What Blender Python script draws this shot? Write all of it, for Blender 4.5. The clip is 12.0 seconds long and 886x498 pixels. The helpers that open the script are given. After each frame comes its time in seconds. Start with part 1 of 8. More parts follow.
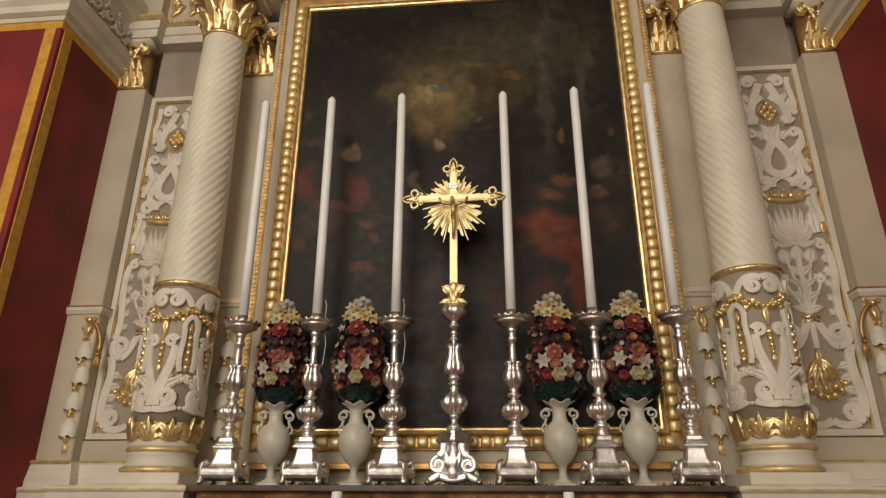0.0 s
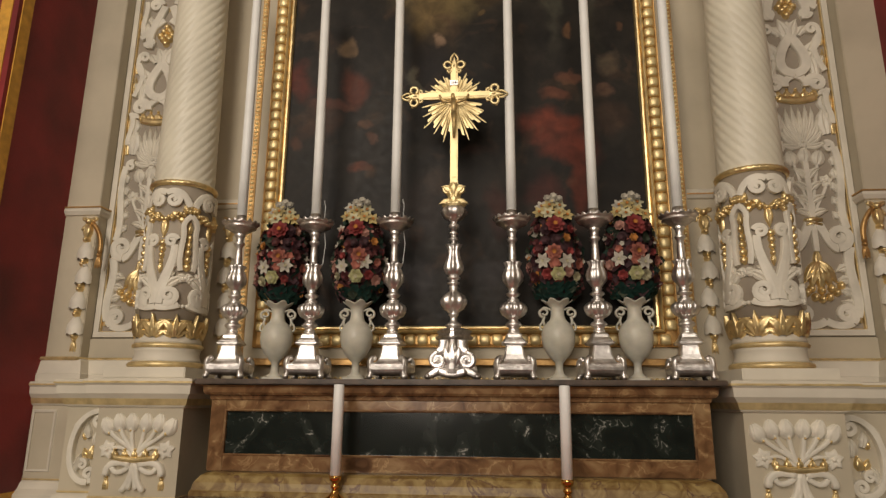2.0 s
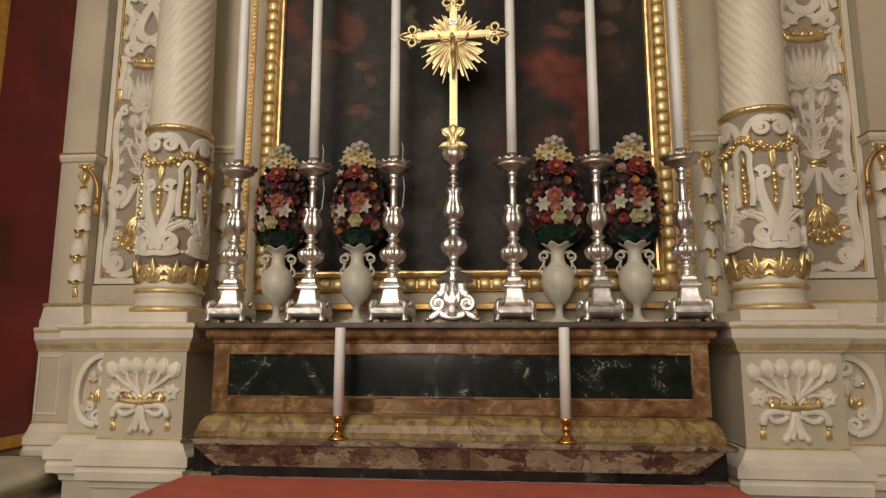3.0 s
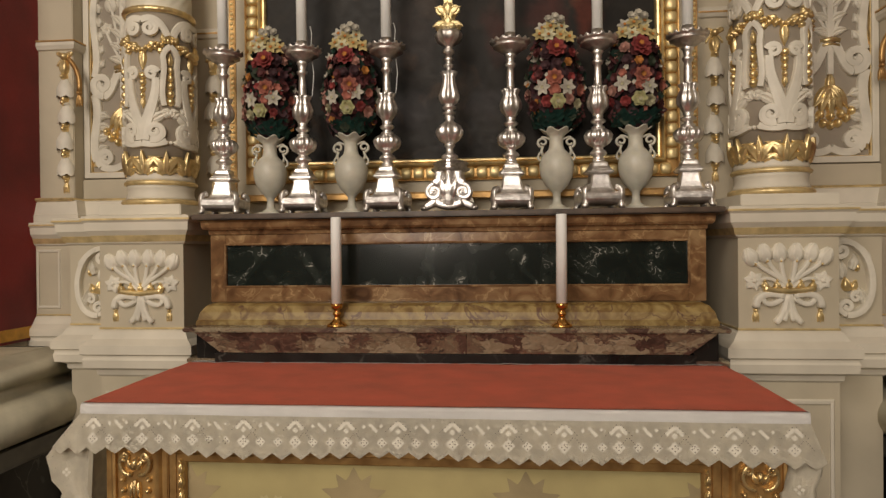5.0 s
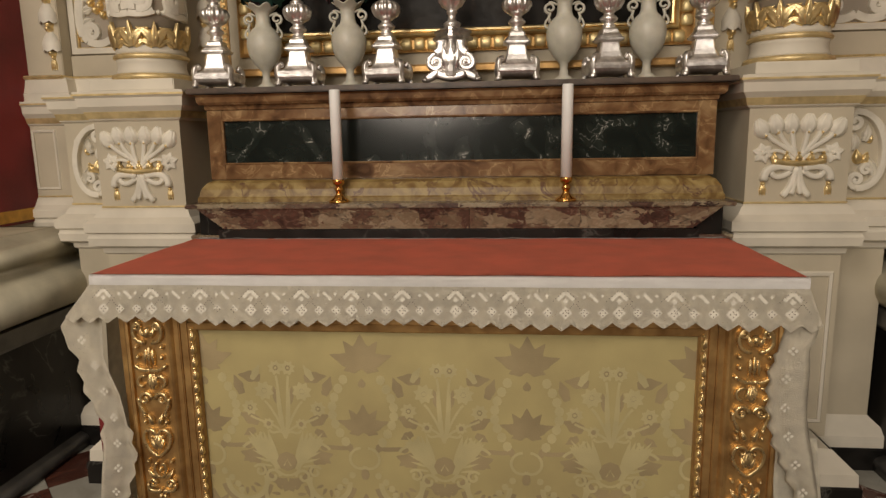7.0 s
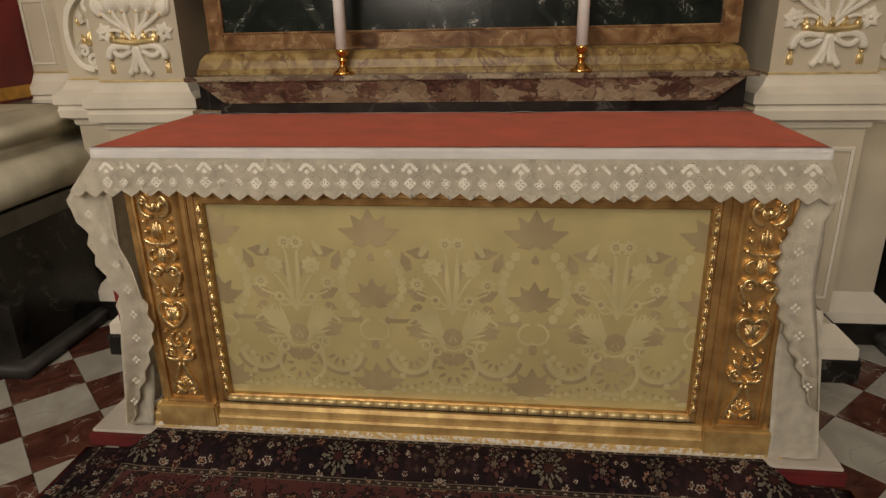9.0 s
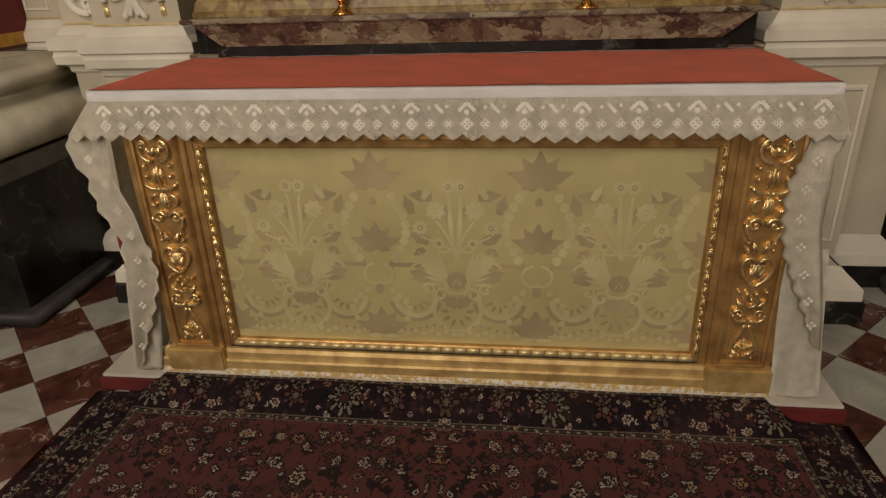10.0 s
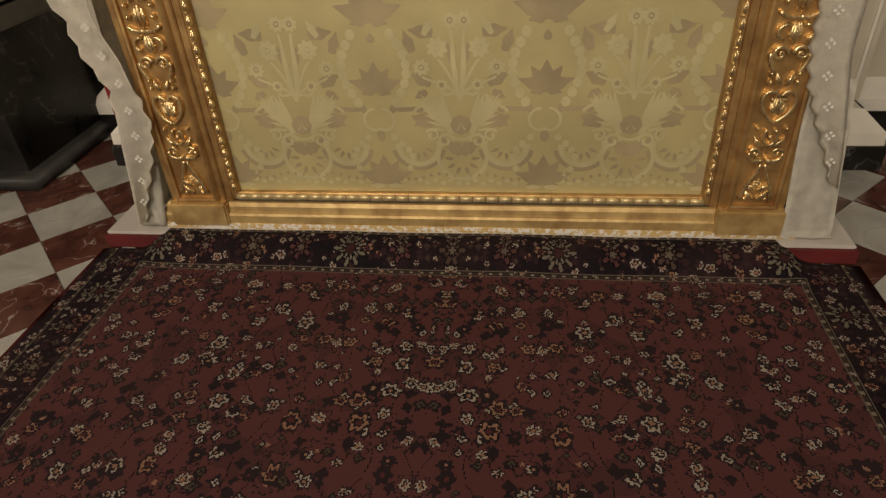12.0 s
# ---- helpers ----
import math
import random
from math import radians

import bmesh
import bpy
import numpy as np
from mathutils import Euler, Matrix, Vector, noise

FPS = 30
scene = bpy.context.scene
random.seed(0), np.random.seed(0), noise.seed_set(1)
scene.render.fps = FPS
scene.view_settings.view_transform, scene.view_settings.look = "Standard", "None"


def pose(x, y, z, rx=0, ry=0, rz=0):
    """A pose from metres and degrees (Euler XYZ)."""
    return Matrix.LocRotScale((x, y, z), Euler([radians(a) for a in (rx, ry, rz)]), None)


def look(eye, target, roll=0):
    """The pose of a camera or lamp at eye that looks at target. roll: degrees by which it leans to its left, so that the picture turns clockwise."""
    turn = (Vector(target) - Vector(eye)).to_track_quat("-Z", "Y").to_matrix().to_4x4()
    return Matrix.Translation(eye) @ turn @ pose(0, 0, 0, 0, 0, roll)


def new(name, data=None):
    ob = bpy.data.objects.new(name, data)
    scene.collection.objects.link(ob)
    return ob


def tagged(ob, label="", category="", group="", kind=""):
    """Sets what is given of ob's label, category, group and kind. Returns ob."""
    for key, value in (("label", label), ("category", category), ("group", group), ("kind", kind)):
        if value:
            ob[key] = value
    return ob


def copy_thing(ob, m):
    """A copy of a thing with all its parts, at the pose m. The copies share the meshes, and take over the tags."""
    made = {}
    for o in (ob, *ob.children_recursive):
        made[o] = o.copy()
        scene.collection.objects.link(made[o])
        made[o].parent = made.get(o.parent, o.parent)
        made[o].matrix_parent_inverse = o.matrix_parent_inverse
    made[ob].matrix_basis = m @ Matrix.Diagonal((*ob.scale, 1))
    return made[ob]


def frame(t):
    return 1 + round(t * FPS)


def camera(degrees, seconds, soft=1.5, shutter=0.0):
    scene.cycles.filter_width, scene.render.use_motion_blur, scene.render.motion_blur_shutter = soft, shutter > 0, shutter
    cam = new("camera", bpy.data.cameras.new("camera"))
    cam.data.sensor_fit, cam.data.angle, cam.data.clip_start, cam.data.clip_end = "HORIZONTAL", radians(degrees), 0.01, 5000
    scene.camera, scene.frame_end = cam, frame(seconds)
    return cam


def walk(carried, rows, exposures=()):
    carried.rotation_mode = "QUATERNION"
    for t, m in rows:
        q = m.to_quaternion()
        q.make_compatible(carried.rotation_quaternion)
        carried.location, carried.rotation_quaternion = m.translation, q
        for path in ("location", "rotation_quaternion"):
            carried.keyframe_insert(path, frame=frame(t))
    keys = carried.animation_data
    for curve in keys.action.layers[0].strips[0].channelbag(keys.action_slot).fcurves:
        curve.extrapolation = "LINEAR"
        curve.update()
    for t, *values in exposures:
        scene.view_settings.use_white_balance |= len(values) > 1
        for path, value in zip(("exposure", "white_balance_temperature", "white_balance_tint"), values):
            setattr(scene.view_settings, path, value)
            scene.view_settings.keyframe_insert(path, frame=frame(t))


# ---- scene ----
cam = camera(69.1, 12.0, soft=1.4)
PATH = [
    (0, (0.220, -2.001, 1.565), (0.046, -0.146, 2.291), 0.2),
    (0.5, (0.220, -1.983, 1.554), (0.044, -0.102, 2.209), 0.0),
    (1, (0.223, -1.974, 1.544), (0.045, -0.075, 2.144), 0.0),
    (1.5, (0.222, -1.963, 1.537), (0.039, -0.043, 2.068), 0.4),
    (2, (0.220, -1.956, 1.53), (0.037, -0.018, 1.991), 0.4),
    (2.5, (0.219, -1.946, 1.519), (0.034, 0.007, 1.906), 0.3),
    (3, (0.220, -1.937, 1.507), (0.034, 0.031, 1.815), 0.1),
    (5, (0.230, -1.892, 1.474), (0.042, 0.099, 1.463), -0.6),
    (5.5, (0.224, -1.884, 1.462), (0.038, 0.105, 1.374), -0.5),
    (6, (0.220, -1.875, 1.447), (0.034, 0.109, 1.276), -0.7),
    (6.5, (0.224, -1.866, 1.43), (0.033, 0.107, 1.165), -0.8),
    (7, (0.228, -1.871, 1.412), (0.029, 0.088, 1.062), -1.0),
    (9, (0.228, -1.845, 1.36), (0.003, 0.02, 0.675), -1.3),
    (9.5, (0.229, -1.845, 1.344), (0.000, -0.006, 0.593), -1.6),
    (10, (0.231, -1.847, 1.324), (-0.005, -0.037, 0.506), -2.0),
    (10.5, (0.233, -1.835, 1.313), (-0.007, -0.059, 0.424), -2.5),
    (11, (0.233, -1.822, 1.287), (-0.009, -0.087, 0.322), -3.2),
    (11.5, (0.239, -1.827, 1.256), (-0.011, -0.136, 0.218), -3.9),
    (12, (0.239, -1.847, 1.198), (-0.016, -0.221, 0.062), -3.8),
]
EXPOSURES = [(0.0, -0.06), (3.0, -0.03), (5.0, 0.04), (6.5, 0.06), (9.0, -0.04), (10.5, -0.12), (11.5, -0.08), (12.0, 0.08)]
walk(cam, [(t, look(eye, target, roll)) for t, eye, target, roll in PATH], EXPOSURES)

# world and lamps: an evening church, lit by warm area lamps added unseen behind the visitor
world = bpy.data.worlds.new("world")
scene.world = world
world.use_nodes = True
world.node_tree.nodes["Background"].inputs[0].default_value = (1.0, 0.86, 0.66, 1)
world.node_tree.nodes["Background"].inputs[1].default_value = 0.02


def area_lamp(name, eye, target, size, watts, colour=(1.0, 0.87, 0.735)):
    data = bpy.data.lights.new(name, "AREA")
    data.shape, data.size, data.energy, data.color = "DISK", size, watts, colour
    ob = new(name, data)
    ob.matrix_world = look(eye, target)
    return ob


area_lamp("unseen_lamp", (-1.9, -4.3, 5.2), (0, 0.9, 1.6), 2.4, 132)
area_lamp("unseen_lamp", (1.5, -4.6, 5.4), (0, 0.9, 1.8), 2.4, 42)
# low wide lamp, added to fill the altar's front
area_lamp("unseen_lamp", (-1.2, -7.5, 3.2), (0, 0.8, 0.9), 3.2, 232)


# ---- materials ----
def material(name, colour, rough=0.5, metal=0.0, scale=8.0, vary=0.12, bump=0.0, bump_scale=60.0, colour2=None, spec=0.5, coat=0.0, sss=0.0):
    """A surface with two scales of variation in colour and roughness and a fine relief."""
    m = bpy.data.materials.new(name)
    m.use_nodes = True
    n, l = m.node_tree.nodes, m.node_tree.links
    b = n["Principled BSDF"]
    tc = n.new("ShaderNodeTexCoord")
    big = n.new("ShaderNodeTexNoise")
    big.inputs["Scale"].default_value, big.inputs["Detail"].default_value = scale, 6
    l.new(tc.outputs["Object"], big.inputs["Vector"])
    fine = n.new("ShaderNodeTexNoise")
    fine.inputs["Scale"].default_value, fine.inputs["Detail"].default_value = bump_scale, 4
    l.new(tc.outputs["Object"], fine.inputs["Vector"])
    ramp = n.new("ShaderNodeValToRGB")
    c2 = colour2 or tuple(c * (1 - 2 * vary) for c in colour)
    c1 = tuple(min(1, c * (1 + vary)) for c in colour)
    ramp.color_ramp.elements[0].color, ramp.color_ramp.elements[0].position = (*c2, 1), 0.3
    ramp.color_ramp.elements[1].color, ramp.color_ramp.elements[1].position = (*c1, 1), 0.65
    l.new(big.outputs["Fac"], ramp.inputs["Fac"])
    l.new(ramp.outputs["Color"], b.inputs["Base Color"])
    rr = n.new("ShaderNodeMapRange")
    rr.inputs["To Min"].default_value, rr.inputs["To Max"].default_value = max(0.02, rough - 0.12), min(1, rough + 0.12)
    l.new(fine.outputs["Fac"], rr.inputs["Value"])
    l.new(rr.outputs["Result"], b.inputs["Roughness"])
    b.inputs["Metallic"].default_value = metal
    b.inputs["Specular IOR Level"].default_value = spec
    b.inputs["Coat Weight"].default_value = coat
    if sss:
        b.inputs["Subsurface Weight"].default_value = sss
        b.inputs["Subsurface Radius"].default_value = (0.02, 0.012, 0.006)
    if bump:
        bp = n.new("ShaderNodeBump")
        bp.inputs["Strength"].default_value, bp.inputs["Distance"].default_value = bump, 0.004
        l.new(fine.outputs["Fac"], bp.inputs["Height"])
        l.new(bp.outputs["Normal"], b.inputs["Normal"])
    return m


def marble(name, stops, scale=6.0, vein=None, vein_scale=4.0, vein_width=0.02, rough=0.18, cells=0.0, stretch=(1, 1, 1), gaps=(0.42, 0.62)):
    """Polished stone: clouds or broken fragments in the given colours, with thin veins."""
    m = bpy.data.materials.new(name)
    m.use_nodes = True
    n, l = m.node_tree.nodes, m.node_tree.links
    b = n["Principled BSDF"]
    tc = n.new("ShaderNodeTexCoord")
    mp = n.new("ShaderNodeMapping")
    mp.inputs["Scale"].default_value = stretch
    info = n.new("ShaderNodeObjectInfo")
    add = n.new("ShaderNodeVectorMath")
    mul = n.new("ShaderNodeMath")
    mul.operation, mul.inputs[1].default_value = "MULTIPLY", 37.0
    l.new(info.outputs["Random"], mul.inputs[0])
    l.new(tc.outputs["Object"], mp.inputs["Vector"])
    l.new(mp.outputs["Vector"], add.inputs[0])
    l.new(mul.outputs[0], add.inputs[1])
    nz = n.new("ShaderNodeTexNoise")
    nz.inputs["Scale"].default_value, nz.inputs["Detail"].default_value, nz.inputs["Distortion"].default_value = scale, 8, 1.2
    l.new(add.outputs[0], nz.inputs["Vector"])
    fac = nz.outputs["Fac"]
    if cells:
        vo = n.new("ShaderNodeTexVoronoi")
        vo.inputs["Scale"].default_value = cells
        w = n.new("ShaderNodeVectorMath")
        w.operation = "MULTIPLY_ADD"
        w.inputs[1].default_value = (0.12, 0.12, 0.12)
        l.new(nz.outputs["Color"], w.inputs[0])
        l.new(add.outputs[0], w.inputs[2])
        l.new(w.outputs[0], vo.inputs["Vector"])
        mixc = n.new("ShaderNodeMath")
        mixc.operation = "MULTIPLY_ADD"
        sep = n.new("ShaderNodeSeparateColor")
        l.new(vo.outputs["Color"], sep.inputs["Color"])
        l.new(sep.outputs[0], mixc.inputs[0])
        mixc.inputs[1].default_value = 0.55
        half = n.new("ShaderNodeMath")
        half.operation, half.inputs[1].default_value = "MULTIPLY", 0.5
        l.new(nz.outputs["Fac"], half.inputs[0])
        l.new(half.outputs[0], mixc.inputs[2])
        fac = mixc.outputs[0]
    ramp = n.new("ShaderNodeValToRGB")
    el = ramp.color_ramp.elements
    while len(el) < len(stops):
        el.new(0.5)
    for e, (p, c) in zip(el, stops):
        e.position, e.color = p, (*c, 1)
    l.new(fac, ramp.inputs["Fac"])
    out = ramp.outputs["Color"]
    if vein:
        vn = n.new("ShaderNodeTexNoise")
        vn.inputs["Scale"].default_value, vn.inputs["Detail"].default_value, vn.inputs["Distortion"].default_value = vein_scale, 5, 0.8
        l.new(add.outputs[0], vn.inputs["Vector"])
        sub = n.new("ShaderNodeMath")
        sub.operation, sub.inputs[1].default_value = "SUBTRACT", 0.5
        l.new(vn.outputs["Fac"], sub.inputs[0])
        ab = n.new("ShaderNodeMath")
        ab.operation = "ABSOLUTE"
        l.new(sub.outputs[0], ab.inputs[0])
        mr = n.new("ShaderNodeMapRange")
        mr.inputs["From Max"].default_value, mr.inputs["To Min"].default_value, mr.inputs["To Max"].default_value = vein_width, 1, 0
        l.new(ab.outputs[0], mr.inputs["Value"])
        gate = n.new("ShaderNodeMath")
        gate.operation = "MULTIPLY"
        l.new(mr.outputs["Result"], gate.inputs[0])
        part_ = n.new("ShaderNodeMapRange")
        part_.inputs["From Min"].default_value, part_.inputs["From Max"].default_value = gaps
        l.new(nz.outputs["Fac"], part_.inputs["Value"])
        l.new(part_.outputs["Result"], gate.inputs[1])
        mx = n.new("ShaderNodeMix")
        mx.data_type = "RGBA"
        l.new(gate.outputs[0], mx.inputs["Factor"])
        l.new(out, mx.inputs["A"])
        mx.inputs["B"].default_value = (*vein, 1)
        out = mx.outputs["Result"]
    l.new(out, b.inputs["Base Color"])
    rr = n.new("ShaderNodeMapRange")
    rr.inputs["To Min"].default_value, rr.inputs["To Max"].default_value = rough * 0.7, rough * 1.5
    l.new(nz.outputs["Fac"], rr.inputs["Value"])
    l.new(rr.outputs["Result"], b.inputs["Roughness"])
    return m


CREAM = material("cream_paint", (0.66, 0.615, 0.515), 0.55, scale=5, vary=0.06, bump=0.12, bump_scale=45)
TAUPE = material("taupe_paint", (0.50, 0.445, 0.335), 0.6, scale=3, vary=0.07, bump=0.10, bump_scale=40)
GROUND = material("relief_ground", (0.33, 0.285, 0.225), 0.65, scale=4, vary=0.08, bump=0.1, bump_scale=40)
CARVED = material("carved_cream", (0.72, 0.68, 0.58), 0.5, scale=9, vary=0.08, bump=0.15, bump_scale=70)
SHAFT = material("shaft_cream", (0.68, 0.64, 0.52), 0.42, scale=4, vary=0.05, bump=0.08, bump_scale=50)
GOLD = material("gold_leaf", (0.84, 0.66, 0.34), 0.36, 0.85, scale=22, vary=0.14, bump=0.25, bump_scale=90)
OLD_GOLD = material("worn_gold", (0.52, 0.33, 0.13), 0.42, 0.75, scale=14, vary=0.2, bump=0.3, bump_scale=60, colour2=(0.34, 0.19, 0.07))
PALE_GOLD = material("pale_gold", (0.74, 0.60, 0.32), 0.45, 0.65, scale=18, vary=0.15, bump=0.3, bump_scale=70, colour2=(0.56, 0.43, 0.22))
WORN_GILT = material("worn_gilt", (0.50, 0.355, 0.145), 0.5, 0.45, scale=16, vary=0.2, bump=0.5, bump_scale=45, colour2=(0.36, 0.225, 0.085))
CHIPPED = material("chipped_gold", (0.52, 0.37, 0.15), 0.5, 0.3, scale=75, vary=0.2, bump=0.8, bump_scale=50, colour2=(0.80, 0.76, 0.68))
for el_, at_ in zip(CHIPPED.node_tree.nodes["Color Ramp"].color_ramp.elements, (0.47, 0.51)):
    el_.position = at_
SILVER = material("silver", (0.87, 0.84, 0.82), 0.36, 1.0, scale=26, vary=0.16, bump=0.35, bump_scale=60)
DULL_SILVER = material("dull_silver", (0.70, 0.66, 0.63), 0.42, 1.0, scale=30, vary=0.2, bump=0.2, bump_scale=80)
BRASS = material("brass", (0.80, 0.45, 0.14), 0.18, 1.0, scale=20, vary=0.08)
CARVED_GILT = material("carved_gilt", (0.82, 0.61, 0.30), 0.29, 0.85, scale=25, vary=0.16, bump=0.2, bump_scale=90)
GILT = material("gilt_metal", (0.88, 0.73, 0.40), 0.48, 0.75, scale=18, vary=0.06, bump=0.05)
AGED_GILT = material("aged_gilt", (0.60, 0.44, 0.20), 0.45, 0.6, scale=40, vary=0.25, bump=0.2)
WAX = material("candle_wax", (0.84, 0.85, 0.83), 0.45, scale=12, vary=0.03, bump=0.05)
ALABASTER = material("alabaster", (0.53, 0.51, 0.43), 0.4, scale=18, vary=0.08, sss=0.1, bump=0.05)
DAMASK = material("red_damask", (0.20, 0.014, 0.016), 0.6, scale=2.2, vary=0.25, bump=0.15, bump_scale=90)
TRIM = material("yellow_braid", (0.62, 0.32, 0.04), 0.6, scale=20, vary=0.12, bump=0.4, bump_scale=160)
RED_FELT = material("red_felt", (0.84, 0.175, 0.10), 0.85, scale=7, vary=0.08, bump=0.3, bump_scale=260)
RED_FELT.node_tree.nodes["Principled BSDF"].inputs["Sheen Weight"].default_value = 0.55
RED_FELT.node_tree.nodes["Principled BSDF"].inputs["Sheen Tint"].default_value = (1.0, 0.42, 0.30, 1)
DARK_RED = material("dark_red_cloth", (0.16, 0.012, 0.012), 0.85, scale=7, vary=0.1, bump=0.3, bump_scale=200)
LINEN = material("white_linen", (0.93, 0.92, 0.90), 0.8, scale=10, vary=0.03, bump=0.2, bump_scale=220)
LACE = material("ecru_lace", (0.72, 0.685, 0.58), 0.85, scale=26, vary=0.08, bump=0.5, bump_scale=300)
LACE_LIGHT = material("lace_motif", (0.765, 0.725, 0.62), 0.85, scale=26, vary=0.05, bump=0.5, bump_scale=300)
EYELET_DARK = material("eyelet_dark", (0.13, 0.09, 0.06), 0.9)
PLASTER = material("wall_plaster", (0.42, 0.36, 0.27), 0.7, scale=2, vary=0.08, bump=0.1)
SOOT_CREAM = material("pier_stone", (0.50, 0.47, 0.36), 0.45, scale=5, vary=0.14, bump=0.15, bump_scale=30)
GREY_STONE = material("grey_stone", (0.085, 0.08, 0.068), 0.45, scale=9, vary=0.2)
SHELF_STONE = material("shelf_stone", (0.085, 0.058, 0.040), 0.42, scale=14, vary=0.3, bump=0.1, bump_scale=40)
DARK_STONE = material("dark_stone", (0.035, 0.033, 0.03), 0.38, scale=9, vary=0.25, bump=0.1, bump_scale=30)
BLACK_MARBLE = marble("black_marble", [(0.3, (0.006, 0.0055, 0.005)), (0.7, (0.018, 0.016, 0.014))], 5, (0.09, 0.085, 0.075), 3.0, 0.010, 0.28)
BLACK_MARBLE.node_tree.nodes["Principled BSDF"].inputs["Specular IOR Level"].default_value = 0.25
GREEN_MARBLE = marble("green_marble", [(0.3, (0.007, 0.010, 0.009)), (0.55, (0.013, 0.018, 0.015)), (0.78, (0.040, 0.048, 0.040))], 7, (0.55, 0.55, 0.50), 22.0, 0.016, 0.14, gaps=(0.54, 0.66))
BROWN_MARBLE = marble("brown_marble", [(0.3, (0.070, 0.034, 0.017)), (0.5, (0.19, 0.102, 0.047)), (0.7, (0.31, 0.20, 0.10))], 9, (0.42, 0.28, 0.14), 7, 0.02, 0.16)
YELLOW_MARBLE = marble("yellow_marble", [(0.25, (0.09, 0.04, 0.012)), (0.45, (0.20, 0.125, 0.038)), (0.65, (0.33, 0.24, 0.09))], 16, (0.09, 0.035, 0.02), 7, 0.022, 0.38, gaps=(0.36, 0.55))
BRECCIA = marble("purple_breccia", [(0.18, (0.030, 0.020, 0.017)), (0.40, (0.115, 0.068, 0.050)), (0.60, (0.21, 0.165, 0.105)), (0.85, (0.34, 0.29, 0.20))], 24, (0.035, 0.022, 0.02), 8, 0.035, 0.24, cells=11, stretch=(1, 1, 1.6))
RED_TILE = marble("red_breccia_tile", [(0.3, (0.045, 0.016, 0.012)), (0.55, (0.095, 0.036, 0.025)), (0.75, (0.14, 0.06, 0.042))], 7, (0.45, 0.41, 0.36), 5.5, 0.010, 0.18)
WHITE_TILE = marble("white_tile", [(0.3, (0.30, 0.29, 0.25)), (0.7, (0.42, 0.41, 0.36))], 5, (0.28, 0.28, 0.25), 4, 0.012, 0.16)
WHITE_MARBLE = marble("white_marble", [(0.3, (0.46, 0.42, 0.37)), (0.7, (0.58, 0.54, 0.48))], 6, None, rough=0.3)


# ---- mesh helpers ----
def part(name, bm, mat, parent=None, label="", smooth=False, kind="", category=""):
    """Links a bmesh as one mesh object, under parent where one is given."""
    me = bpy.data.meshes.new(name)
    bmesh.ops.recalc_face_normals(bm, faces=bm.faces)
    bm.to_mesh(me)
    bm.free()
    for mm in mat if isinstance(mat, (list, tuple)) else [mat]:
        me.materials.append(mm)
    if smooth:
        me.polygons.foreach_set("use_smooth", [True] * len(me.polygons))
    ob = new(name, me)
    if parent is not None:
        ob.parent = parent
    return tagged(ob, label, category, "", kind)


def thing(name, label, category, at=(0, 0, 0), group="", kind=""):
    ob = new(name)
    ob.empty_display_size = 0.05
    ob.location = at
    return tagged(ob, label, category, group, kind)


def box(x0, x1, y0, y1, z0, z1, bevel=0.0, bm=None):
    own = bmesh.new()
    bmesh.ops.create_cube(own, size=1)
    for v in own.verts:
        v.co = Vector((x0 + (v.co.x + 0.5) * (x1 - x0), y0 + (v.co.y + 0.5) * (y1 - y0), z0 + (v.co.z + 0.5) * (z1 - z0)))
    if bevel:
        bmesh.ops.bevel(own, geom=own.edges[:], offset=bevel, segments=2, affect="EDGES")
    if bm is None:
        return own
    me = bpy.data.meshes.new("tmp")
    own.to_mesh(me)
    own.free()
    bm.from_mesh(me)
    bpy.data.meshes.remove(me)
    return bm


def grid_faces(bm, rows, close=False):
    for a, b in zip(rows, rows[1:]):
        n = len(a)
        for i in range(n if close else n - 1):
            j = (i + 1) % n
            try:
                bm.faces.new((a[i], a[j], b[j], b[i]))
            except ValueError:
                pass


def lathe(profile, seg=32, bm=None, centre=(0, 0, 0), ripple=None):
    """profile: (radius, z) from bottom to top. ripple(angle, k) scales the radius."""
    bm = bm or bmesh.new()
    rows = []
    for k, (r, z) in enumerate(profile):
        row = []
        for i in range(seg):
            a = 2 * math.pi * i / seg
            q = r * (ripple(a, k) if ripple else 1)
            row.append(bm.verts.new((centre[0] + q * math.cos(a), centre[1] + q * math.sin(a), centre[2] + z)))
        rows.append(row)
    grid_faces(bm, rows, True)
    if profile[0][0] > 1e-4:
        bm.faces.new(rows[0])
    if profile[-1][0] > 1e-4:
        bm.faces.new(rows[-1])
    return bm


def square_lathe(profile, bm=None, centre=(0, 0, 0), sides=4, turn=45, soft=1):
    """A turned shape with flat sides: profile of (half width, z)."""
    bm = bm or bmesh.new()
    rows = []
    k = 1 / math.cos(math.pi / sides)
    for r, z in profile:
        corners = [Vector((r * k * math.cos(radians(turn) + 2 * math.pi * i / sides), r * k * math.sin(radians(turn) + 2 * math.pi * i / sides), z)) for i in range(sides)]
        row = []
        for i in range(sides):
            p, q, o = corners[i], corners[(i + 1) % sides], corners[i - 1]
            row.append(bm.verts.new(Vector(centre) + p.lerp(o, 0.09)))
            row.append(bm.verts.new(Vector(centre) + p.lerp(q, 0.09)))
        rows.append(row)
    grid_faces(bm, rows, True)
    bm.faces.new(rows[0])
    bm.faces.new(rows[-1])
    return bm


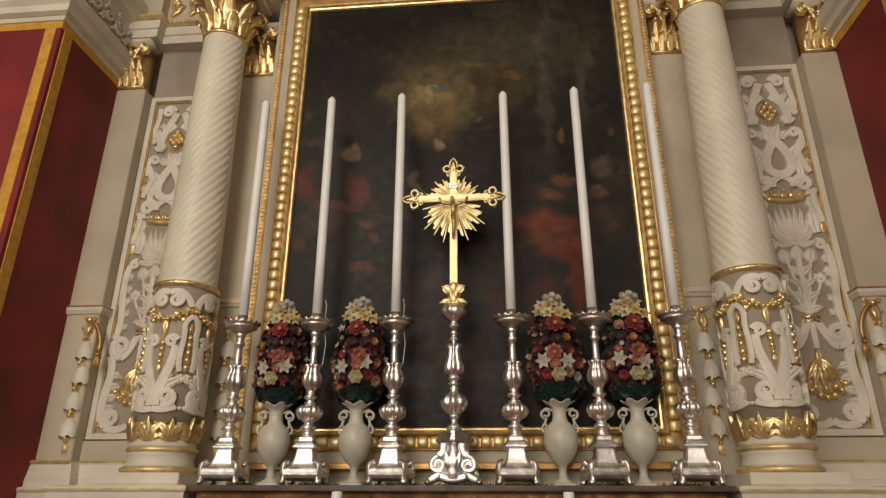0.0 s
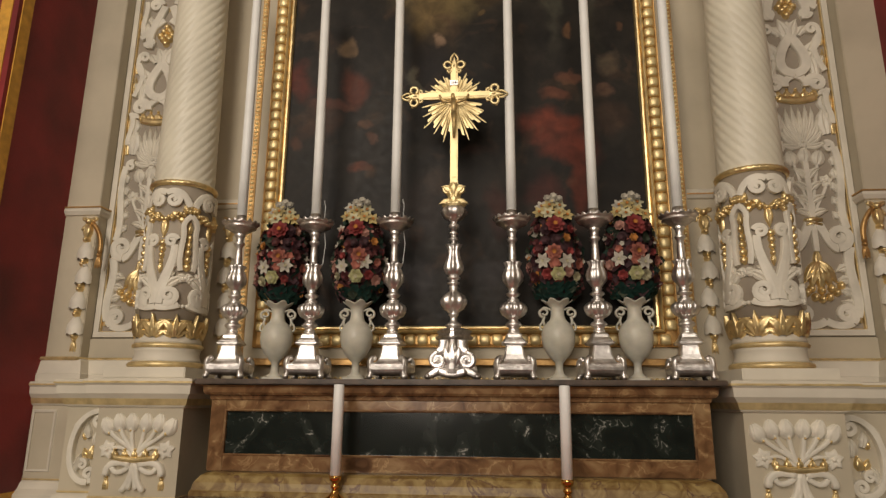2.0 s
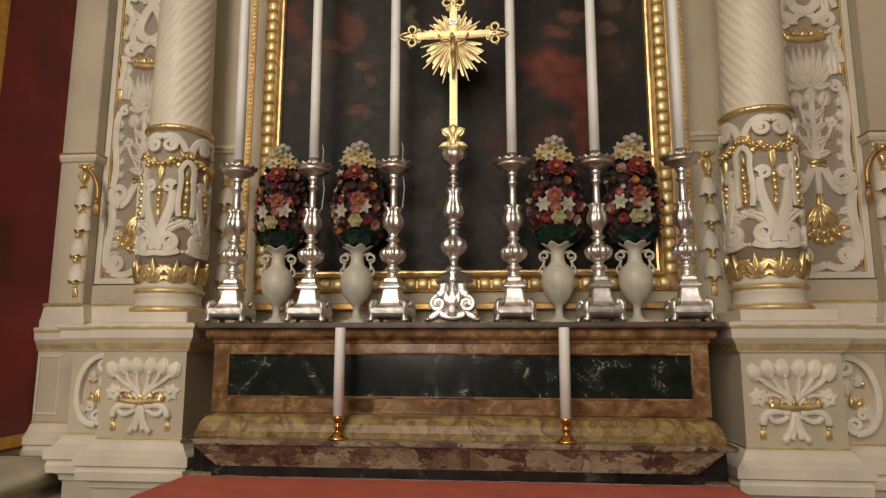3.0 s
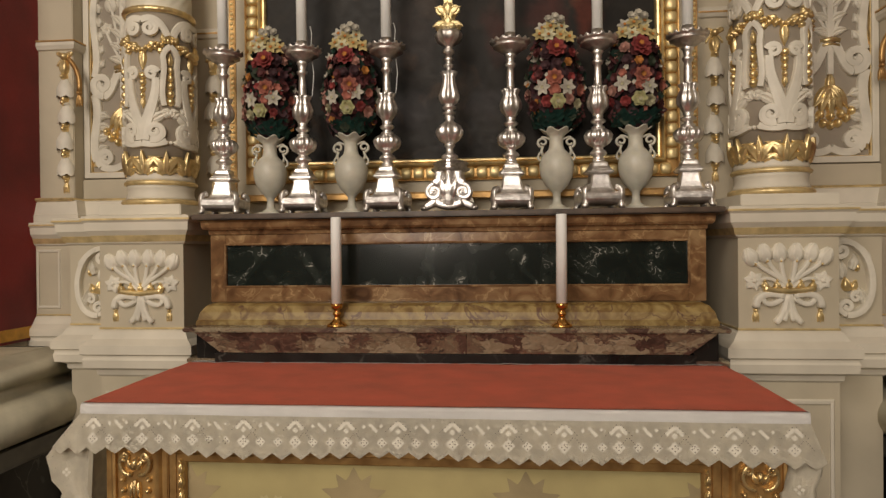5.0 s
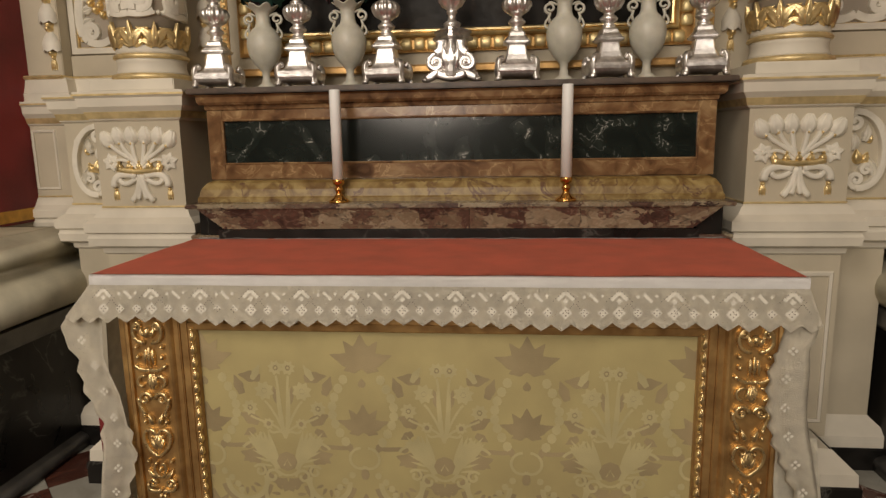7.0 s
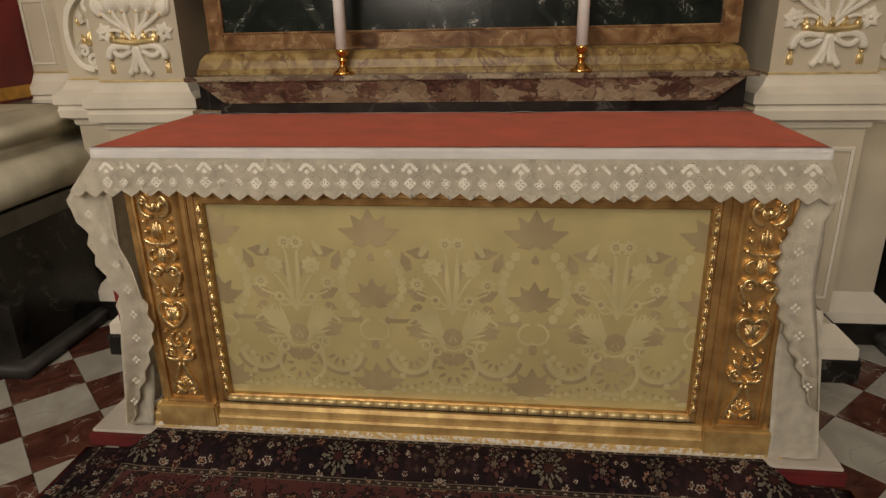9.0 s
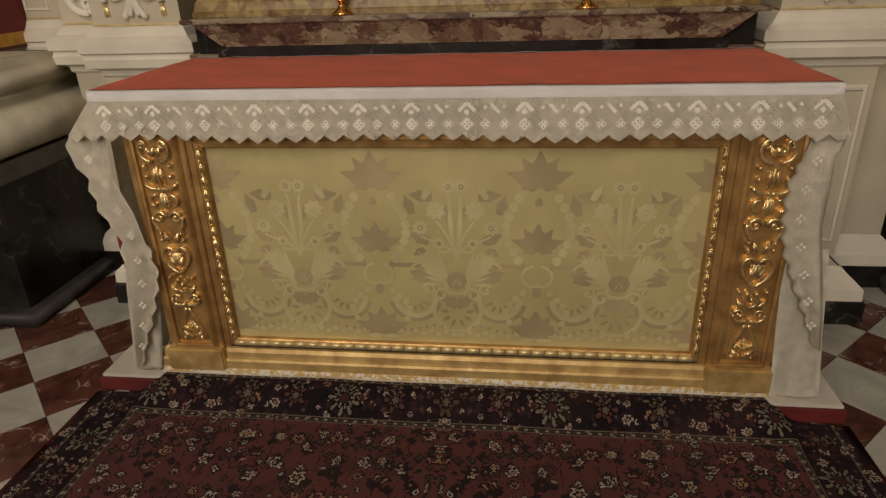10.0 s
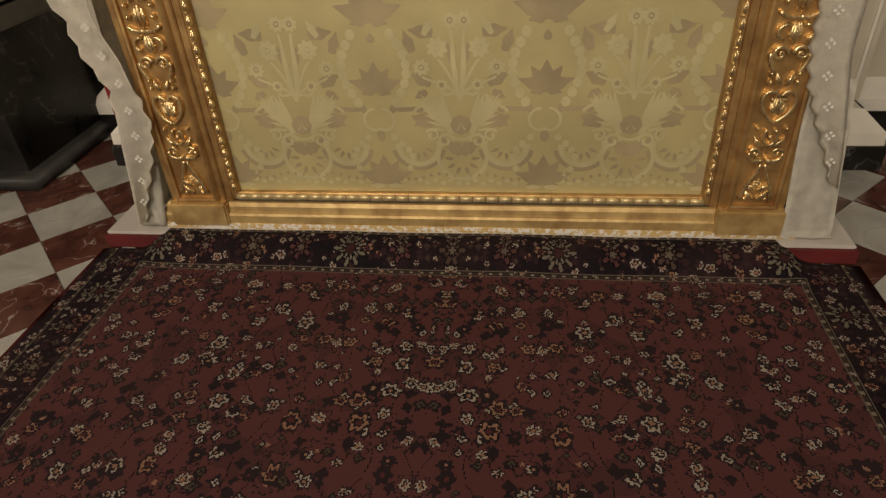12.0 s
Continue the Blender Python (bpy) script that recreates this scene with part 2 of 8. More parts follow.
def run_moulding(path, profile, bm=None, closed=False):
    """Carries a profile of (out, z) along a plan path of (x, y); out is to the right of the way."""
    bm = bm or bmesh.new()
    n = len(path)
    rows = []
    for i in range(n):
        p = Vector(path[i])
        a = (p - Vector(path[i - 1])).normalized() if (i or closed) else None
        b = (Vector(path[(i + 1) % n]) - p).normalized() if (i < n - 1 or closed) else None
        a, b = a or b, b or a
        na, nb = Vector((a.y, -a.x)), Vector((b.y, -b.x))
        m = (na + nb)
        m = m / max(0.2, m.dot(na))
        rows.append([bm.verts.new((p.x + m.x * o, p.y + m.y * o, z)) for o, z in profile])
    if closed:
        rows.append(rows[0])
    grid_faces(bm, rows)
    if not closed:
        for r in (rows[0], rows[-1]):
            try:
                bm.faces.new(r)
            except ValueError:
                pass
    return bm


def rect_frame(x0, x1, z0, z1, profile, y, bm=None):
    """A mitred frame round an opening in a wall facing -y: profile of (outwards from the opening, towards the viewer)."""
    bm = bm or bmesh.new()
    corners = [(x0, z0, -1, -1), (x1, z0, 1, -1), (x1, z1, 1, 1), (x0, z1, -1, 1)]
    rows = [[bm.verts.new((x + sx * o, y - d, z + sz * o)) for o, d in profile] for x, z, sx, sz in corners]
    rows.append(rows[0])
    grid_faces(bm, rows)
    return bm


def arc(cx, cz, rx, rz, a0, a1, n):
    """Points of an arc for a moulding's profile."""
    return [(cx + rx * math.cos(radians(a0 + (a1 - a0) * i / n)), cz + rz * math.sin(radians(a0 + (a1 - a0) * i / n))) for i in range(n + 1)]


def dome(bm, M, u, v, ru, rv, h, seg=8, rings=3, turn=0.0):
    """A rounded boss on a surface M(u, v, depth)."""
    rows = []
    for k in range(rings):
        a = k / rings * math.pi / 2
        row = []
        for i in range(seg):
            t = 2 * math.pi * i / seg
            x, y = ru * math.cos(a) * math.cos(t), rv * math.cos(a) * math.sin(t)
            row.append(bm.verts.new(M(u + x * math.cos(turn) - y * math.sin(turn), v + x * math.sin(turn) + y * math.cos(turn), h * math.sin(a))))
        rows.append(row)
    grid_faces(bm, rows, True)
    top = bm.verts.new(M(u, v, h))
    for i in range(seg):
        bm.faces.new((rows[-1][i], rows[-1][(i + 1) % seg], top))


BULK = [1.0]  # how full the carving is cut
ROUND_CUT = ((-1, 0), (-0.92, 0.6), (-0.55, 0.95), (0, 0.8), (0.55, 0.95), (0.92, 0.6), (1, 0))
FLAT_CUT = ((-1, 0), (-0.97, 0.72), (-0.84, 0.96), (0, 1.0), (0.84, 0.96), (0.97, 0.72), (1, 0))
CUT = [ROUND_CUT]  # the section of carved bands


def ribbon(bm, M, pts, w, h, w1=None):
    """A rounded carved band along pts (u, v); its half width runs from w to w1."""
    w1 = (w if w1 is None else w1) * BULK[0]
    w *= BULK[0]
    rows, n = [], len(pts)
    for i, (u, v) in enumerate(pts):
        a, b = pts[max(0, i - 1)], pts[min(n - 1, i + 1)]
        d = Vector((b[0] - a[0], b[1] - a[1]))
        d = d.normalized() if d.length > 1e-9 else Vector((1, 0))
        q = w + (w1 - w) * i / max(1, n - 1)
        rows.append([bm.verts.new(M(u - d.y * q * s, v + d.x * q * s, h * k)) for s, k in CUT[0]])
    grid_faces(bm, rows)
    for r in (rows[0], rows[-1]):
        bm.faces.new(r)


def spiral(u, v, r0, r1, a0, turns, n=22):
    """Points of a volute about (u, v)."""
    return [(u + (r0 + (r1 - r0) * i / n) * math.cos(radians(a0) + 2 * math.pi * turns * i / n), v + (r0 + (r1 - r0) * i / n) * math.sin(radians(a0) + 2 * math.pi * turns * i / n)) for i in range(n + 1)]


def bez(p0, p1, p2, p3, n=10):
    out = []
    for i in range(n + 1):
        t = i / n
        k = ((1 - t) ** 3, 3 * t * (1 - t) ** 2, 3 * t * t * (1 - t), t ** 3)
        out.append((sum(c * p[0] for c, p in zip(k, (p0, p1, p2, p3))), sum(c * p[1] for c, p in zip(k, (p0, p1, p2, p3)))))
    return out


def leaf(bm, M, u, v, angle, length, width, h, lobes=0, bend=0.0, n=9, lift=0.0):
    """A carved leaf or petal from (u, v) along angle (degrees, 90 is up), with lobed edges and a curling tip."""
    rows = []
    width *= BULK[0]
    a = radians(angle)
    x, y = u, v
    for i in range(n + 1):
        t = i / n
        wd = width * math.sin(math.pi * min(1, 0.12 + 0.88 * t) ** 0.85) + width * 0.05 * (1 - t)
        if lobes:
            wd *= 0.72 + 0.28 * abs(math.cos(math.pi * lobes * t))
        dx, dy = math.cos(a), math.sin(a)
        dep = h * (0.45 + 0.55 * math.sin(math.pi * min(1, t * 0.9 + 0.1))) + lift * t * t
        rows.append([bm.verts.new(M(x - dy * wd * s, y + dx * wd * s, dep * k)) for s, k in ((-1, 0), (-0.8, 0.7), (-0.35, 1.0), (0, 0.62), (0.35, 1.0), (0.8, 0.7), (1, 0))])
        x, y = x + dx * length / n, y + dy * length / n
        a += radians(bend) / n
    grid_faces(bm, rows)


def plane_map(x0, y0, z0, flip=1):
    return lambda u, v, d: Vector((x0 + flip * u, y0 - d, z0 + v))


def tube(bm, pts, r, seg=6, r1=None):
    """A round wire through 3D points."""
    r1 = r if r1 is None else r1
    rows, n = [], len(pts)
    pts = [Vector(p) for p in pts]
    for i, p in enumerate(pts):
        d = (pts[min(n - 1, i + 1)] - pts[max(0, i - 1)]).normalized()
        ref = Vector((0, 1, 0)) if abs(d.y) < 0.9 else Vector((1, 0, 0))
        s = d.cross(ref).normalized()
        t = d.cross(s)
        q = r + (r1 - r) * i / max(1, n - 1)
        rows.append([bm.verts.new(p + (s * math.cos(2 * math.pi * k / seg) + t * math.sin(2 * math.pi * k / seg)) * q) for k in range(seg)])
    grid_faces(bm, rows, True)
    bm.faces.new(rows[0])
    bm.faces.new(rows[-1])


def wall_box(name, x0, x1, y0, y1, z0, z1, mat, label, category="wall", kind="structure"):
    return part(name, box(x0, x1, y0, y1, z0, z1), mat, None, label, kind=kind, category=category)


# ---- the setting ----
FLOOR = -0.06


def mirrored(bm):
    for v in bm.verts:
        v.co.x = -v.co.x
    return bm


def sided(make, side):
    """A mesh made for the west side (x < 0), mirrored for the east."""
    bm = make()
    return bm if side < 0 else mirrored(bm)


wall_box("ground", -6, 6, -9, 3, FLOOR - 0.3, FLOOR - 0.012, GREY_STONE, "grey mortar bed under the marble floor", "floor")
wall_box("wall_south", -5.2, 5.2, -9.2, -9, FLOOR, 8, PLASTER, "plain plastered church wall behind the visitor")
wall_box("wall_west", -5.2, -5.0, -9, 1.8, FLOOR, 8, PLASTER, "plain plastered side wall")
wall_box("wall_east", 5.0, 5.2, -9, 1.8, FLOOR, 8, PLASTER, "plain plastered side wall")
wall_box("wall_north", -5, 5, 1.62, 1.9, FLOOR, 8, TAUPE, "taupe painted wall behind the altar")
wall_box("ceiling", -5.2, 5.2, -9.2, 1.9, 8, 8.2, PLASTER, "plain plastered ceiling", "ceiling")

# the field round the picture, the flanking pilasters and the carved panels stand out from the wall
centre = thing("picture_field", "taupe painted field behind the gilt picture frame", "wall panel", kind="structure")
part("panel", box(-1.14, 1.14, 1.20, 1.62, 1.0, 6.0), TAUPE, centre)
for side in (-1, 1):
    p = thing("pilaster", "taupe inner pilaster with gilt capital behind the column", "pilaster", kind="structure")
    part("shaft", sided(lambda: box(-1.36, -1.14, 1.25, 1.62, 1.62, 4.04, 0.004), side), TAUPE, p)
    part("necking", sided(lambda: run_moulding([(-1.36, 1.4), (-1.36, 1.25), (-1.14, 1.25), (-1.14, 1.4)], [(0, 2.53), (0.012, 2.535), (0.02, 2.55), (0.02, 2.565), (0.008, 2.58), (0, 2.585)]), side), CREAM, p)
    part("fillet", sided(lambda: run_moulding([(-1.36, 1.4), (-1.36, 1.25), (-1.14, 1.25), (-1.14, 1.4)], [(0.0, 2.548), (0.023, 2.551), (0.023, 2.558), (0.0, 2.56)]), side), OLD_GOLD, p)
    p = thing("pilaster", "taupe outer pilaster hung with a carved garland", "pilaster", kind="structure")
    part("shaft", sided(lambda: box(-2.40, -2.10, 1.42, 1.62, 1.62, 4.12, 0.004), side), TAUPE, p)
    part("necking", sided(lambda: run_moulding([(-2.5, 1.42), (-2.10, 1.42), (-2.10, 1.56)], [(0, 2.56), (0.012, 2.565), (0.022, 2.585), (0.022, 2.60), (0.008, 2.615), (0, 2.62)]), side), CREAM, p)
    part("fillet", sided(lambda: run_moulding([(-2.5, 1.42), (-2.10, 1.42), (-2.10, 1.56)], [(0.0, 2.603), (0.024, 2.606), (0.024, 2.613), (0.0, 2.615)]), side), OLD_GOLD, p)
    # carved panel's ground and its border
    g = thing("wall_panel", "sunk taupe wall panel with a cream moulded border", "wall panel", kind="structure")
    part("ground", sided(lambda: box(-2.10, -1.36, 1.53, 1.62, 1.62, 4.5), side), GROUND, g)
    part("border", sided(lambda: rect_frame(-2.065, -1.685, 1.90, 4.07, [(0, 0), (0, 0.028), (0.008, 0.03), (0.03, 0.03), (0.034, 0)], 1.53), side), CREAM, g)
    part("fillet", sided(lambda: rect_frame(-2.060, -1.690, 1.905, 4.065, [(0, 0), (0, 0.016), (0.005, 0.016), (0.005, 0)], 1.53), side), GOLD, g)

# the stepped base of the altarpiece, one run on each side
BASE = [(-2.6, 1.38), (-1.81, 1.38), (-1.81, 0.97), (-1.57, 0.97), (-1.57, 0.83), (-1.18, 0.83), (-1.18, 1.30)]
BASE_FOOT = [(-2.6, 1.38), (-1.81, 1.38), (-1.81, 0.97), (-1.505, 0.97), (-1.505, 0.635), (-1.18, 0.635), (-1.18, 1.30)]
for side in (-1, 1):
    b = thing("altarpiece_base", "cream and taupe stepped pedestal with thin gilt lines", "pedestal", kind="structure")
    for name, prof, mat in (
        ("foot", [(0, FLOOR), (0.085, FLOOR), (0.085, 0.035), (0.08, 0.04), (0, 0.04)], BLACK_MARBLE),
        ("foot_moulding", [(0, 0.04), (0.075, 0.04), (0.072, 0.09), (0.03, 0.13), (0.0, 0.16)], CREAM),
        ("plinth", [(-0.1, 0.12), (0, 0.12), (0, 0.915), (-0.1, 0.915)], TAUPE),
        ("ledge", [(0, 0.905), (0.012, 0.915), (0.014, 0.935), (0.03, 0.945), (0.05, 0.95), (0.055, 0.985), (0.05, 0.995), (0.05, 1.005), (0.062, 1.012), (0.062, 1.05), (0.055, 1.056), (0.03, 1.075), (0.012, 1.105), (0.0, 1.115)], CREAM),
        ("die", [(-0.1, 1.10), (0, 1.10), (0, 1.50), (-0.1, 1.50)], TAUPE),
        ("cornice", [(0, 1.492), (0.012, 1.50), (0.016, 1.525), (0.026, 1.535), (0.038, 1.55), (0.042, 1.555), (0.045, 1.59), (0.052, 1.598), (0.052, 1.618), (0.0, 1.622), (-0.1, 1.622)], CREAM),
        ("gilt_line", [(0, 1.116), (0.004, 1.116), (0.004, 1.124), (0, 1.124)], PALE_GOLD),
        ("gilt_line", [(0.010, 1.504), (0.018, 1.506), (0.024, 1.526), (0.026, 1.533), (0.016, 1.534)], PALE_GOLD),
        ("gilt_line", [(0.04, 1.598), (0.0555, 1.600), (0.0555, 1.608), (0.04, 1.609)], PALE_GOLD),
    ):
        part(name, sided(lambda: run_moulding(BASE_FOOT if name.startswith("foot") else BASE, prof), side), mat, b)
    part("foot_top", sided(lambda: box(-1.50, -1.19, 0.64, 0.84, 0.10, 0.159, 0.002), side), CREAM, b)
    # top slabs that close the base, and sunk panels below
    part("top", sided(lambda: box(-1.60, -1.15, 0.80, 1.60, 1.60, 1.6212), side), CREAM, b)
    part("top", sided(lambda: box(-2.5, -1.60, 1.36, 1.60, 1.60, 1.619), side), CREAM, b)
    part("top", sided(lambda: box(-1.84, -1.60, 0.94, 1.36, 1.60, 1.6195), side), CREAM, b)
    part("core", sided(lambda: box(-1.80, -1.555, 0.985, 1.6, FLOOR, 1.6), side), TAUPE, b)
    part("core", sided(lambda: box(-1.555, -1.195, 0.85, 1.6, FLOOR, 1.6), side), TAUPE, b)
    part("core", sided(lambda: box(-2.5, -1.55, 1.46, 1.6, FLOOR, 1.6), side), TAUPE, b)
    part("sunk_panel", sided(lambda: rect_frame(-1.53, -1.24, 0.20, 0.82, [(0, 0), (0.0, 0.008), (0.012, 0.010), (0.018, 0.002), (0.018, 0)], 0.83), side), CREAM, b)
    part("sunk_panel", sided(lambda: rect_frame(-2.28, -2.17, 1.17, 1.46, [(0, 0), (0.0, 0.006), (0.010, 0.008), (0.014, 0.0)], 1.38), side), CREAM, b)
    part("upper_block", sided(lambda: box(-2.5, -2.10, 1.39, 1.6, 1.62, 1.72, 0.006), side), CREAM, b)
    part("upper_block", sided(lambda: box(-2.10, -1.36, 1.49, 1.6, 1.62, 1.86, 0.004), side), TAUPE, b)
    part("gilt_line", sided(lambda: run_moulding([(-2.5, 1.385), (-2.095, 1.385), (-2.095, 1.48), (-1.36, 1.48)], [(0, 1.735), (0.004, 1.737), (0.01, 1.745), (0.004, 1.752), (0, 1.754)]), side), PALE_GOLD, b)
    part("step", sided(lambda: run_moulding([(-2.5, 1.42), (-2.10, 1.42), (-2.10, 1.49), (-1.36, 1.49)], [(0, 1.62), (0.055, 1.62), (0.055, 1.66), (0.05, 1.665), (0.04, 1.70), (0.03, 1.735), (0.0, 1.75)]), side), CREAM, b)

# entablature over the recessed bays and the column blocks
for side in (-1, 1):
    e = thing("entablature", "cream entablature with gilt egg moulding and leaf frieze", "entablature", kind="structure")
    ENT = [(-2.6, 1.36), (-2.06, 1.36), (-2.06, 1.44), (-1.64, 1.44), (-1.64, 0.82), (-1.14, 0.82), (-1.14, 1.22)]
    for name, prof, mat in (
        ("architrave", [(-0.1, 4.50), (0, 4.50), (0, 4.56), (0.012, 4.565), (0.012, 4.63), (-0.1, 4.63)], CREAM),
        ("egg_moulding", [(0.0, 4.63), (0.02, 4.635), (0.035, 4.65), (0.035, 4.67), (0.0, 4.68)], PALE_GOLD),
        ("frieze", [(-0.1, 4.68), (0, 4.68), (0, 4.95), (-0.1, 4.95)], TAUPE),
        ("cornice", [(0, 4.95), (0.03, 4.97), (0.06, 5.02), (0.15, 5.06), (0.16, 5.12), (0.2, 5.18), (-0.1, 5.2)], CREAM),
    ):
        part(name, sided(lambda: run_moulding(ENT, prof), side), mat, e)
    part("soffit", sided(lambda: box(-1.63, -1.15, 0.83, 1.6, 4.502, 4.9), side), CREAM, e)
    part("soffit", sided(lambda: box(-2.5, -1.63, 1.45, 1.6, 4.502, 4.9), side), CREAM, e)

# piers at either side: red damask above a stone base
PIER = [(-5.0, 0.83), (-2.3, 0.83), (-2.3, 1.43), (-2.6, 1.43)]
PIER_BASE = [(-5.0, 0.50), (-2.0, 0.50), (-2.0, 1.06), (-2.6, 1.06)]
for side in (-1, 1):
    p = thing("pier", "church pier hung with red damask above a cream stone base", "pier", kind="structure")
    part("core", sided(lambda: box(-5.0, -2.312, 0.842, 1.418, FLOOR, 6), side), PLASTER, p)
    part("hanging", sided(lambda: run_moulding(PIER, [(-0.01, 0.99), (0, 0.99), (0, 4.19), (-0.01, 4.19)]), side), DAMASK, p, "deep red damask wall hanging")
    part("braid", sided(lambda: run_moulding(PIER, [(0, 1.005), (0.004, 1.005), (0.004, 1.065), (0, 1.065)]), side), TRIM, p, "ochre yellow braid")
    part("braid", sided(lambda: run_moulding(PIER, [(0, 4.14), (0.004, 4.14), (0.004, 4.19), (0, 4.19)]), side), TRIM, p, "ochre yellow braid")
    part("braid", sided(lambda: box(-2.395, -2.33, 0.824, 0.83, 1.065, 4.14), side), TRIM, p, "ochre yellow braid")
    part("braid", sided(lambda: box(-2.3, -2.294, 0.855, 0.925, 1.065, 4.14), side), TRIM, p, "ochre yellow braid")
    for name, prof, mat in (
        ("skirting", [(0.15, FLOOR), (0.186, FLOOR), (0.187, -0.052), (0.192, -0.042), (0.194, -0.026), (0.190, -0.010), (0.180, 0.002), (0.168, 0.007), (0.158, 0.010), (0.150, 0.016), (0.14, 0.018)], DARK_STONE),
        ("dado", [(0, FLOOR), (0.15, FLOOR), (0.15, 0.56), (0, 0.56)], BLACK_MARBLE),
        ("band", [(0, 0.555), (0.165, 0.555), (0.175, 0.57), (0.175, 0.64), (0, 0.64)], GREY_STONE),
        ("torus", [(0, 0.64), (0.12, 0.64)] + arc(0.12, 0.737, 0.092, 0.097, -90, 90, 18) + [(0.115, 0.838), (0.106, 0.848), (0.102, 0.86), (0.104, 0.872), (0.11, 0.88)] + arc(0.10, 0.922, 0.042, 0.042, -70, 90, 12) + [(0.08, 0.966), (0.06, 0.975), (0.03, 0.99), (0, 1.0)], SOOT_CREAM),
    ):
        part(name, sided(lambda: run_moulding(PIER_BASE, prof), side), mat, p, smooth=name in ("torus", "skirting"))
    part("ledge", sided(lambda: box(-5.0, -1.99, 0.51, 1.05, 0.9, 0.999, 0.003), side), SOOT_CREAM, p)
    for name, prof, mat in (
        ("cornice", [(0, 4.19), (0.012, 4.192), (0.02, 4.215), (0.05, 4.23), (0.055, 4.27), (0.08, 4.295), (0.085, 4.34), (0.085, 4.36), (0.035, 4.375), (0.035, 4.61), (0.08, 4.63), (0.14, 4.69), (0.14, 4.75), (0, 4.77)], CREAM),
        ("gilt_line", [(0.018, 4.215), (0.027, 4.217), (0.027, 4.227), (0.018, 4.229)], PALE_GOLD),
    ):
        part(name, sided(lambda: run_moulding(PIER, prof), side), mat, p)

RED_FELT_DARK = material("red_step_edge", (0.11, 0.012, 0.012), 0.6, scale=9, vary=0.15, bump=0.2)
# altar step and carpet
s = thing("altar_step", "low white marble slab with a red edge under the altar", "step", kind="structure")
part("slab", box(-1.26, 1.26, -0.068, 0.85, -0.012, 0.0, 0.003), WHITE_MARBLE, s)
part("edge", box(-1.268, 1.268, -0.082, 0.85, FLOOR, -0.012, 0.004), RED_FELT_DARK, s, "dark red edge")


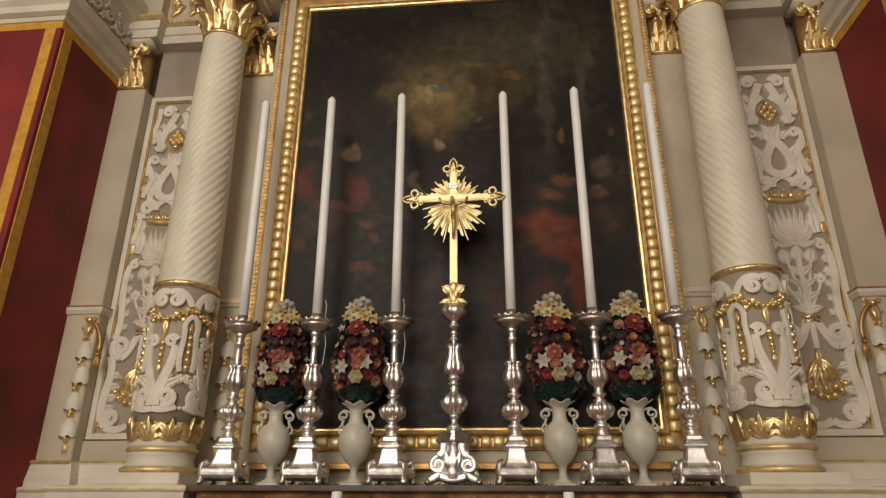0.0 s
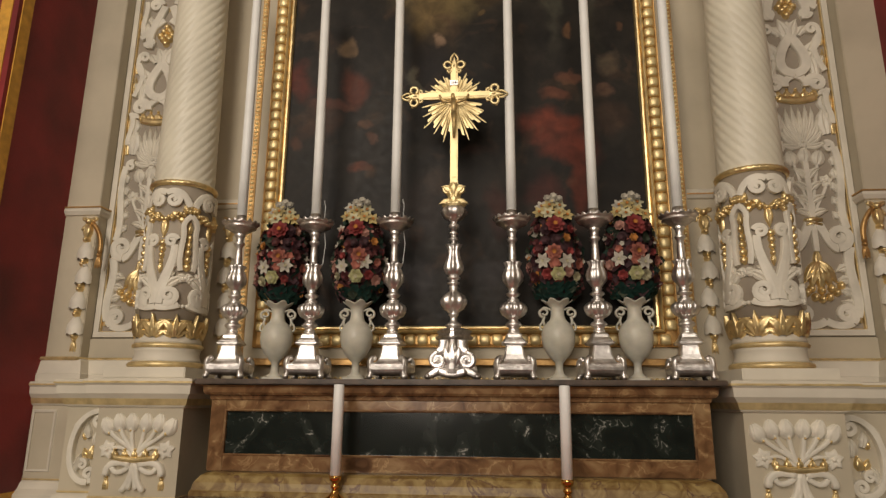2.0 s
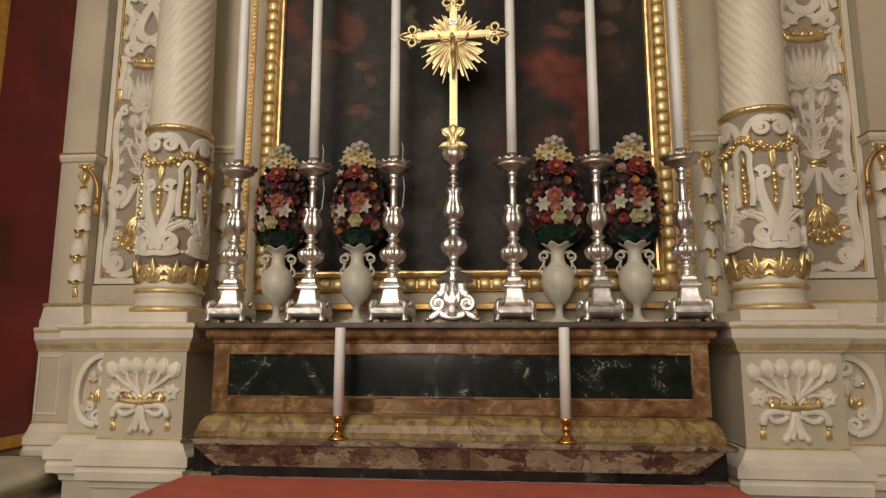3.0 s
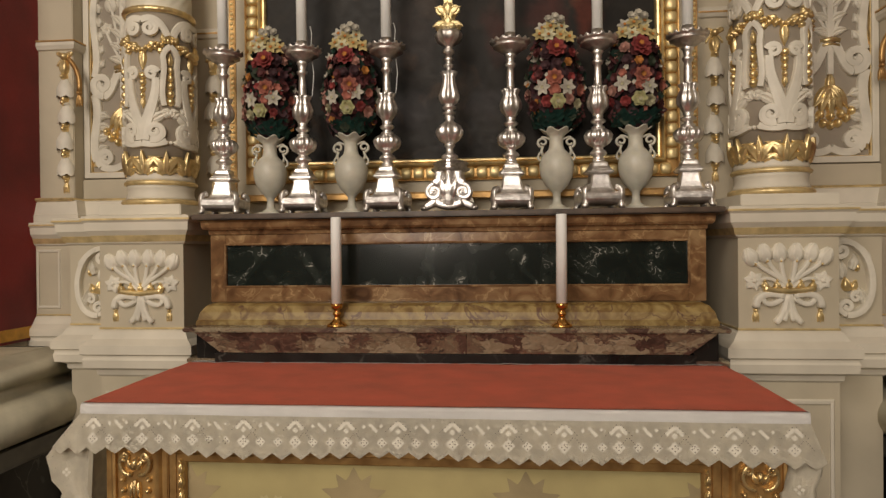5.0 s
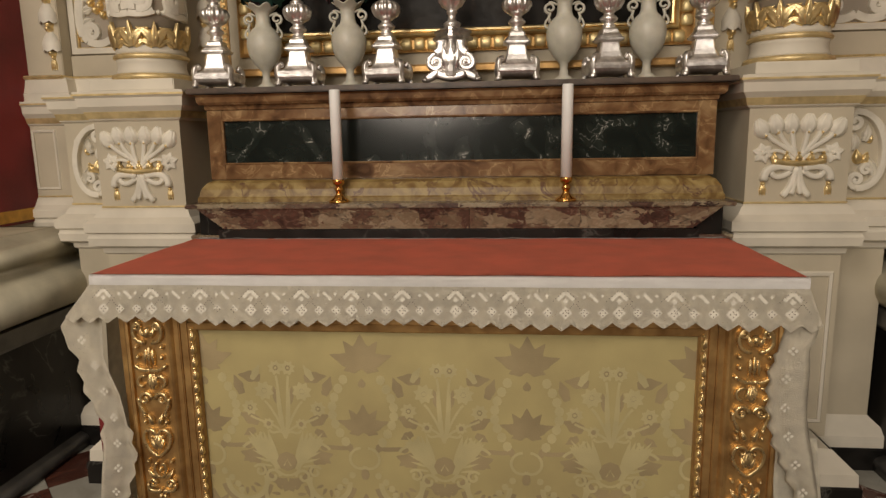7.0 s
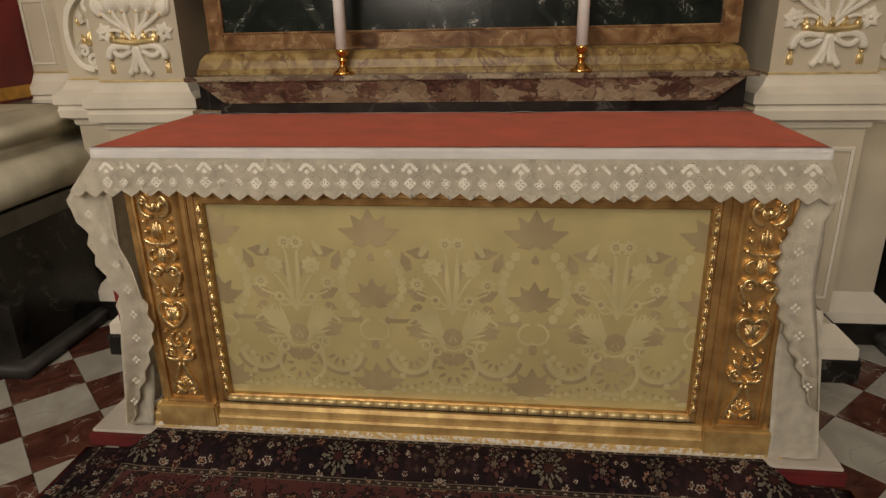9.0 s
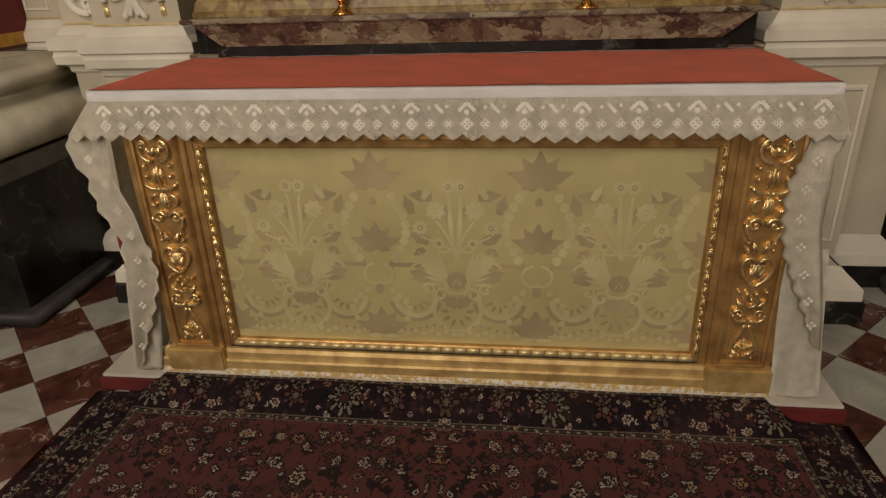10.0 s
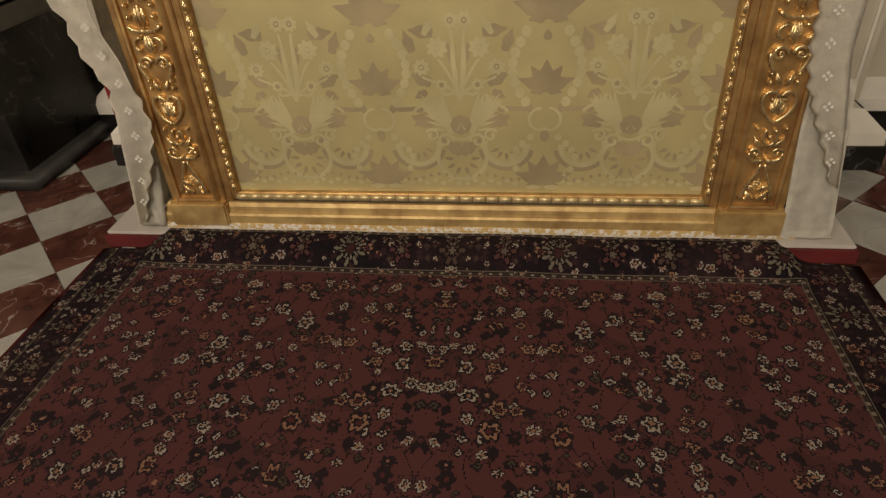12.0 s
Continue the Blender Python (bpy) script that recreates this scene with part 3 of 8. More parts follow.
def carpet_material():
    m = bpy.data.materials.new("oriental_carpet")
    m.use_nodes = True
    n, l = m.node_tree.nodes, m.node_tree.links
    b = n["Principled BSDF"]
    b.inputs["Roughness"].default_value = 0.95
    b.inputs["Specular IOR Level"].default_value = 0.15
    tc = n.new("ShaderNodeTexCoord")
    sep = n.new("ShaderNodeSeparateXYZ")
    l.new(tc.outputs["Object"], sep.inputs[0])

    def math_(op, a, b_=None, c=None):
        k = n.new("ShaderNodeMath")
        k.operation = op
        for i, v in enumerate((a, b_, c)):
            if v is None:
                continue
            if isinstance(v, (int, float)):
                k.inputs[i].default_value = v
            else:
                l.new(v, k.inputs[i])
        return k.outputs[0]

    def mix(f, a, c):
        k = n.new("ShaderNodeMix")
        k.data_type = "RGBA"
        for s_, v in (("Factor", f), ("A", a), ("B", c)):
            if isinstance(v, tuple):
                k.inputs[s_].default_value = (*v, 1)
            elif isinstance(v, (int, float)):
                k.inputs[s_].default_value = v
            else:
                l.new(v, k.inputs[s_])
        return k.outputs["Result"]

    ax = math_("ABSOLUTE", sep.outputs[0])
    # woven steps of 4 mm, mirrored about the middle
    def snap(v):
        return math_("MULTIPLY", math_("ROUND", math_("DIVIDE", v, 0.0035)), 0.0035)
    sx, sy = snap(ax), snap(sep.outputs[1])
    plain = n.new("ShaderNodeCombineXYZ")
    l.new(sx, plain.inputs[0])
    l.new(sy, plain.inputs[1])
    wob = n.new("ShaderNodeTexNoise")
    wob.inputs["Scale"].default_value, wob.inputs["Detail"].default_value = 16.0, 3
    l.new(plain.outputs[0], wob.inputs["Vector"])
    vec = n.new("ShaderNodeVectorMath")
    vec.operation = "MULTIPLY_ADD"
    vec.inputs[1].default_value = (0.045, 0.045, 0)
    l.new(wob.outputs["Color"], vec.inputs[0])
    l.new(plain.outputs[0], vec.inputs[2])

    def rosettes(scale, seed, petals):
        """A scatter of flowers: distance from each flower's heart, warped into petals, and a value for each flower."""
        off = n.new("ShaderNodeVectorMath")
        off.inputs[1].default_value = (seed, seed * 0.7, 0)
        l.new(vec.outputs[0], off.inputs[0])
        v = n.new("ShaderNodeTexVoronoi")
        v.voronoi_dimensions = "2D"
        v.inputs["Scale"].default_value, v.inputs["Randomness"].default_value = scale, 0.72
        l.new(off.outputs[0], v.inputs["Vector"])
        d = n.new("ShaderNodeVectorMath")
        d.operation = "SUBTRACT"
        l.new(off.outputs[0], d.inputs[0])
        l.new(v.outputs["Position"], d.inputs[1])
        s2 = n.new("ShaderNodeSeparateXYZ")
        l.new(d.outputs[0], s2.inputs[0])
        ang = math_("ARCTAN2", s2.outputs[1], s2.outputs[0])
        pet = math_("MULTIPLY_ADD", math_("COSINE", math_("MULTIPLY", ang, petals)), 0.22, 1.0)
        sc = n.new("ShaderNodeSeparateColor")
        l.new(v.outputs["Color"], sc.inputs[0])
        size = math_("MULTIPLY_ADD", sc.outputs[2], 0.75, 0.5)
        r = math_("DIVIDE", math_("DIVIDE", v.outputs["Distance"], pet), size)
        return r, sc.outputs[0], sc.outputs[1]

    def within(r, a, c):
        return math_("MULTIPLY", math_("GREATER_THAN", r, a), math_("LESS_THAN", r, c))

    def field(base, dark, scale, seed):
        r1, v1, w1 = rosettes(scale, seed, 6)
        r2, v2, w2 = rosettes(scale * 1.9, seed + 3.1, 4)
        r3, v3, w3 = rosettes(scale * 0.62, seed + 7.7, 7)
        noise_ = n.new("ShaderNodeTexNoise")
        noise_.inputs["Scale"].default_value = 7.0
        l.new(vec.outputs[0], noise_.inputs["Vector"])
        col = mix(math_("MULTIPLY", math_("GREATER_THAN", noise_.outputs[0], 0.58), 0.3), base, dark)
        # thin stems between the flowers
        stem = n.new("ShaderNodeTexWave")
        stem.inputs["Scale"].default_value, stem.inputs["Distortion"].default_value, stem.inputs["Detail"].default_value = 3.2, 9.0, 1.0
        l.new(vec.outputs[0], stem.inputs["Vector"])
        col = mix(within(stem.outputs["Fac"], 0.47, 0.52), col, (0.014, 0.014, 0.012))
        pale, pink, green = (0.58, 0.52, 0.43), (0.46, 0.26, 0.16), (0.12, 0.10, 0.07)
        col = mix(within(r3, 0.23, 0.27), col, dark)
        col = mix(math_("MULTIPLY", math_("LESS_THAN", r3, 0.15), math_("GREATER_THAN", v3, 0.3)), col, dark)
        col = mix(math_("MULTIPLY", within(r3, 0.080, 0.125), math_("GREATER_THAN", v3, 0.3)), col, pale)
        col = mix(math_("LESS_THAN", r3, 0.05), col, pink)
        col = mix(math_("MULTIPLY", math_("LESS_THAN", r2, 0.36), math_("GREATER_THAN", v2, 0.40)), col, dark)
        col = mix(math_("MULTIPLY", within(r2, 0.10, 0.19), math_("GREATER_THAN", v2, 0.62)), col, mix(math_("GREATER_THAN", w2, 0.5), pale, green))
        col = mix(math_("MULTIPLY", math_("LESS_THAN", r1, 0.32), math_("GREATER_THAN", v1, 0.25)), col, dark)
        col = mix(math_("MULTIPLY", math_("MULTIPLY", within(r1, 0.15, 0.225), math_("GREATER_THAN", wob.outputs["Fac"], 0.42)), math_("GREATER_THAN", v1, 0.35)), col, mix(math_("GREATER_THAN", w1, 0.55), pale, pink))
        col = mix(math_("MULTIPLY", math_("LESS_THAN", r1, 0.07), math_("GREATER_THAN", v1, 0.25)), col, mix(math_("GREATER_THAN", w1, 0.6), pink, (0.16, 0.045, 0.045)))
        return col

    inner = field((0.168, 0.062, 0.060), (0.036, 0.026, 0.029), 13.0, 0.0)
    border = field((0.020, 0.015, 0.020), (0.055, 0.028, 0.031), 17.0, 11.3)
    # distance from the carpet's outer edge
    e = math_("MINIMUM", math_("MINIMUM", math_("SUBTRACT", 1.27, sx), math_("SUBTRACT", 0.0, sy)), math_("ADD", sy, 3.25))
    # a row of pale palmettes along the border
    back = math_("LESS_THAN", math_("MULTIPLY", sy, -1.0), math_("SUBTRACT", 1.27, sx))
    along = math_("ADD", math_("MULTIPLY", back, sx), math_("MULTIPLY", math_("SUBTRACT", 1.0, back), sy))
    for step, start, size, tone, core_tone in ((0.687, 0.0, 0.058, (0.27, 0.24, 0.18), (0.08, 0.03, 0.03)), (0.687, 0.3435, 0.044, (0.13, 0.085, 0.065), (0.22, 0.18, 0.13)), (0.687, 0.172, 0.040, (0.15, 0.065, 0.06), (0.20, 0.16, 0.12)), (0.687, 0.515, 0.040, (0.15, 0.065, 0.06), (0.20, 0.16, 0.12)), (0.1718, 0.086, 0.024, (0.27, 0.23, 0.18), (0.03, 0.012, 0.014))):
        du = math_("MULTIPLY", math_("SUBTRACT", math_("FRACT", math_("DIVIDE", math_("ADD", along, start + 60.0 * step), step)), 0.5), step)
        dv = math_("SUBTRACT", e, 0.128 if size > 0.03 else 0.088)
        an = math_("ARCTAN2", dv, du)
        rad = math_("DIVIDE", math_("SQRT", math_("ADD", math_("MULTIPLY", du, du), math_("MULTIPLY", dv, dv))), math_("MULTIPLY_ADD", math_("COSINE", math_("MULTIPLY", an, 9.0 if size > 0.05 else 5.0)), 0.22 * size, 0.8 * size))
        border = mix(math_("LESS_THAN", rad, 1.15), border, (0.014, 0.010, 0.013))
        border = mix(math_("MULTIPLY", within(rad, 0.50, 0.95), math_("GREATER_THAN", math_("COSINE", math_("MULTIPLY", an, 18.0 if size > 0.05 else 10.0)), -0.45)), border, tone)
        border = mix(math_("LESS_THAN", rad, 0.32), border, core_tone)
    dash = math_("GREATER_THAN", math_("FRACT", math_("MULTIPLY", along, 30.0)), 0.70)
    guard = mix(dash, (0.075, 0.055, 0.042), (0.36, 0.31, 0.23))
    col = mix(math_("GREATER_THAN", e, 0.205), border, inner)
    col = mix(math_("ADD", within(e, 0.193, 0.203), within(e, 0.046, 0.055)), col, guard)
    col = mix(math_("ADD", math_("ADD", within(e, 0.188, 0.191), within(e, 0.205, 0.2075)), within(e, 0.055, 0.058)), col, (0.20, 0.17, 0.13))
    col = mix(math_("LESS_THAN", e, 0.012), col, (0.10, 0.012, 0.012))
    wear = n.new("ShaderNodeTexNoise")
    wear.inputs["Scale"].default_value, wear.inputs["Detail"].default_value = 3.5, 4
    l.new(tc.outputs["Object"], wear.inputs["Vector"])
    worn = n.new("ShaderNodeMapRange")
    worn.inputs["From Min"].default_value, worn.inputs["From Max"].default_value, worn.inputs["To Max"].default_value = 0.40, 0.80, 0.16
    l.new(wear.outputs["Fac"], worn.inputs["Value"])
    col = mix(worn.outputs["Result"], col, (0.17, 0.085, 0.068))
    l.new(col, b.inputs["Base Color"])
    nz = n.new("ShaderNodeTexNoise")
    nz.inputs["Scale"].default_value = 420
    l.new(tc.outputs["Object"], nz.inputs["Vector"])
    bp = n.new("ShaderNodeBump")
    bp.inputs["Strength"].default_value, bp.inputs["Distance"].default_value = 0.6, 0.004
    l.new(nz.outputs[0], bp.inputs["Height"])
    l.new(bp.outputs["Normal"], b.inputs["Normal"])
    return m


def carpet():
    """A rug that lies on the floor and climbs on to the altar's step in the middle; slightly wavy."""
    bm = bmesh.new()
    nx, ny = 72, 80
    rows = []
    for j in range(ny + 1):
        t = j / ny
        row = []
        for i in range(nx + 1):
            x = -1.27 + 2.54 * i / nx
            y = -3.2 * t ** 1.6
            climb = max(0.0, min(1.0, (1.12 - abs(x)) / 0.10))
            climb = climb * climb * (3 - 2 * climb)
            near = max(0.0, min(1.0, 1 - (-y - 0.05) / 0.12))
            near = near * near * (3 - 2 * near)
            z = FLOOR + 0.008 + 0.056 * climb * near + 0.004 * noise.noise((x * 3, y * 3, 0))
            back = -0.045 - 0.055 * (1 - climb) + 0.006 * noise.noise((x * 4, 2, 0))
            row.append(bm.verts.new((x, back + y, z)))
        rows.append(row)
    grid_faces(bm, rows)
    bmesh.ops.solidify(bm, geom=bm.faces[:], thickness=0.006)
    return bm


part("carpet", carpet(), carpet_material(), None, "dark red oriental carpet with a black flowered border", smooth=True, category="carpet")


# ---- the altar ----
altar = thing("altar", "gilt wooden altar frontal with a gold brocade panel", "altar", at=(0.018, 0, 0))
part("body", box(-1.02, 1.02, 0.03, 0.62, 0.0, 0.93), TAUPE, altar)
plinth = part("plinth_moulding", run_moulding([(-1.035, 0.4), (-1.035, 0.0), (1.035, 0.0), (1.035, 0.4)], [(0, 0.012), (0.03, 0.0195), (0.03, 0.05), (0.026, 0.058), (0.018, 0.062), (0.016, 0.08), (0.008, 0.092), (0.0, 0.095)]), WORN_GILT, altar)
part("worn_edge", run_moulding([(-1.035, 0.4), (-1.035, 0.0), (1.035, 0.0), (1.035, 0.4)], [(0, 0.0), (0.033, 0.0), (0.035, 0.008), (0.033, 0.020), (0.0, 0.022)]), CHIPPED, plinth, "flaking gilt edge with bare gesso")
for sx in (-1, 1):
    part("plinth_block", box(sx * 0.92 - 0.105, sx * 0.92 + 0.105, -0.042, 0.0, 0.013, 0.10, 0.006), WORN_GILT, altar)
    part("pilaster_strip", box(sx * 0.92 - 0.10, sx * 0.92 + 0.10, -0.012, 0.03, 0.095, 0.93, 0.003), OLD_GOLD, altar)
    part("pilaster_border", rect_frame(sx * 0.92 - 0.062, sx * 0.92 + 0.062, 0.115, 0.86, [(0, 0), (0.0, 0.012), (0.008, 0.014), (0.014, 0.010), (0.018, 0.004), (0.02, 0)], -0.012), OLD_GOLD, altar)
part("stile", box(-0.822, -0.795, -0.004, 0.03, 0.095, 0.93, 0.003), OLD_GOLD, altar)
part("stile", box(0.795, 0.822, -0.004, 0.03, 0.095, 0.93, 0.003), OLD_GOLD, altar)
part("rail", box(-0.795, 0.795, -0.004, 0.03, 0.818, 0.93, 0.003), OLD_GOLD, altar)
part("frame", rect_frame(-0.768, 0.768, 0.132, 0.818, [(0, 0), (0.0, 0.014), (0.004, 0.018), (0.024, 0.02), (0.03, 0.012), (0.034, 0)], 0.012), OLD_GOLD, altar)

slab = part("altar_slab", box(-1.055, 1.055, -0.025, 0.70, 0.93, 0.993, 0.006), WHITE_MARBLE, None, "white marble altar table slab under the cloths", category="table top")

# gradine of coloured marbles
gr = thing("gradine", "altar shelf of polished brown, yellow and green marble", "altar shelf")
part("plinth", box(-0.965, 0.965, 0.665, 1.2, 0.993, 1.04, 0.003), BLACK_MARBLE, gr)
part("lower_slab", box(-1.10, 1.10, 0.69, 1.2, 0.993, 1.012, 0.004), BRECCIA, gr)
for sx in (-1, 1):
    part("end_block", box(min(sx * 0.96, sx * 1.06), max(sx * 0.96, sx * 1.06), 0.70, 1.2, 1.012, 1.135, 0.003), BLACK_MARBLE, gr)
x = -0.99
for k, wdt in enumerate((0.40, 0.47, 0.20, 0.43, 0.48)):
    a, b2 = x, x + wdt
    bm = bmesh.new()
    lo0, lo1 = (a + 0.0 if k else a + 0.05), (b2 if k < 4 else b2 - 0.05)
    vs = [bm.verts.new(p) for p in ((lo0, 0.665, 1.042), (lo1, 0.665, 1.042), (b2 + (0.05 if k == 4 else -0.0008), 0.640, 1.128), (a - (0.05 if k == 0 else -0.0008), 0.640, 1.128),
                                    (lo0, 0.9, 1.042), (lo1, 0.9, 1.042), (b2 + (0.05 if k == 4 else -0.0008), 0.9, 1.128), (a - (0.05 if k == 0 else -0.0008), 0.9, 1.128))]
    for f in ((0, 1, 2, 3), (4, 7, 6, 5), (0, 3, 7, 4), (1, 5, 6, 2), (3, 2, 6, 7), (0, 4, 5, 1)):
        bm.faces.new([vs[i] for i in f])
    part("riser_slab", bm, BRECCIA, gr)
    x = b2
part("tread", box(-1.085, 1.085, 0.628, 1.1, 1.129, 1.148, 0.004), BRECCIA, gr)
part("yellow_moulding", run_moulding([(-1.02, 1.2), (-1.02, 0.77), (1.02, 0.77), (1.02, 1.2)], [(0, 1.148), (0.05, 1.148), (0.05, 1.165), (0.045, 1.17), (0.038, 1.20), (0.02, 1.225), (0.0, 1.235), (-0.05, 1.235)]), YELLOW_MARBLE, gr, "yellow veined marble")
for nm, x0, x1, z0, z1 in (("frame_stile", -1.055, -0.985, 1.235, 1.53), ("frame_stile", 0.985, 1.055, 1.235, 1.53), ("frame_rail", -0.985, 0.985, 1.235, 1.305), ("frame_rail", -0.985, 0.985, 1.485, 1.53)):
    part(nm, box(x0, x1, 0.83, 1.2, z0, z1, 0.003), BROWN_MARBLE, gr)
panel = part("panel", box(-0.985, 0.985, 0.842, 1.2, 1.305, 1.485), GREEN_MARBLE, gr, "dark green marble with white veins")
part("panel_bead", rect_frame(-0.983, 0.983, 1.307, 1.483, [(0, 0), (0, 0.012), (0.004, 0.015), (0.009, 0.012), (0.009, 0)], 0.842), BROWN_MARBLE, panel)
part("frieze", run_moulding([(-1.055, 1.2), (-1.055, 0.83), (1.055, 0.83), (1.055, 1.2)], [(0, 1.53), (0.004, 1.532), (0.006, 1.548), (0.02, 1.552), (0.028, 1.562), (0.03, 1.585), (0.045, 1.592), (0, 1.596), (-0.06, 1.596)]), BROWN_MARBLE, gr)
part("shelf_top", box(-1.12, 1.12, 0.785, 1.2, 1.597, 1.62, 0.004), SHELF_STONE, gr, "dark brown stone shelf slab")
part("back_moulding", box(-1.09, 1.09, 1.10, 1.18, 1.62, 1.645, 0.004), TAUPE, gr)

# cloths
red = bmesh.new()
rows = []
for j in range(13):
    row = []
    for i in range(61):
        t, q = j / 12, i / 60
        y = -0.030 + 0.695 * t
        hw = 1.062 + 0.01 * t
        row.append(red.verts.new((-hw + 2 * hw * q, y + 0.002 * noise.noise((q * 8, 0, 3)), 1.0035 + 0.0022 * noise.noise((q * 9, t * 5, 1)) - 0.002 * (j > 9))))
    rows.append(row)
grid_faces(red, rows)
bmesh.ops.solidify(red, geom=red.faces[:], thickness=0.003)
cover = thing("altar_cover", "red felt cover spread on the altar table", "cloth")
part("sheet", red, RED_FELT, cover, smooth=True)
for name, y0, y1 in (("front_hem", -0.0335, -0.0295), ("back_hem", 0.663, 0.668)):
    hem = bmesh.new()
    rows = [[hem.verts.new((-1.062 + 2.124 * i / 60, y, 1.0048 + 0.0022 * noise.noise((i / 60 * 9, (0 if y < 0.3 else 5), 1)))) for i in range(61)] for y in (y0, y1)]
    grid_faces(hem, rows)
    bmesh.ops.solidify(hem, geom=hem.faces[:], thickness=0.002)
    part(name, hem, DARK_RED, cover, "dark turned edge", smooth=True)


def lace_material(name, colour):
    m = material(name, colour, 0.9, scale=24, vary=0.06, bump=0.5, bump_scale=320)
    n, l = m.node_tree.nodes, m.node_tree.links
    b = n["Principled BSDF"]
    tc = n.new("ShaderNodeTexCoord")
    v = n.new("ShaderNodeTexVoronoi")
    v.inputs["Scale"].default_value, v.inputs["Randomness"].default_value = 120, 0.55
    l.new(tc.outputs["Object"], v.inputs["Vector"])
    lt = n.new("ShaderNodeMath")
    lt.operation, lt.inputs[1].default_value = "GREATER_THAN", 0.075
    l.new(v.outputs["Distance"], lt.inputs[0])
    l.new(lt.outputs[0], b.inputs["Alpha"])
    return m


LACE_NET = lace_material("lace_net", (0.76, 0.715, 0.60))
cloth = thing("altar_cloth", "white linen altar cloth edged with deep ecru lace", "altar cloth")
band = bmesh.new()
rows = []
N = 120


def front_y(q, z):
    """The hanging front of the cloth: small soft folds that grow downwards."""
    d = (1.01 - z) / 0.15
    return -0.034 - 0.010 * d - 0.006 * d * math.sin(q * 23 + 1.5 * math.sin(q * 7)) - 0.004 * d * noise.noise((q * 14, 0, 0))


for y, z in ((0.01, 1.0005), (-0.024, 1.0025), (-0.033, 1.000), (-0.036, 0.990), (-0.037, 0.971)):
    rows.append([band.verts.new((-1.068 + 2.136 * i / N, y if z > 0.995 else front_y(i / N, z), z)) for i in range(N + 1)])
grid_faces(band, rows)
bmesh.ops.solidify(band, geom=band.faces[:], thickness=0.002)
part("linen_band", band, LINEN, cloth, "white linen", smooth=True)

lace = bmesh.new()
rows = []
M_ = 39 * 8
for k in range(6):
    row = []
    for i in range(M_ + 1):
        q = i / M_
        west, east = 1.068 + 0.088 * (k / 5), 1.068 + 0.042 * (k / 5)
        tooth = abs(((i % 8) / 8.0) - 0.5) * 2
        low = 0.868 - 0.020 * (1 - tooth) ** 0.9 + 0.004 * math.sin(q * 17)
        z = 0.971 + (low - 0.971) * k / 5
        row.append(lace.verts.new((-west + (west + east) * q, front_y(q, z), z)))
    rows.append(row)
grid_faces(lace, rows)
bmesh.ops.solidify(lace, geom=lace.faces[:], thickness=0.0018)
lace_front = part("lace_front", lace, LACE_NET, cloth, "ecru bobbin lace", smooth=True)

# denser woven motifs in the lace: chevrons above, pierced diamonds below
def lace_quad(bm, cx, cz, ru, rv, turn=0.0, proud=0.0016):
    hw = 1.09
    c, s_ = math.cos(turn), math.sin(turn)
    vs = []
    for a, b_ in ((1, 1), (-1, 1), (-1, -1), (1, -1)):
        x, z = cx + a * ru * c - b_ * rv * s_, cz + a * ru * s_ + b_ * rv * c
        vs.append(bm.verts.new((x, front_y((x + hw) / (2 * hw), z) - proud, z)))
    bm.faces.new(vs)


for k in range(14):
    x0 = -1.02 + 2.04 * k / 13 + 0.004 * math.sin(k * 5)
    mot, eyes = bmesh.new(), bmesh.new()
    q = math.pi / 4
    # chevron with a small diamond under it, a leaning bar and a pair of pierced diamonds
    lace_quad(mot, x0 - 0.012, 0.946, 0.016, 0.0060, q)
    lace_quad(mot, x0 + 0.012, 0.946, 0.016, 0.0060, -q)
    lace_quad(mot, x0, 0.932, 0.0070, 0.0070, q)
    if k < 13:
        lace_quad(mot, x0 + 0.080, 0.941, 0.017, 0.0050, -q)
        lace_quad(mot, x0 + 0.052, 0.944, 0.0050, 0.0050, q)
        lace_quad(mot, x0 + 0.104, 0.947, 0.0045, 0.0045, q)
    for dx, r in ((0.0, 0.0140), (0.053, 0.0110), (0.106, 0.0110)) if k < 13 else ((0.0, 0.0140),):
        lace_quad(mot, x0 + dx, 0.898, r, r, q)
        # eyelets are dark quads, coloured like the shade behind the lace
        for a, b_ in ((0.0075, 0), (-0.0075, 0), (0, 0.0075), (0, -0.0075)):
            lace_quad(eyes, x0 + dx + a, 0.898 + b_, 0.0016, 0.0016, q, 0.0024)
    # dotted openwork between the motifs, also as dark quads
    for i in range(5):
        for sg in (-1, 1):
            lace_quad(eyes, x0 + sg * (0.006 + 0.0075 * i), 0.961 - 0.0072 * i, 0.0011, 0.0011, q, 0.0024)
            lace_quad(eyes, x0 + 0.0265 + sg * (0.004 + 0.005 * i), 0.924 - 0.006 * i, 0.0011, 0.0011, q, 0.0024)
    part("eyelet", eyes, EYELET_DARK, lace_front, "dark dots in place of open eyelets", kind="stuff")
    part("lace_motif", mot, LACE_LIGHT, lace_front, "dense pale lace diamonds", kind="stuff")


def between(keys, z):
    """Linear steps through (z, x) keys from the top down."""
    for (z0, x0), (z1, x1) in zip(keys, keys[1:]):
        if z >= z1:
            return x0 + (x1 - x0) * max(0.0, min(1.0, (z0 - z) / (z0 - z1)))
    return keys[-1][1]


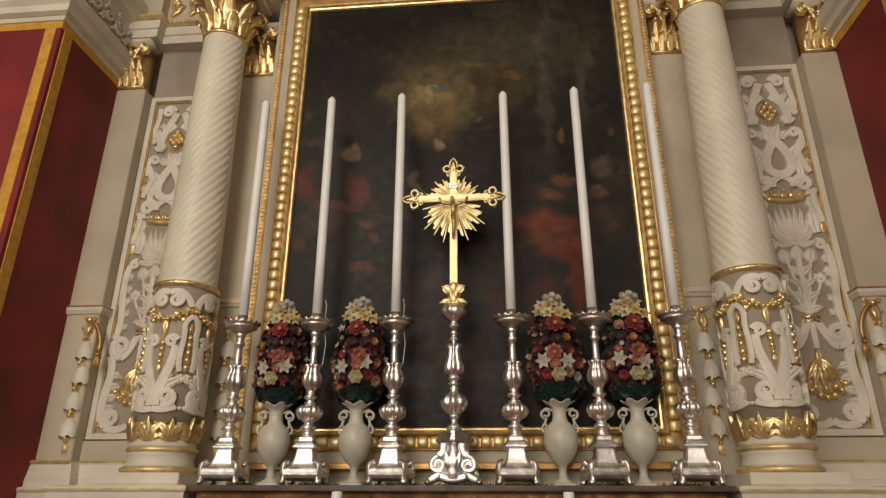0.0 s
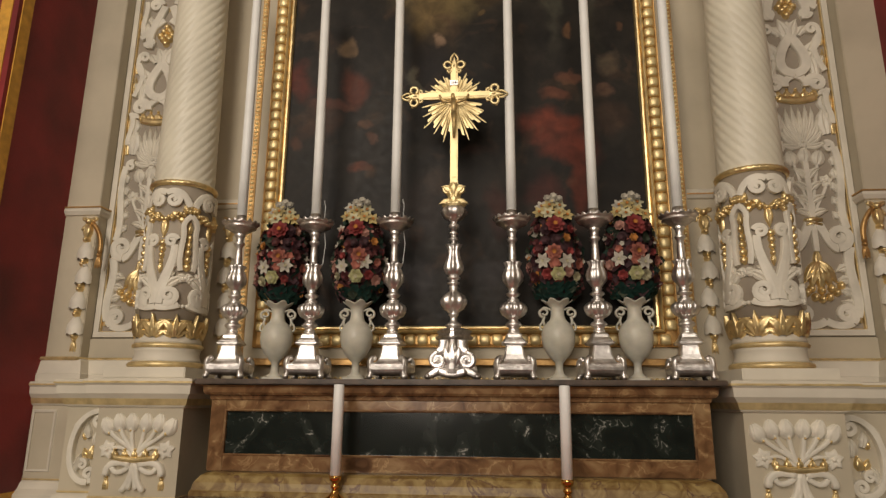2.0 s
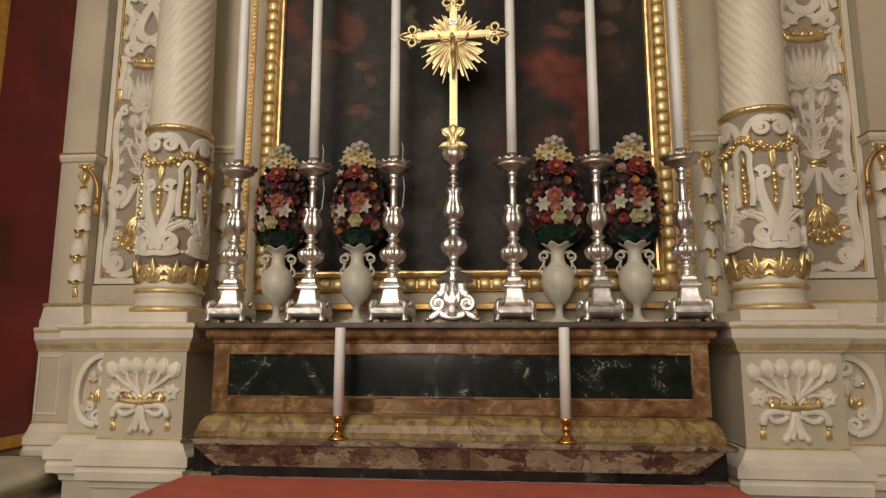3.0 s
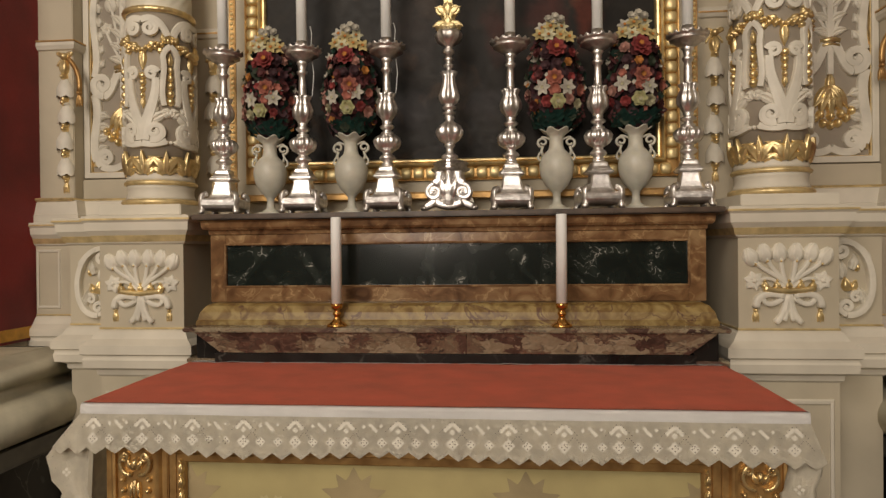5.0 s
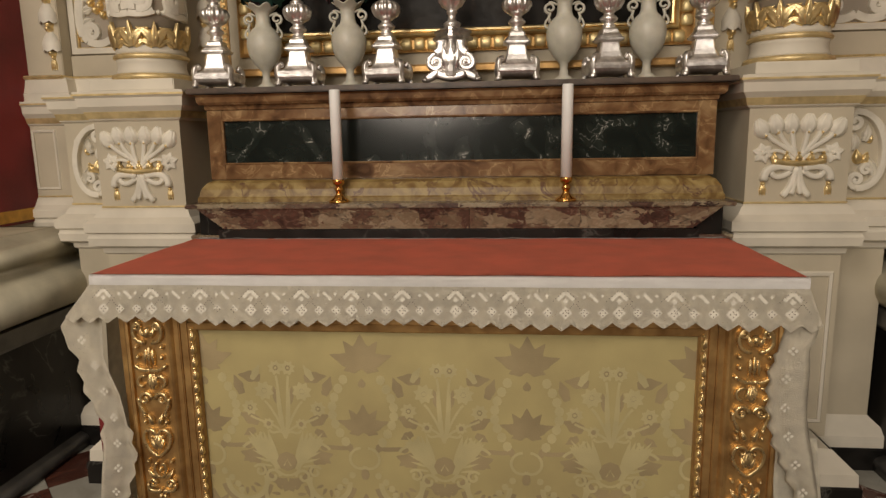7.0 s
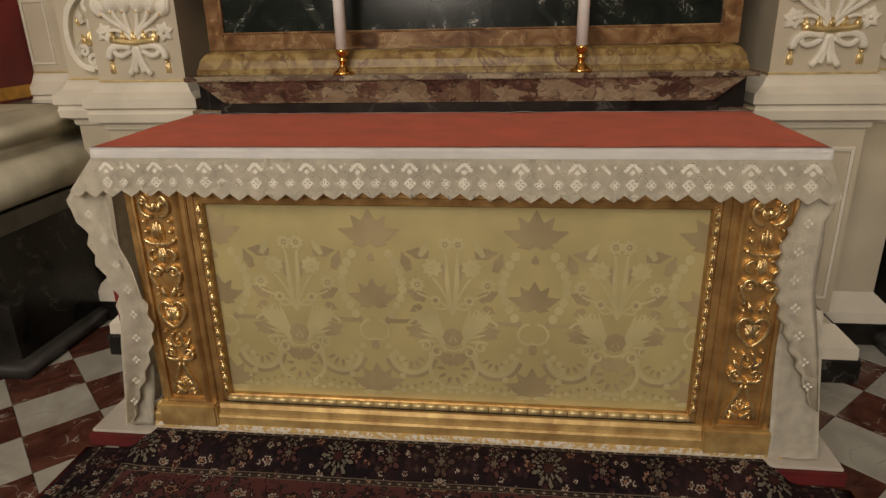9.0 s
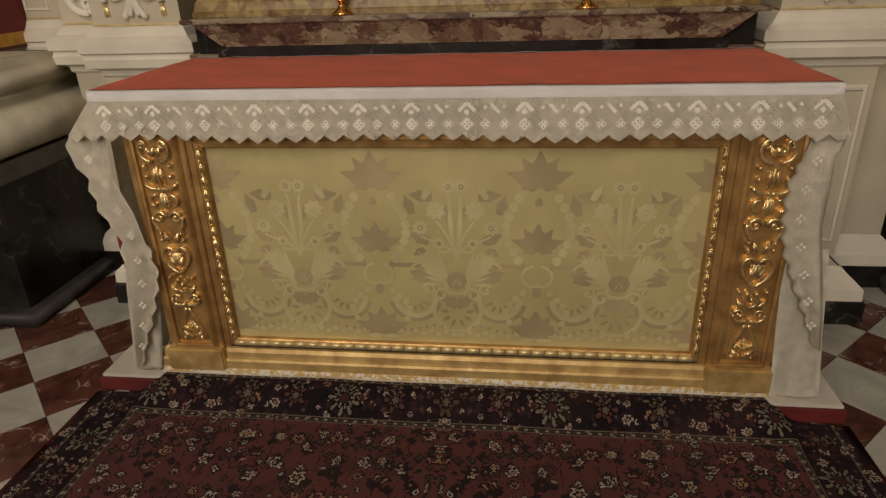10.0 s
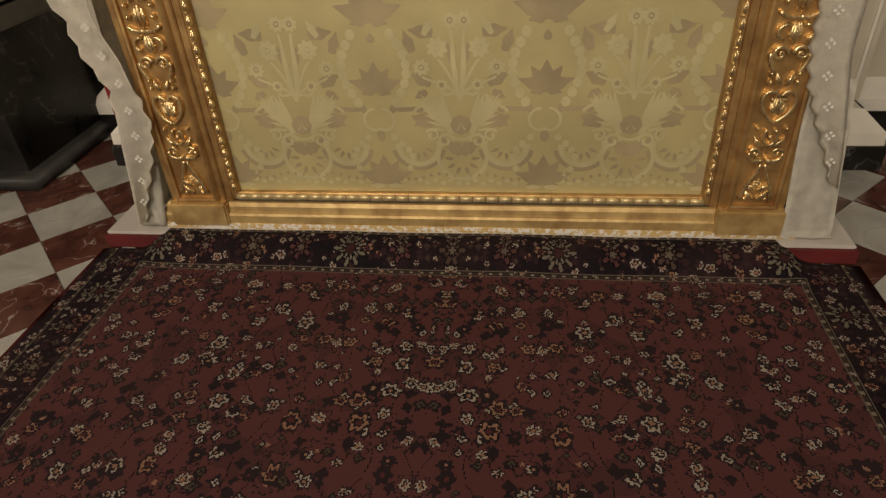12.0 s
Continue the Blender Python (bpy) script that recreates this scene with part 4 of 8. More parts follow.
DROP = {-1: ([(0.90, -1.145), (0.83, -1.166), (0.80, -1.164), (0.738, -1.117), (0.634, -1.103), (0.585, -1.083), (0.525, -1.054), (0.34, -1.083), (0.166, -1.102), (0.02, -1.122)], [(0.90, -1.05), (0.739, -1.043), (0.613, -1.0), (0.47, -0.98), (0.39, -0.972), (0.244, -1.02), (0.142, -1.067), (0.02, -1.113)]),
        1: ([(0.90, -1.11), (0.828, -1.092), (0.80, -1.074), (0.607, -1.076), (0.402, -1.116), (0.20, -1.145)], [(0.90, -1.03), (0.812, -0.998), (0.72, -0.973), (0.632, -0.977), (0.523, -0.996), (0.419, -1.039), (0.301, -1.094), (0.20, -1.138)])}


def side_drop(side):
    """The corner fold of lace that hangs slantwise beside the altar to the floor."""
    bm = bmesh.new()
    rows = []
    n = 72
    outer_keys, inner_keys = DROP[side]
    for j in range(n + 1):
        t = j / n
        z = 0.872 - (0.847 if side < 0 else 0.669) * t
        tooth = (1 - abs((j % 6) / 6.0 - 0.5) * 2) * 0.014
        o, i_ = between(outer_keys, z), between(inner_keys, z)
        o -= tooth if (side < 0 and z > 0.45) else 0
        i_ += tooth if (side > 0 or z < 0.5) and z < 0.78 else 0
        row = []
        for k in range(9):
            s = k / 8
            row.append(bm.verts.new((o + (i_ - o) * s, -0.034 - 0.028 * min(1.0, 5 * t) + 0.024 * math.sin(s * 2.6) + 0.010 * math.sin(6 * s + 5 * t) * t, z)))
        rows.append(row)
    grid_faces(bm, rows)
    bmesh.ops.solidify(bm, geom=bm.faces[:], thickness=0.0016)
    return bm if side < 0 else mirrored(bm)


def end_drop(side):
    """The linen that covers the altar's end, in soft folds."""
    bm = bmesh.new()
    rows = []
    for j in range(24):
        t = j / 23
        row = []
        for k in range(30):
            y = 0.035 + 0.55 * k / 29
            row.append(bm.verts.new((-1.066 - 0.055 * t - 0.012 * math.sin(k * 0.9) * t, y, 0.985 - 0.975 * t)))
        rows.append(row)
    grid_faces(bm, rows)
    rows = []
    # the front corner of it: only a small flap beside the long lace, or a broad one where the lace is short
    top, width, lean = (0.25, 0.085, 0.02) if side < 0 else (0.52, 0.120, 0.035)
    for j in range(16):
        t = j / 15
        rows.append([bm.verts.new((-1.008 - width * k / 8 - lean * t * (k / 8) - 0.03 * t, -0.018 + 0.004 * math.sin(k * 1.4 + 4 * t) - 0.02 * t, top - (top - 0.008) * t)) for k in range(9)])
    grid_faces(bm, rows)
    bmesh.ops.solidify(bm, geom=bm.faces[:], thickness=0.0018)
    return bm if side < 0 else mirrored(bm)


for side in (-1, 1):
    lace_side = part("lace_side", side_drop(side), LACE_NET, cloth, "ecru lace fold hanging to the floor", smooth=True)
    part("end_drop", end_drop(side), LACE, cloth, "plain linen end drop", smooth=True)
    mot = bmesh.new()
    ok, ik = DROP[side]
    for k in range(9 if side < 0 else 7):
        z = 0.80 - 0.085 * k
        x = (between(ok, z) + between(ik, z)) / 2 + 0.012
        for a, b_ in ((0.009, 0), (-0.009, 0), (0, 0.009), (0, -0.009)):
            vs = [mot.verts.new((x + a + 0.0058 * u, -0.0665 + 0.006 * math.sin(k), z + b_ + 0.0058 * w)) for u, w in ((1, 0), (0, 1), (-1, 0), (0, -1))]
            mot.faces.new(vs)
    part("lace_motif", mot if side < 0 else mirrored(mot), LACE_LIGHT, lace_side, kind="stuff")
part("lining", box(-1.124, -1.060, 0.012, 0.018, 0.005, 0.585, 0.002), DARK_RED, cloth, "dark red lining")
strip = bmesh.new()
rows = [[strip.verts.new((-1.06 + 2.12 * i / 60, y + 0.004 * noise.noise((i * 0.4, 0, 7)), 1.0035 + 0.004 * noise.noise((i * 0.5, y * 9, 2)))) for i in range(61)] for y in (0.652, 0.672, 0.690)]
grid_faces(strip, rows)
bmesh.ops.solidify(strip, geom=strip.faces[:], thickness=0.0018)
part("back_hem", strip, LINEN, cloth, "white linen hem at the back", smooth=True)

# brocade panel
brocade = part("brocade", box(-0.768, 0.768, 0.0135, 0.03, 0.132, 0.818), material("brocade_ground", (0.53, 0.455, 0.215), 0.42, 0.25, scale=5, vary=0.06, bump=0.15, bump_scale=300, colour2=(0.455, 0.38, 0.185)), altar, "greenish gold brocade")


# ---- things on the shelf ----
SHELF = 1.62


def squat(ob, k, z0=0.0):
    """Lowers every part of a thing towards z0 by the factor k."""
    for p in ob.children_recursive:
        for v in p.data.vertices:
            v.co.z = z0 + (v.co.z - z0) * k


def candlestick():
    ob = thing("candlestick", "tall turned silver altar candlestick on scrolled feet", "candlestick", group="six altar candlesticks")
    base = part("base", square_lathe([(0.0644, 0.02), (0.0766, 0.024), (0.0853, 0.032), (0.0905, 0.044), (0.0914, 0.056), (0.0861, 0.068), (0.074, 0.076), (0.0592, 0.08), (0.0557, 0.084), (0.0505, 0.094), (0.0435, 0.115), (0.0391, 0.14), (0.0365, 0.156), (0.0505, 0.16), (0.0548, 0.164), (0.0548, 0.17), (0.0487, 0.174), (0.0461, 0.18), (0.0365, 0.192), (0.0331, 0.205), (0.0296, 0.211), (0.0191, 0.216)]), SILVER, ob)
    for k in range(4):
        bm = bmesh.new()
        a = math.pi / 4 + k * math.pi / 2
        M = lambda u, v, d: Vector((math.cos(a) * (0.086 + u) - math.sin(a) * (d - 0.012), math.sin(a) * (0.086 + u) + math.cos(a) * (d - 0.012), v))
        for sgn in (0, 1):
            MM = (lambda u, v, d: M(u, v, d + 0.012)) if sgn == 0 else (lambda u, v, d: M(u, v, -d + 0.012))
            ribbon(bm, MM, bez((0.0, 0.10), (0.05, 0.09), (0.0, 0.03), (0.028, 0.006), 8), 0.011, 0.014)
            dome(bm, MM, 0.024, 0.014, 0.014, 0.014, 0.016)
            dome(bm, MM, 0.004, 0.094, 0.012, 0.012, 0.015)
        part("foot", bm, SILVER, base, smooth=True)
    for i, prof in enumerate(([(0.018, 0.212), (0.026, 0.220), (0.026, 0.226), (0.020, 0.231), (0.022, 0.236), (0.034, 0.245), (0.037, 0.252), (0.030, 0.261), (0.021, 0.268), (0.020, 0.276), (0.028, 0.281), (0.030, 0.286)],)):
        part("stem", lathe(prof, 24), SILVER, ob, smooth=True)
    rip = lambda a, k: 1 + 0.09 * math.cos(14 * a) * (1 if 1 <= k <= 5 else 0)
    part("knop", lathe([(0.03, 0.283), (0.046, 0.295), (0.056, 0.315), (0.058, 0.33), (0.050, 0.345), (0.036, 0.355), (0.02, 0.36)], 56, ripple=rip), SILVER, ob, "gadrooned silver knop", smooth=True)
    part("stem", lathe([(0.02, 0.356), (0.028, 0.362), (0.028, 0.368), (0.019, 0.373), (0.018, 0.380), (0.030, 0.388), (0.033, 0.395), (0.024, 0.402), (0.019, 0.408), (0.024, 0.415), (0.020, 0.420)], 24), SILVER, ob, smooth=True)
    rip2 = lambda a, k: 1 + (0.20 * abs(math.cos(4 * a)) if 2 <= k <= 5 else 0.34 * abs(math.cos(4 * a)) if k in (6, 7) else 0)
    part("vase_knop", lathe([(0.018, 0.416), (0.026, 0.43), (0.039, 0.455), (0.041, 0.48), (0.035, 0.502), (0.027, 0.522), (0.030, 0.537), (0.032, 0.545), (0.017, 0.546)], 48, ripple=rip2), SILVER, ob, "leaf-chased silver knop", smooth=True)
    part("stem", lathe([(0.017, 0.548), (0.018, 0.56), (0.0165, 0.60), (0.015, 0.64), (0.022, 0.648), (0.025, 0.658), (0.016, 0.668), (0.020, 0.69), (0.027, 0.70), (0.017, 0.71), (0.03, 0.72)], 24), SILVER, ob, smooth=True)
    pan = lathe([(0.02, 0.706), (0.034, 0.711), (0.050, 0.720), (0.056, 0.730), (0.074, 0.734), (0.074, 0.740), (0.066, 0.743), (0.078, 0.749), (0.088, 0.760), (0.084, 0.760), (0.05, 0.750), (0.016, 0.750)], 96)
    for v in pan.verts:
        if v.co.z > 0.755:
            v.co.z += 0.008 * max(-0.6, math.cos(16 * math.atan2(v.co.y, v.co.x)))
    part("drip_pan", pan, DULL_SILVER, ob, "tarnished scalloped drip pan", smooth=True)
    part("socket", lathe([(0.024, 0.752), (0.026, 0.76), (0.024, 0.768), (0.024, 0.80), (0.019, 0.80)], 24), DULL_SILVER, ob, smooth=True)
    squat(ob, 0.965)
    return ob


CANDLE_X = (-1.026, -0.660, -0.278, 0.266, 0.638, 1.013)
first = candlestick()
first.location = (CANDLE_X[0], 0.92, SHELF)
first.rotation_euler = (0, 0, radians(4))
for k, x in enumerate(CANDLE_X[1:]):
    copy_thing(first, pose(x, 0.92, SHELF, 0, 0, (3, -5, 2, 6, -4)[k]))


def candle(h, r):
    ob = thing("candle", "tall slim white altar candle", "candle", group="tall altar candles")
    bm = lathe([(r * 1.02, 0), (r * 1.02, h * 0.3), (r, h * 0.6), (r * 0.97, h - 0.03), (r * 0.9, h - 0.022), (r * 0.35, h - 0.004), (0.002, h)], 24)
    stick = part("stick", bm, WAX, ob, smooth=True)
    part("wick", lathe([(0.0016, h - 0.002), (0.0014, h + 0.008), (0.0005, h + 0.009)], 6), BLACK_MARBLE, stick)
    return ob


c0 = candle(1.247, 0.0225)
c0.matrix_basis = pose(CANDLE_X[0], 0.92, SHELF + 0.758, 0, -0.55, 0)
for x, ry, dz in zip(CANDLE_X[1:], (-0.35, -0.1, -0.1, 0.0, 0.1), (0.0, 0.0, -0.02, -0.015, -0.01)):
    copy_thing(c0, pose(x, 0.92, SHELF + 0.758 + dz, 0, ry, 0))

# two small candlesticks on the lower step
small = thing("small_candlestick", "small polished brass candlestick on the marble step", "candlestick", group="two brass candlesticks")
part("foot", lathe([(0.040, 0), (0.042, 0.006), (0.036, 0.011), (0.022, 0.02), (0.013, 0.034), (0.011, 0.042)], 32), BRASS, small, smooth=True)
part("stem", lathe([(0.011, 0.042), (0.017, 0.048), (0.018, 0.054), (0.012, 0.06), (0.014, 0.068), (0.023, 0.075), (0.024, 0.088), (0.0225, 0.094)], 32), BRASS, small, smooth=True)
small.location = (-0.452, 0.685, 1.148)
copy_thing(small, pose(0.456, 0.685, 1.148))
sc = thing("candle", "short thick white candle in a brass holder", "candle", group="two short candles")
stick = part("stick", lathe([(0.0215, 0), (0.0215, 0.30), (0.021, 0.352), (0.019, 0.356), (0.003, 0.357)], 28), WAX, sc, smooth=True)
part("wick", lathe([(0.0014, 0.356), (0.001, 0.365)], 6), BLACK_MARBLE, stick)
sc.location = (-0.452, 0.685, 1.238)
copy_thing(sc, pose(0.456, 0.685, 1.238, 0, 0.3, 0))


# ---- the cross ----
def cross():
    ob = thing("altar_cross", "gilt crucifix with sunburst on a silver foot", "crucifix")
    y = 0.90
    base = square_lathe([(0.064, 0.028), (0.066, 0.045), (0.060, 0.07), (0.051, 0.10), (0.043, 0.135), (0.039, 0.165), (0.040, 0.178), (0.050, 0.184), (0.054, 0.189), (0.054, 0.198), (0.046, 0.203), (0.046, 0.212), (0.05, 0.216), (0.05, 0.224), (0.028, 0.235)], centre=(0, y, SHELF), sides=3, turn=-90)
    part("foot", base, SILVER, ob)
    bm = bmesh.new()
    BULK[0] = 1.5
    M = plane_map(0, y - 0.055, SHELF)
    for s in (-1, 1):
        F = lambda u, v, d, s=s: M(s * u, v, d)
        ribbon(bm, F, bez((0.040, 0.175), (0.036, 0.135), (0.046, 0.125), (0.064, 0.118), 10), 0.014, 0.03)
        dome(bm, F, 0.062, 0.082, 0.040, 0.038, 0.024, 16)
        ribbon(bm, F, spiral(0.062, 0.082, 0.034, 0.012, 100, -1.4), 0.008, 0.034, 0.005)
        dome(bm, F, 0.062, 0.082, 0.011, 0.011, 0.038)
        ribbon(bm, F, bez((0.040, 0.050), (0.060, 0.040), (0.080, 0.030), (0.104, 0.016), 8), 0.016, 0.03, 0.010)
        dome(bm, F, 0.106, 0.014, 0.018, 0.015, 0.026)
        leaf(bm, F, 0.010, 0.045, 78, 0.12, 0.014, 0.05, 2)
    leaf(bm, M, 0, 0.03, 90, 0.145, 0.020, 0.055, 2)
    ribbon(bm, M, bez((-0.06, 0.040), (-0.02, 0.018), (0.02, 0.018), (0.06, 0.040), 10), 0.012, 0.04)
    BULK[0] = 1.0
    part("scrollwork", bm, SILVER, ob, "chased silver scrolls", smooth=True)
    part("stem", lathe([(0.028, 0.232), (0.036, 0.242), (0.036, 0.25), (0.018, 0.262), (0.016, 0.285), (0.024, 0.295), (0.02, 0.305)], 24, centre=(0, y, SHELF)), SILVER, ob, smooth=True)
    part("knop", lathe([(0.02, 0.303), (0.04, 0.32), (0.054, 0.345), (0.056, 0.36), (0.044, 0.385), (0.024, 0.40), (0.018, 0.41), (0.024, 0.42), (0.016, 0.435)], 48, centre=(0, y, SHELF), ripple=lambda a, k: 1 + (0.11 * math.cos(8 * a) if 1 <= k <= 4 else 0)), SILVER, ob, smooth=True)
    part("vase_knop", lathe([(0.016, 0.433), (0.028, 0.437), (0.028, 0.444), (0.017, 0.449), (0.018, 0.456), (0.031, 0.462), (0.031, 0.468), (0.019, 0.475), (0.028, 0.485), (0.036, 0.502), (0.037, 0.520), (0.029, 0.550), (0.022, 0.580), (0.022, 0.600), (0.031, 0.624), (0.012, 0.616), (0.012, 0.640), (0.024, 0.647), (0.024, 0.654), (0.013, 0.661), (0.014, 0.672), (0.022, 0.680), (0.012, 0.690)], 48, centre=(0, y, SHELF), ripple=lambda a, k: 1 + (0.26 * abs(math.cos(4 * a)) if 8 <= k <= 14 else 0)), SILVER, ob, smooth=True)
    part("stem", lathe([(0.014, 0.688), (0.016, 0.70), (0.026, 0.71), (0.026, 0.72), (0.014, 0.73), (0.02, 0.74), (0.045, 0.755), (0.056, 0.775), (0.058, 0.79), (0.046, 0.81), (0.03, 0.815)], 40, centre=(0, y, SHELF), ripple=lambda a, k: 1 + (0.06 * math.cos(10 * a) if 5 <= k <= 9 else 0)), DULL_SILVER, ob, smooth=True)
    squat(ob, 0.972, SHELF)
    # gilt knot at the cross's foot: two tiers of curling leaves
    bm = lathe([(0.03, 2.400), (0.048, 2.410), (0.050, 2.420), (0.030, 2.436), (0.026, 2.458), (0.034, 2.473), (0.026, 2.498), (0.02, 2.523)], 32, centre=(0, y, 0), ripple=lambda a, k: 1 + 0.14 * math.cos(6 * a))
    K = plane_map(0, y - 0.020, 2.478)
    knot = part("knot", bm, GILT, ob, "gilt leaf knot", smooth=True)
    for s in (-1, 1):
        F = lambda u, v, d, s=s: K(s * u, v, d)
        bm = bmesh.new()
        ribbon(bm, F, spiral(0.030, 0.012, 0.020, 0.005, -100, 1.2), 0.007, 0.012, 0.004)
        part("curl", bm, GILT, knot, smooth=True)
        for u, v, ang, ln, bend in ((0.012, -0.012, 60, 0.060, -50), (0.010, -0.052, 10, 0.060, -45), (0.004, -0.062, 40, 0.055, -60)):
            bm = bmesh.new()
            leaf(bm, F, u, v, ang, ln, 0.017, 0.018, 2, bend)
            part("leaf", bm, GILT, knot, smooth=True)
    for v in (-0.066, -0.01):
        bm = bmesh.new()
        leaf(bm, K, 0, v, 90, 0.06, 0.018, 0.024, 2)
        part("leaf", bm, GILT, knot, smooth=True)
    post = part("post", box(-0.0175, 0.0175, y - 0.011, y + 0.009, 2.505, 3.115, 0.003), GILT, ob)
    part("rim", box(-0.011, 0.011, y - 0.0155, y - 0.011, 2.55, 3.10, 0.002), GILT, post)
    arm = part("arm", box(-0.175, 0.175, y - 0.0125, y + 0.008, 2.952, 2.987, 0.003), GILT, ob)
    part("rim", box(-0.165, 0.165, y - 0.016, y - 0.0125, 2.959, 2.980, 0.002), GILT, arm)
    for cx, cz, rot in ((0.0, 3.105, 0), (-0.168, 2.97, 90), (0.168, 2.97, -90)):
        bm = bmesh.new()
        c, s_ = math.cos(radians(rot)), math.sin(radians(rot))
        F = lambda u, v, d: Vector((cx + u * c - v * s_, y - 0.002 - d, cz + u * s_ + v * c))
        CUT[0] = FLAT_CUT
        for s in (-1, 1):
            G = lambda u, v, d, s=s: F(s * u, v, d)
            # pierced side lobe, and a small curl at its root
            ribbon(bm, G, spiral(0.032, 0.028, 0.018, 0.0165, -150, 0.86, 16), 0.0068, 0.011, 0.0052)
            ribbon(bm, G, spiral(0.022, -0.004, 0.011, 0.004, 40, -1.0, 12), 0.0048, 0.010, 0.003)
            dome(bm, G, 0.052, 0.034, 0.0075, 0.0075, 0.009)
            ribbon(bm, G, bez((0.016, 0.048), (0.022, 0.062), (0.014, 0.074), (0.0, 0.090), 8), 0.0052, 0.010, 0.003)
        CUT[0] = ROUND_CUT
        leaf(bm, F, 0, -0.012, 90, 0.085, 0.019, 0.014, 2)
        dome(bm, F, 0, 0.022, 0.010, 0.013, 0.020)
        part("trefoil_end", bm, GILT, ob, "pierced gilt trefoil", smooth=True)
    # sunburst: blunt flat rays in bundles of three lengths
    part("glory_disc", lathe([(0.060, 0.0), (0.055, 0.004), (0.03, 0.006), (0.002, 0.007)], 32), GILT, ob, smooth=True).matrix_basis = pose(0, y + 0.008, 2.955, 90)
    n_rays = 68
    for k in range(n_rays):
        a = 2 * math.pi * (k + 0.5) / n_rays
        if abs(math.cos(a)) > 0.985 or (math.sin(a) > 0.985) or math.sin(a) < -0.992:
            continue
        down = max(0.0, -math.sin(a))
        long = (0.150, 0.112, 0.124, 0.138, 0.104, 0.128)[k % 6] * (1.0 + 0.52 * down * (1.0 if abs(math.cos(a)) < 0.9 else 0.6))
        bm = bmesh.new()
        d, s_ = Vector((math.cos(a), 0, math.sin(a))), Vector((-math.sin(a), 0, math.cos(a)))
        o = Vector((0, y + 0.004, 2.955))
        thin = k % 3 == 0
        w0, w1, w2 = (0.0030, 0.0036, 0.0010) if thin else (0.0032, 0.0066, 0.0052)
        pts = [o + d * 0.03 - s_ * w0, o + d * 0.03 + s_ * w0, o + d * long * 0.85 + s_ * w1, o + d * long + s_ * w2, o + d * long * (1.0 if thin else 0.965) - s_ * w2, o + d * long * 0.85 - s_ * w1]
        vf = [bm.verts.new(p + Vector((0, -0.002 + 0.005 * (k % 2), 0))) for p in pts]
        vb = [bm.verts.new(p + Vector((0, 0.002 + 0.005 * (k % 2), 0))) for p in pts]
        ridge = bm.verts.new(o + d * long * 0.6 + Vector((0, -0.0042 + 0.005 * (k % 2), 0)))
        for i in range(6):
            bm.faces.new((vf[i], vf[(i + 1) % 6], ridge))
            bm.faces.new((vf[i], vb[i], vb[(i + 1) % 6], vf[(i + 1) % 6]))
        bm.faces.new(vb)
        part("ray", bm, GILT, ob)
    # plain figure
    bm = bmesh.new()
    for pts, r0, r1 in (([(0, y - 0.026, 2.935), (0.001, y - 0.031, 2.90), (0, y - 0.028, 2.86)], 0.014, 0.012), ([(0, y - 0.028, 2.87), (0.003, y - 0.034, 2.82), (0.0, y - 0.026, 2.745)], 0.015, 0.006),
                        ([(0.010, y - 0.028, 2.925), (0.040, y - 0.025, 2.932), (0.058, y - 0.023, 2.942), (0.070, y - 0.02, 2.968)], 0.0075, 0.005), ([(-0.010, y - 0.028, 2.925), (-0.040, y - 0.025, 2.932), (-0.058, y - 0.023, 2.942), (-0.070, y - 0.02, 2.968)], 0.0075, 0.005),
                        ([(-0.002, y - 0.032, 2.935), (-0.004, y - 0.036, 2.95), (-0.005, y - 0.034, 2.964)], 0.011, 0.009)):
        tube(bm, pts, r0, 10, r1)
    part("figure", bm, AGED_GILT, ob, "plain aged gilt figure", smooth=True)
    plate = part("title_plate", box(-0.020, 0.020, y - 0.020, y - 0.0155, 3.02, 3.045, 0.001), SILVER, ob, "small silver title plate")
    for k in range(3):
        part("mark", box(-0.012 + k * 0.009, -0.008 + k * 0.009, y - 0.0212, y - 0.020, 3.026, 3.039), BLACK_MARBLE, plate)
    return ob


cross()


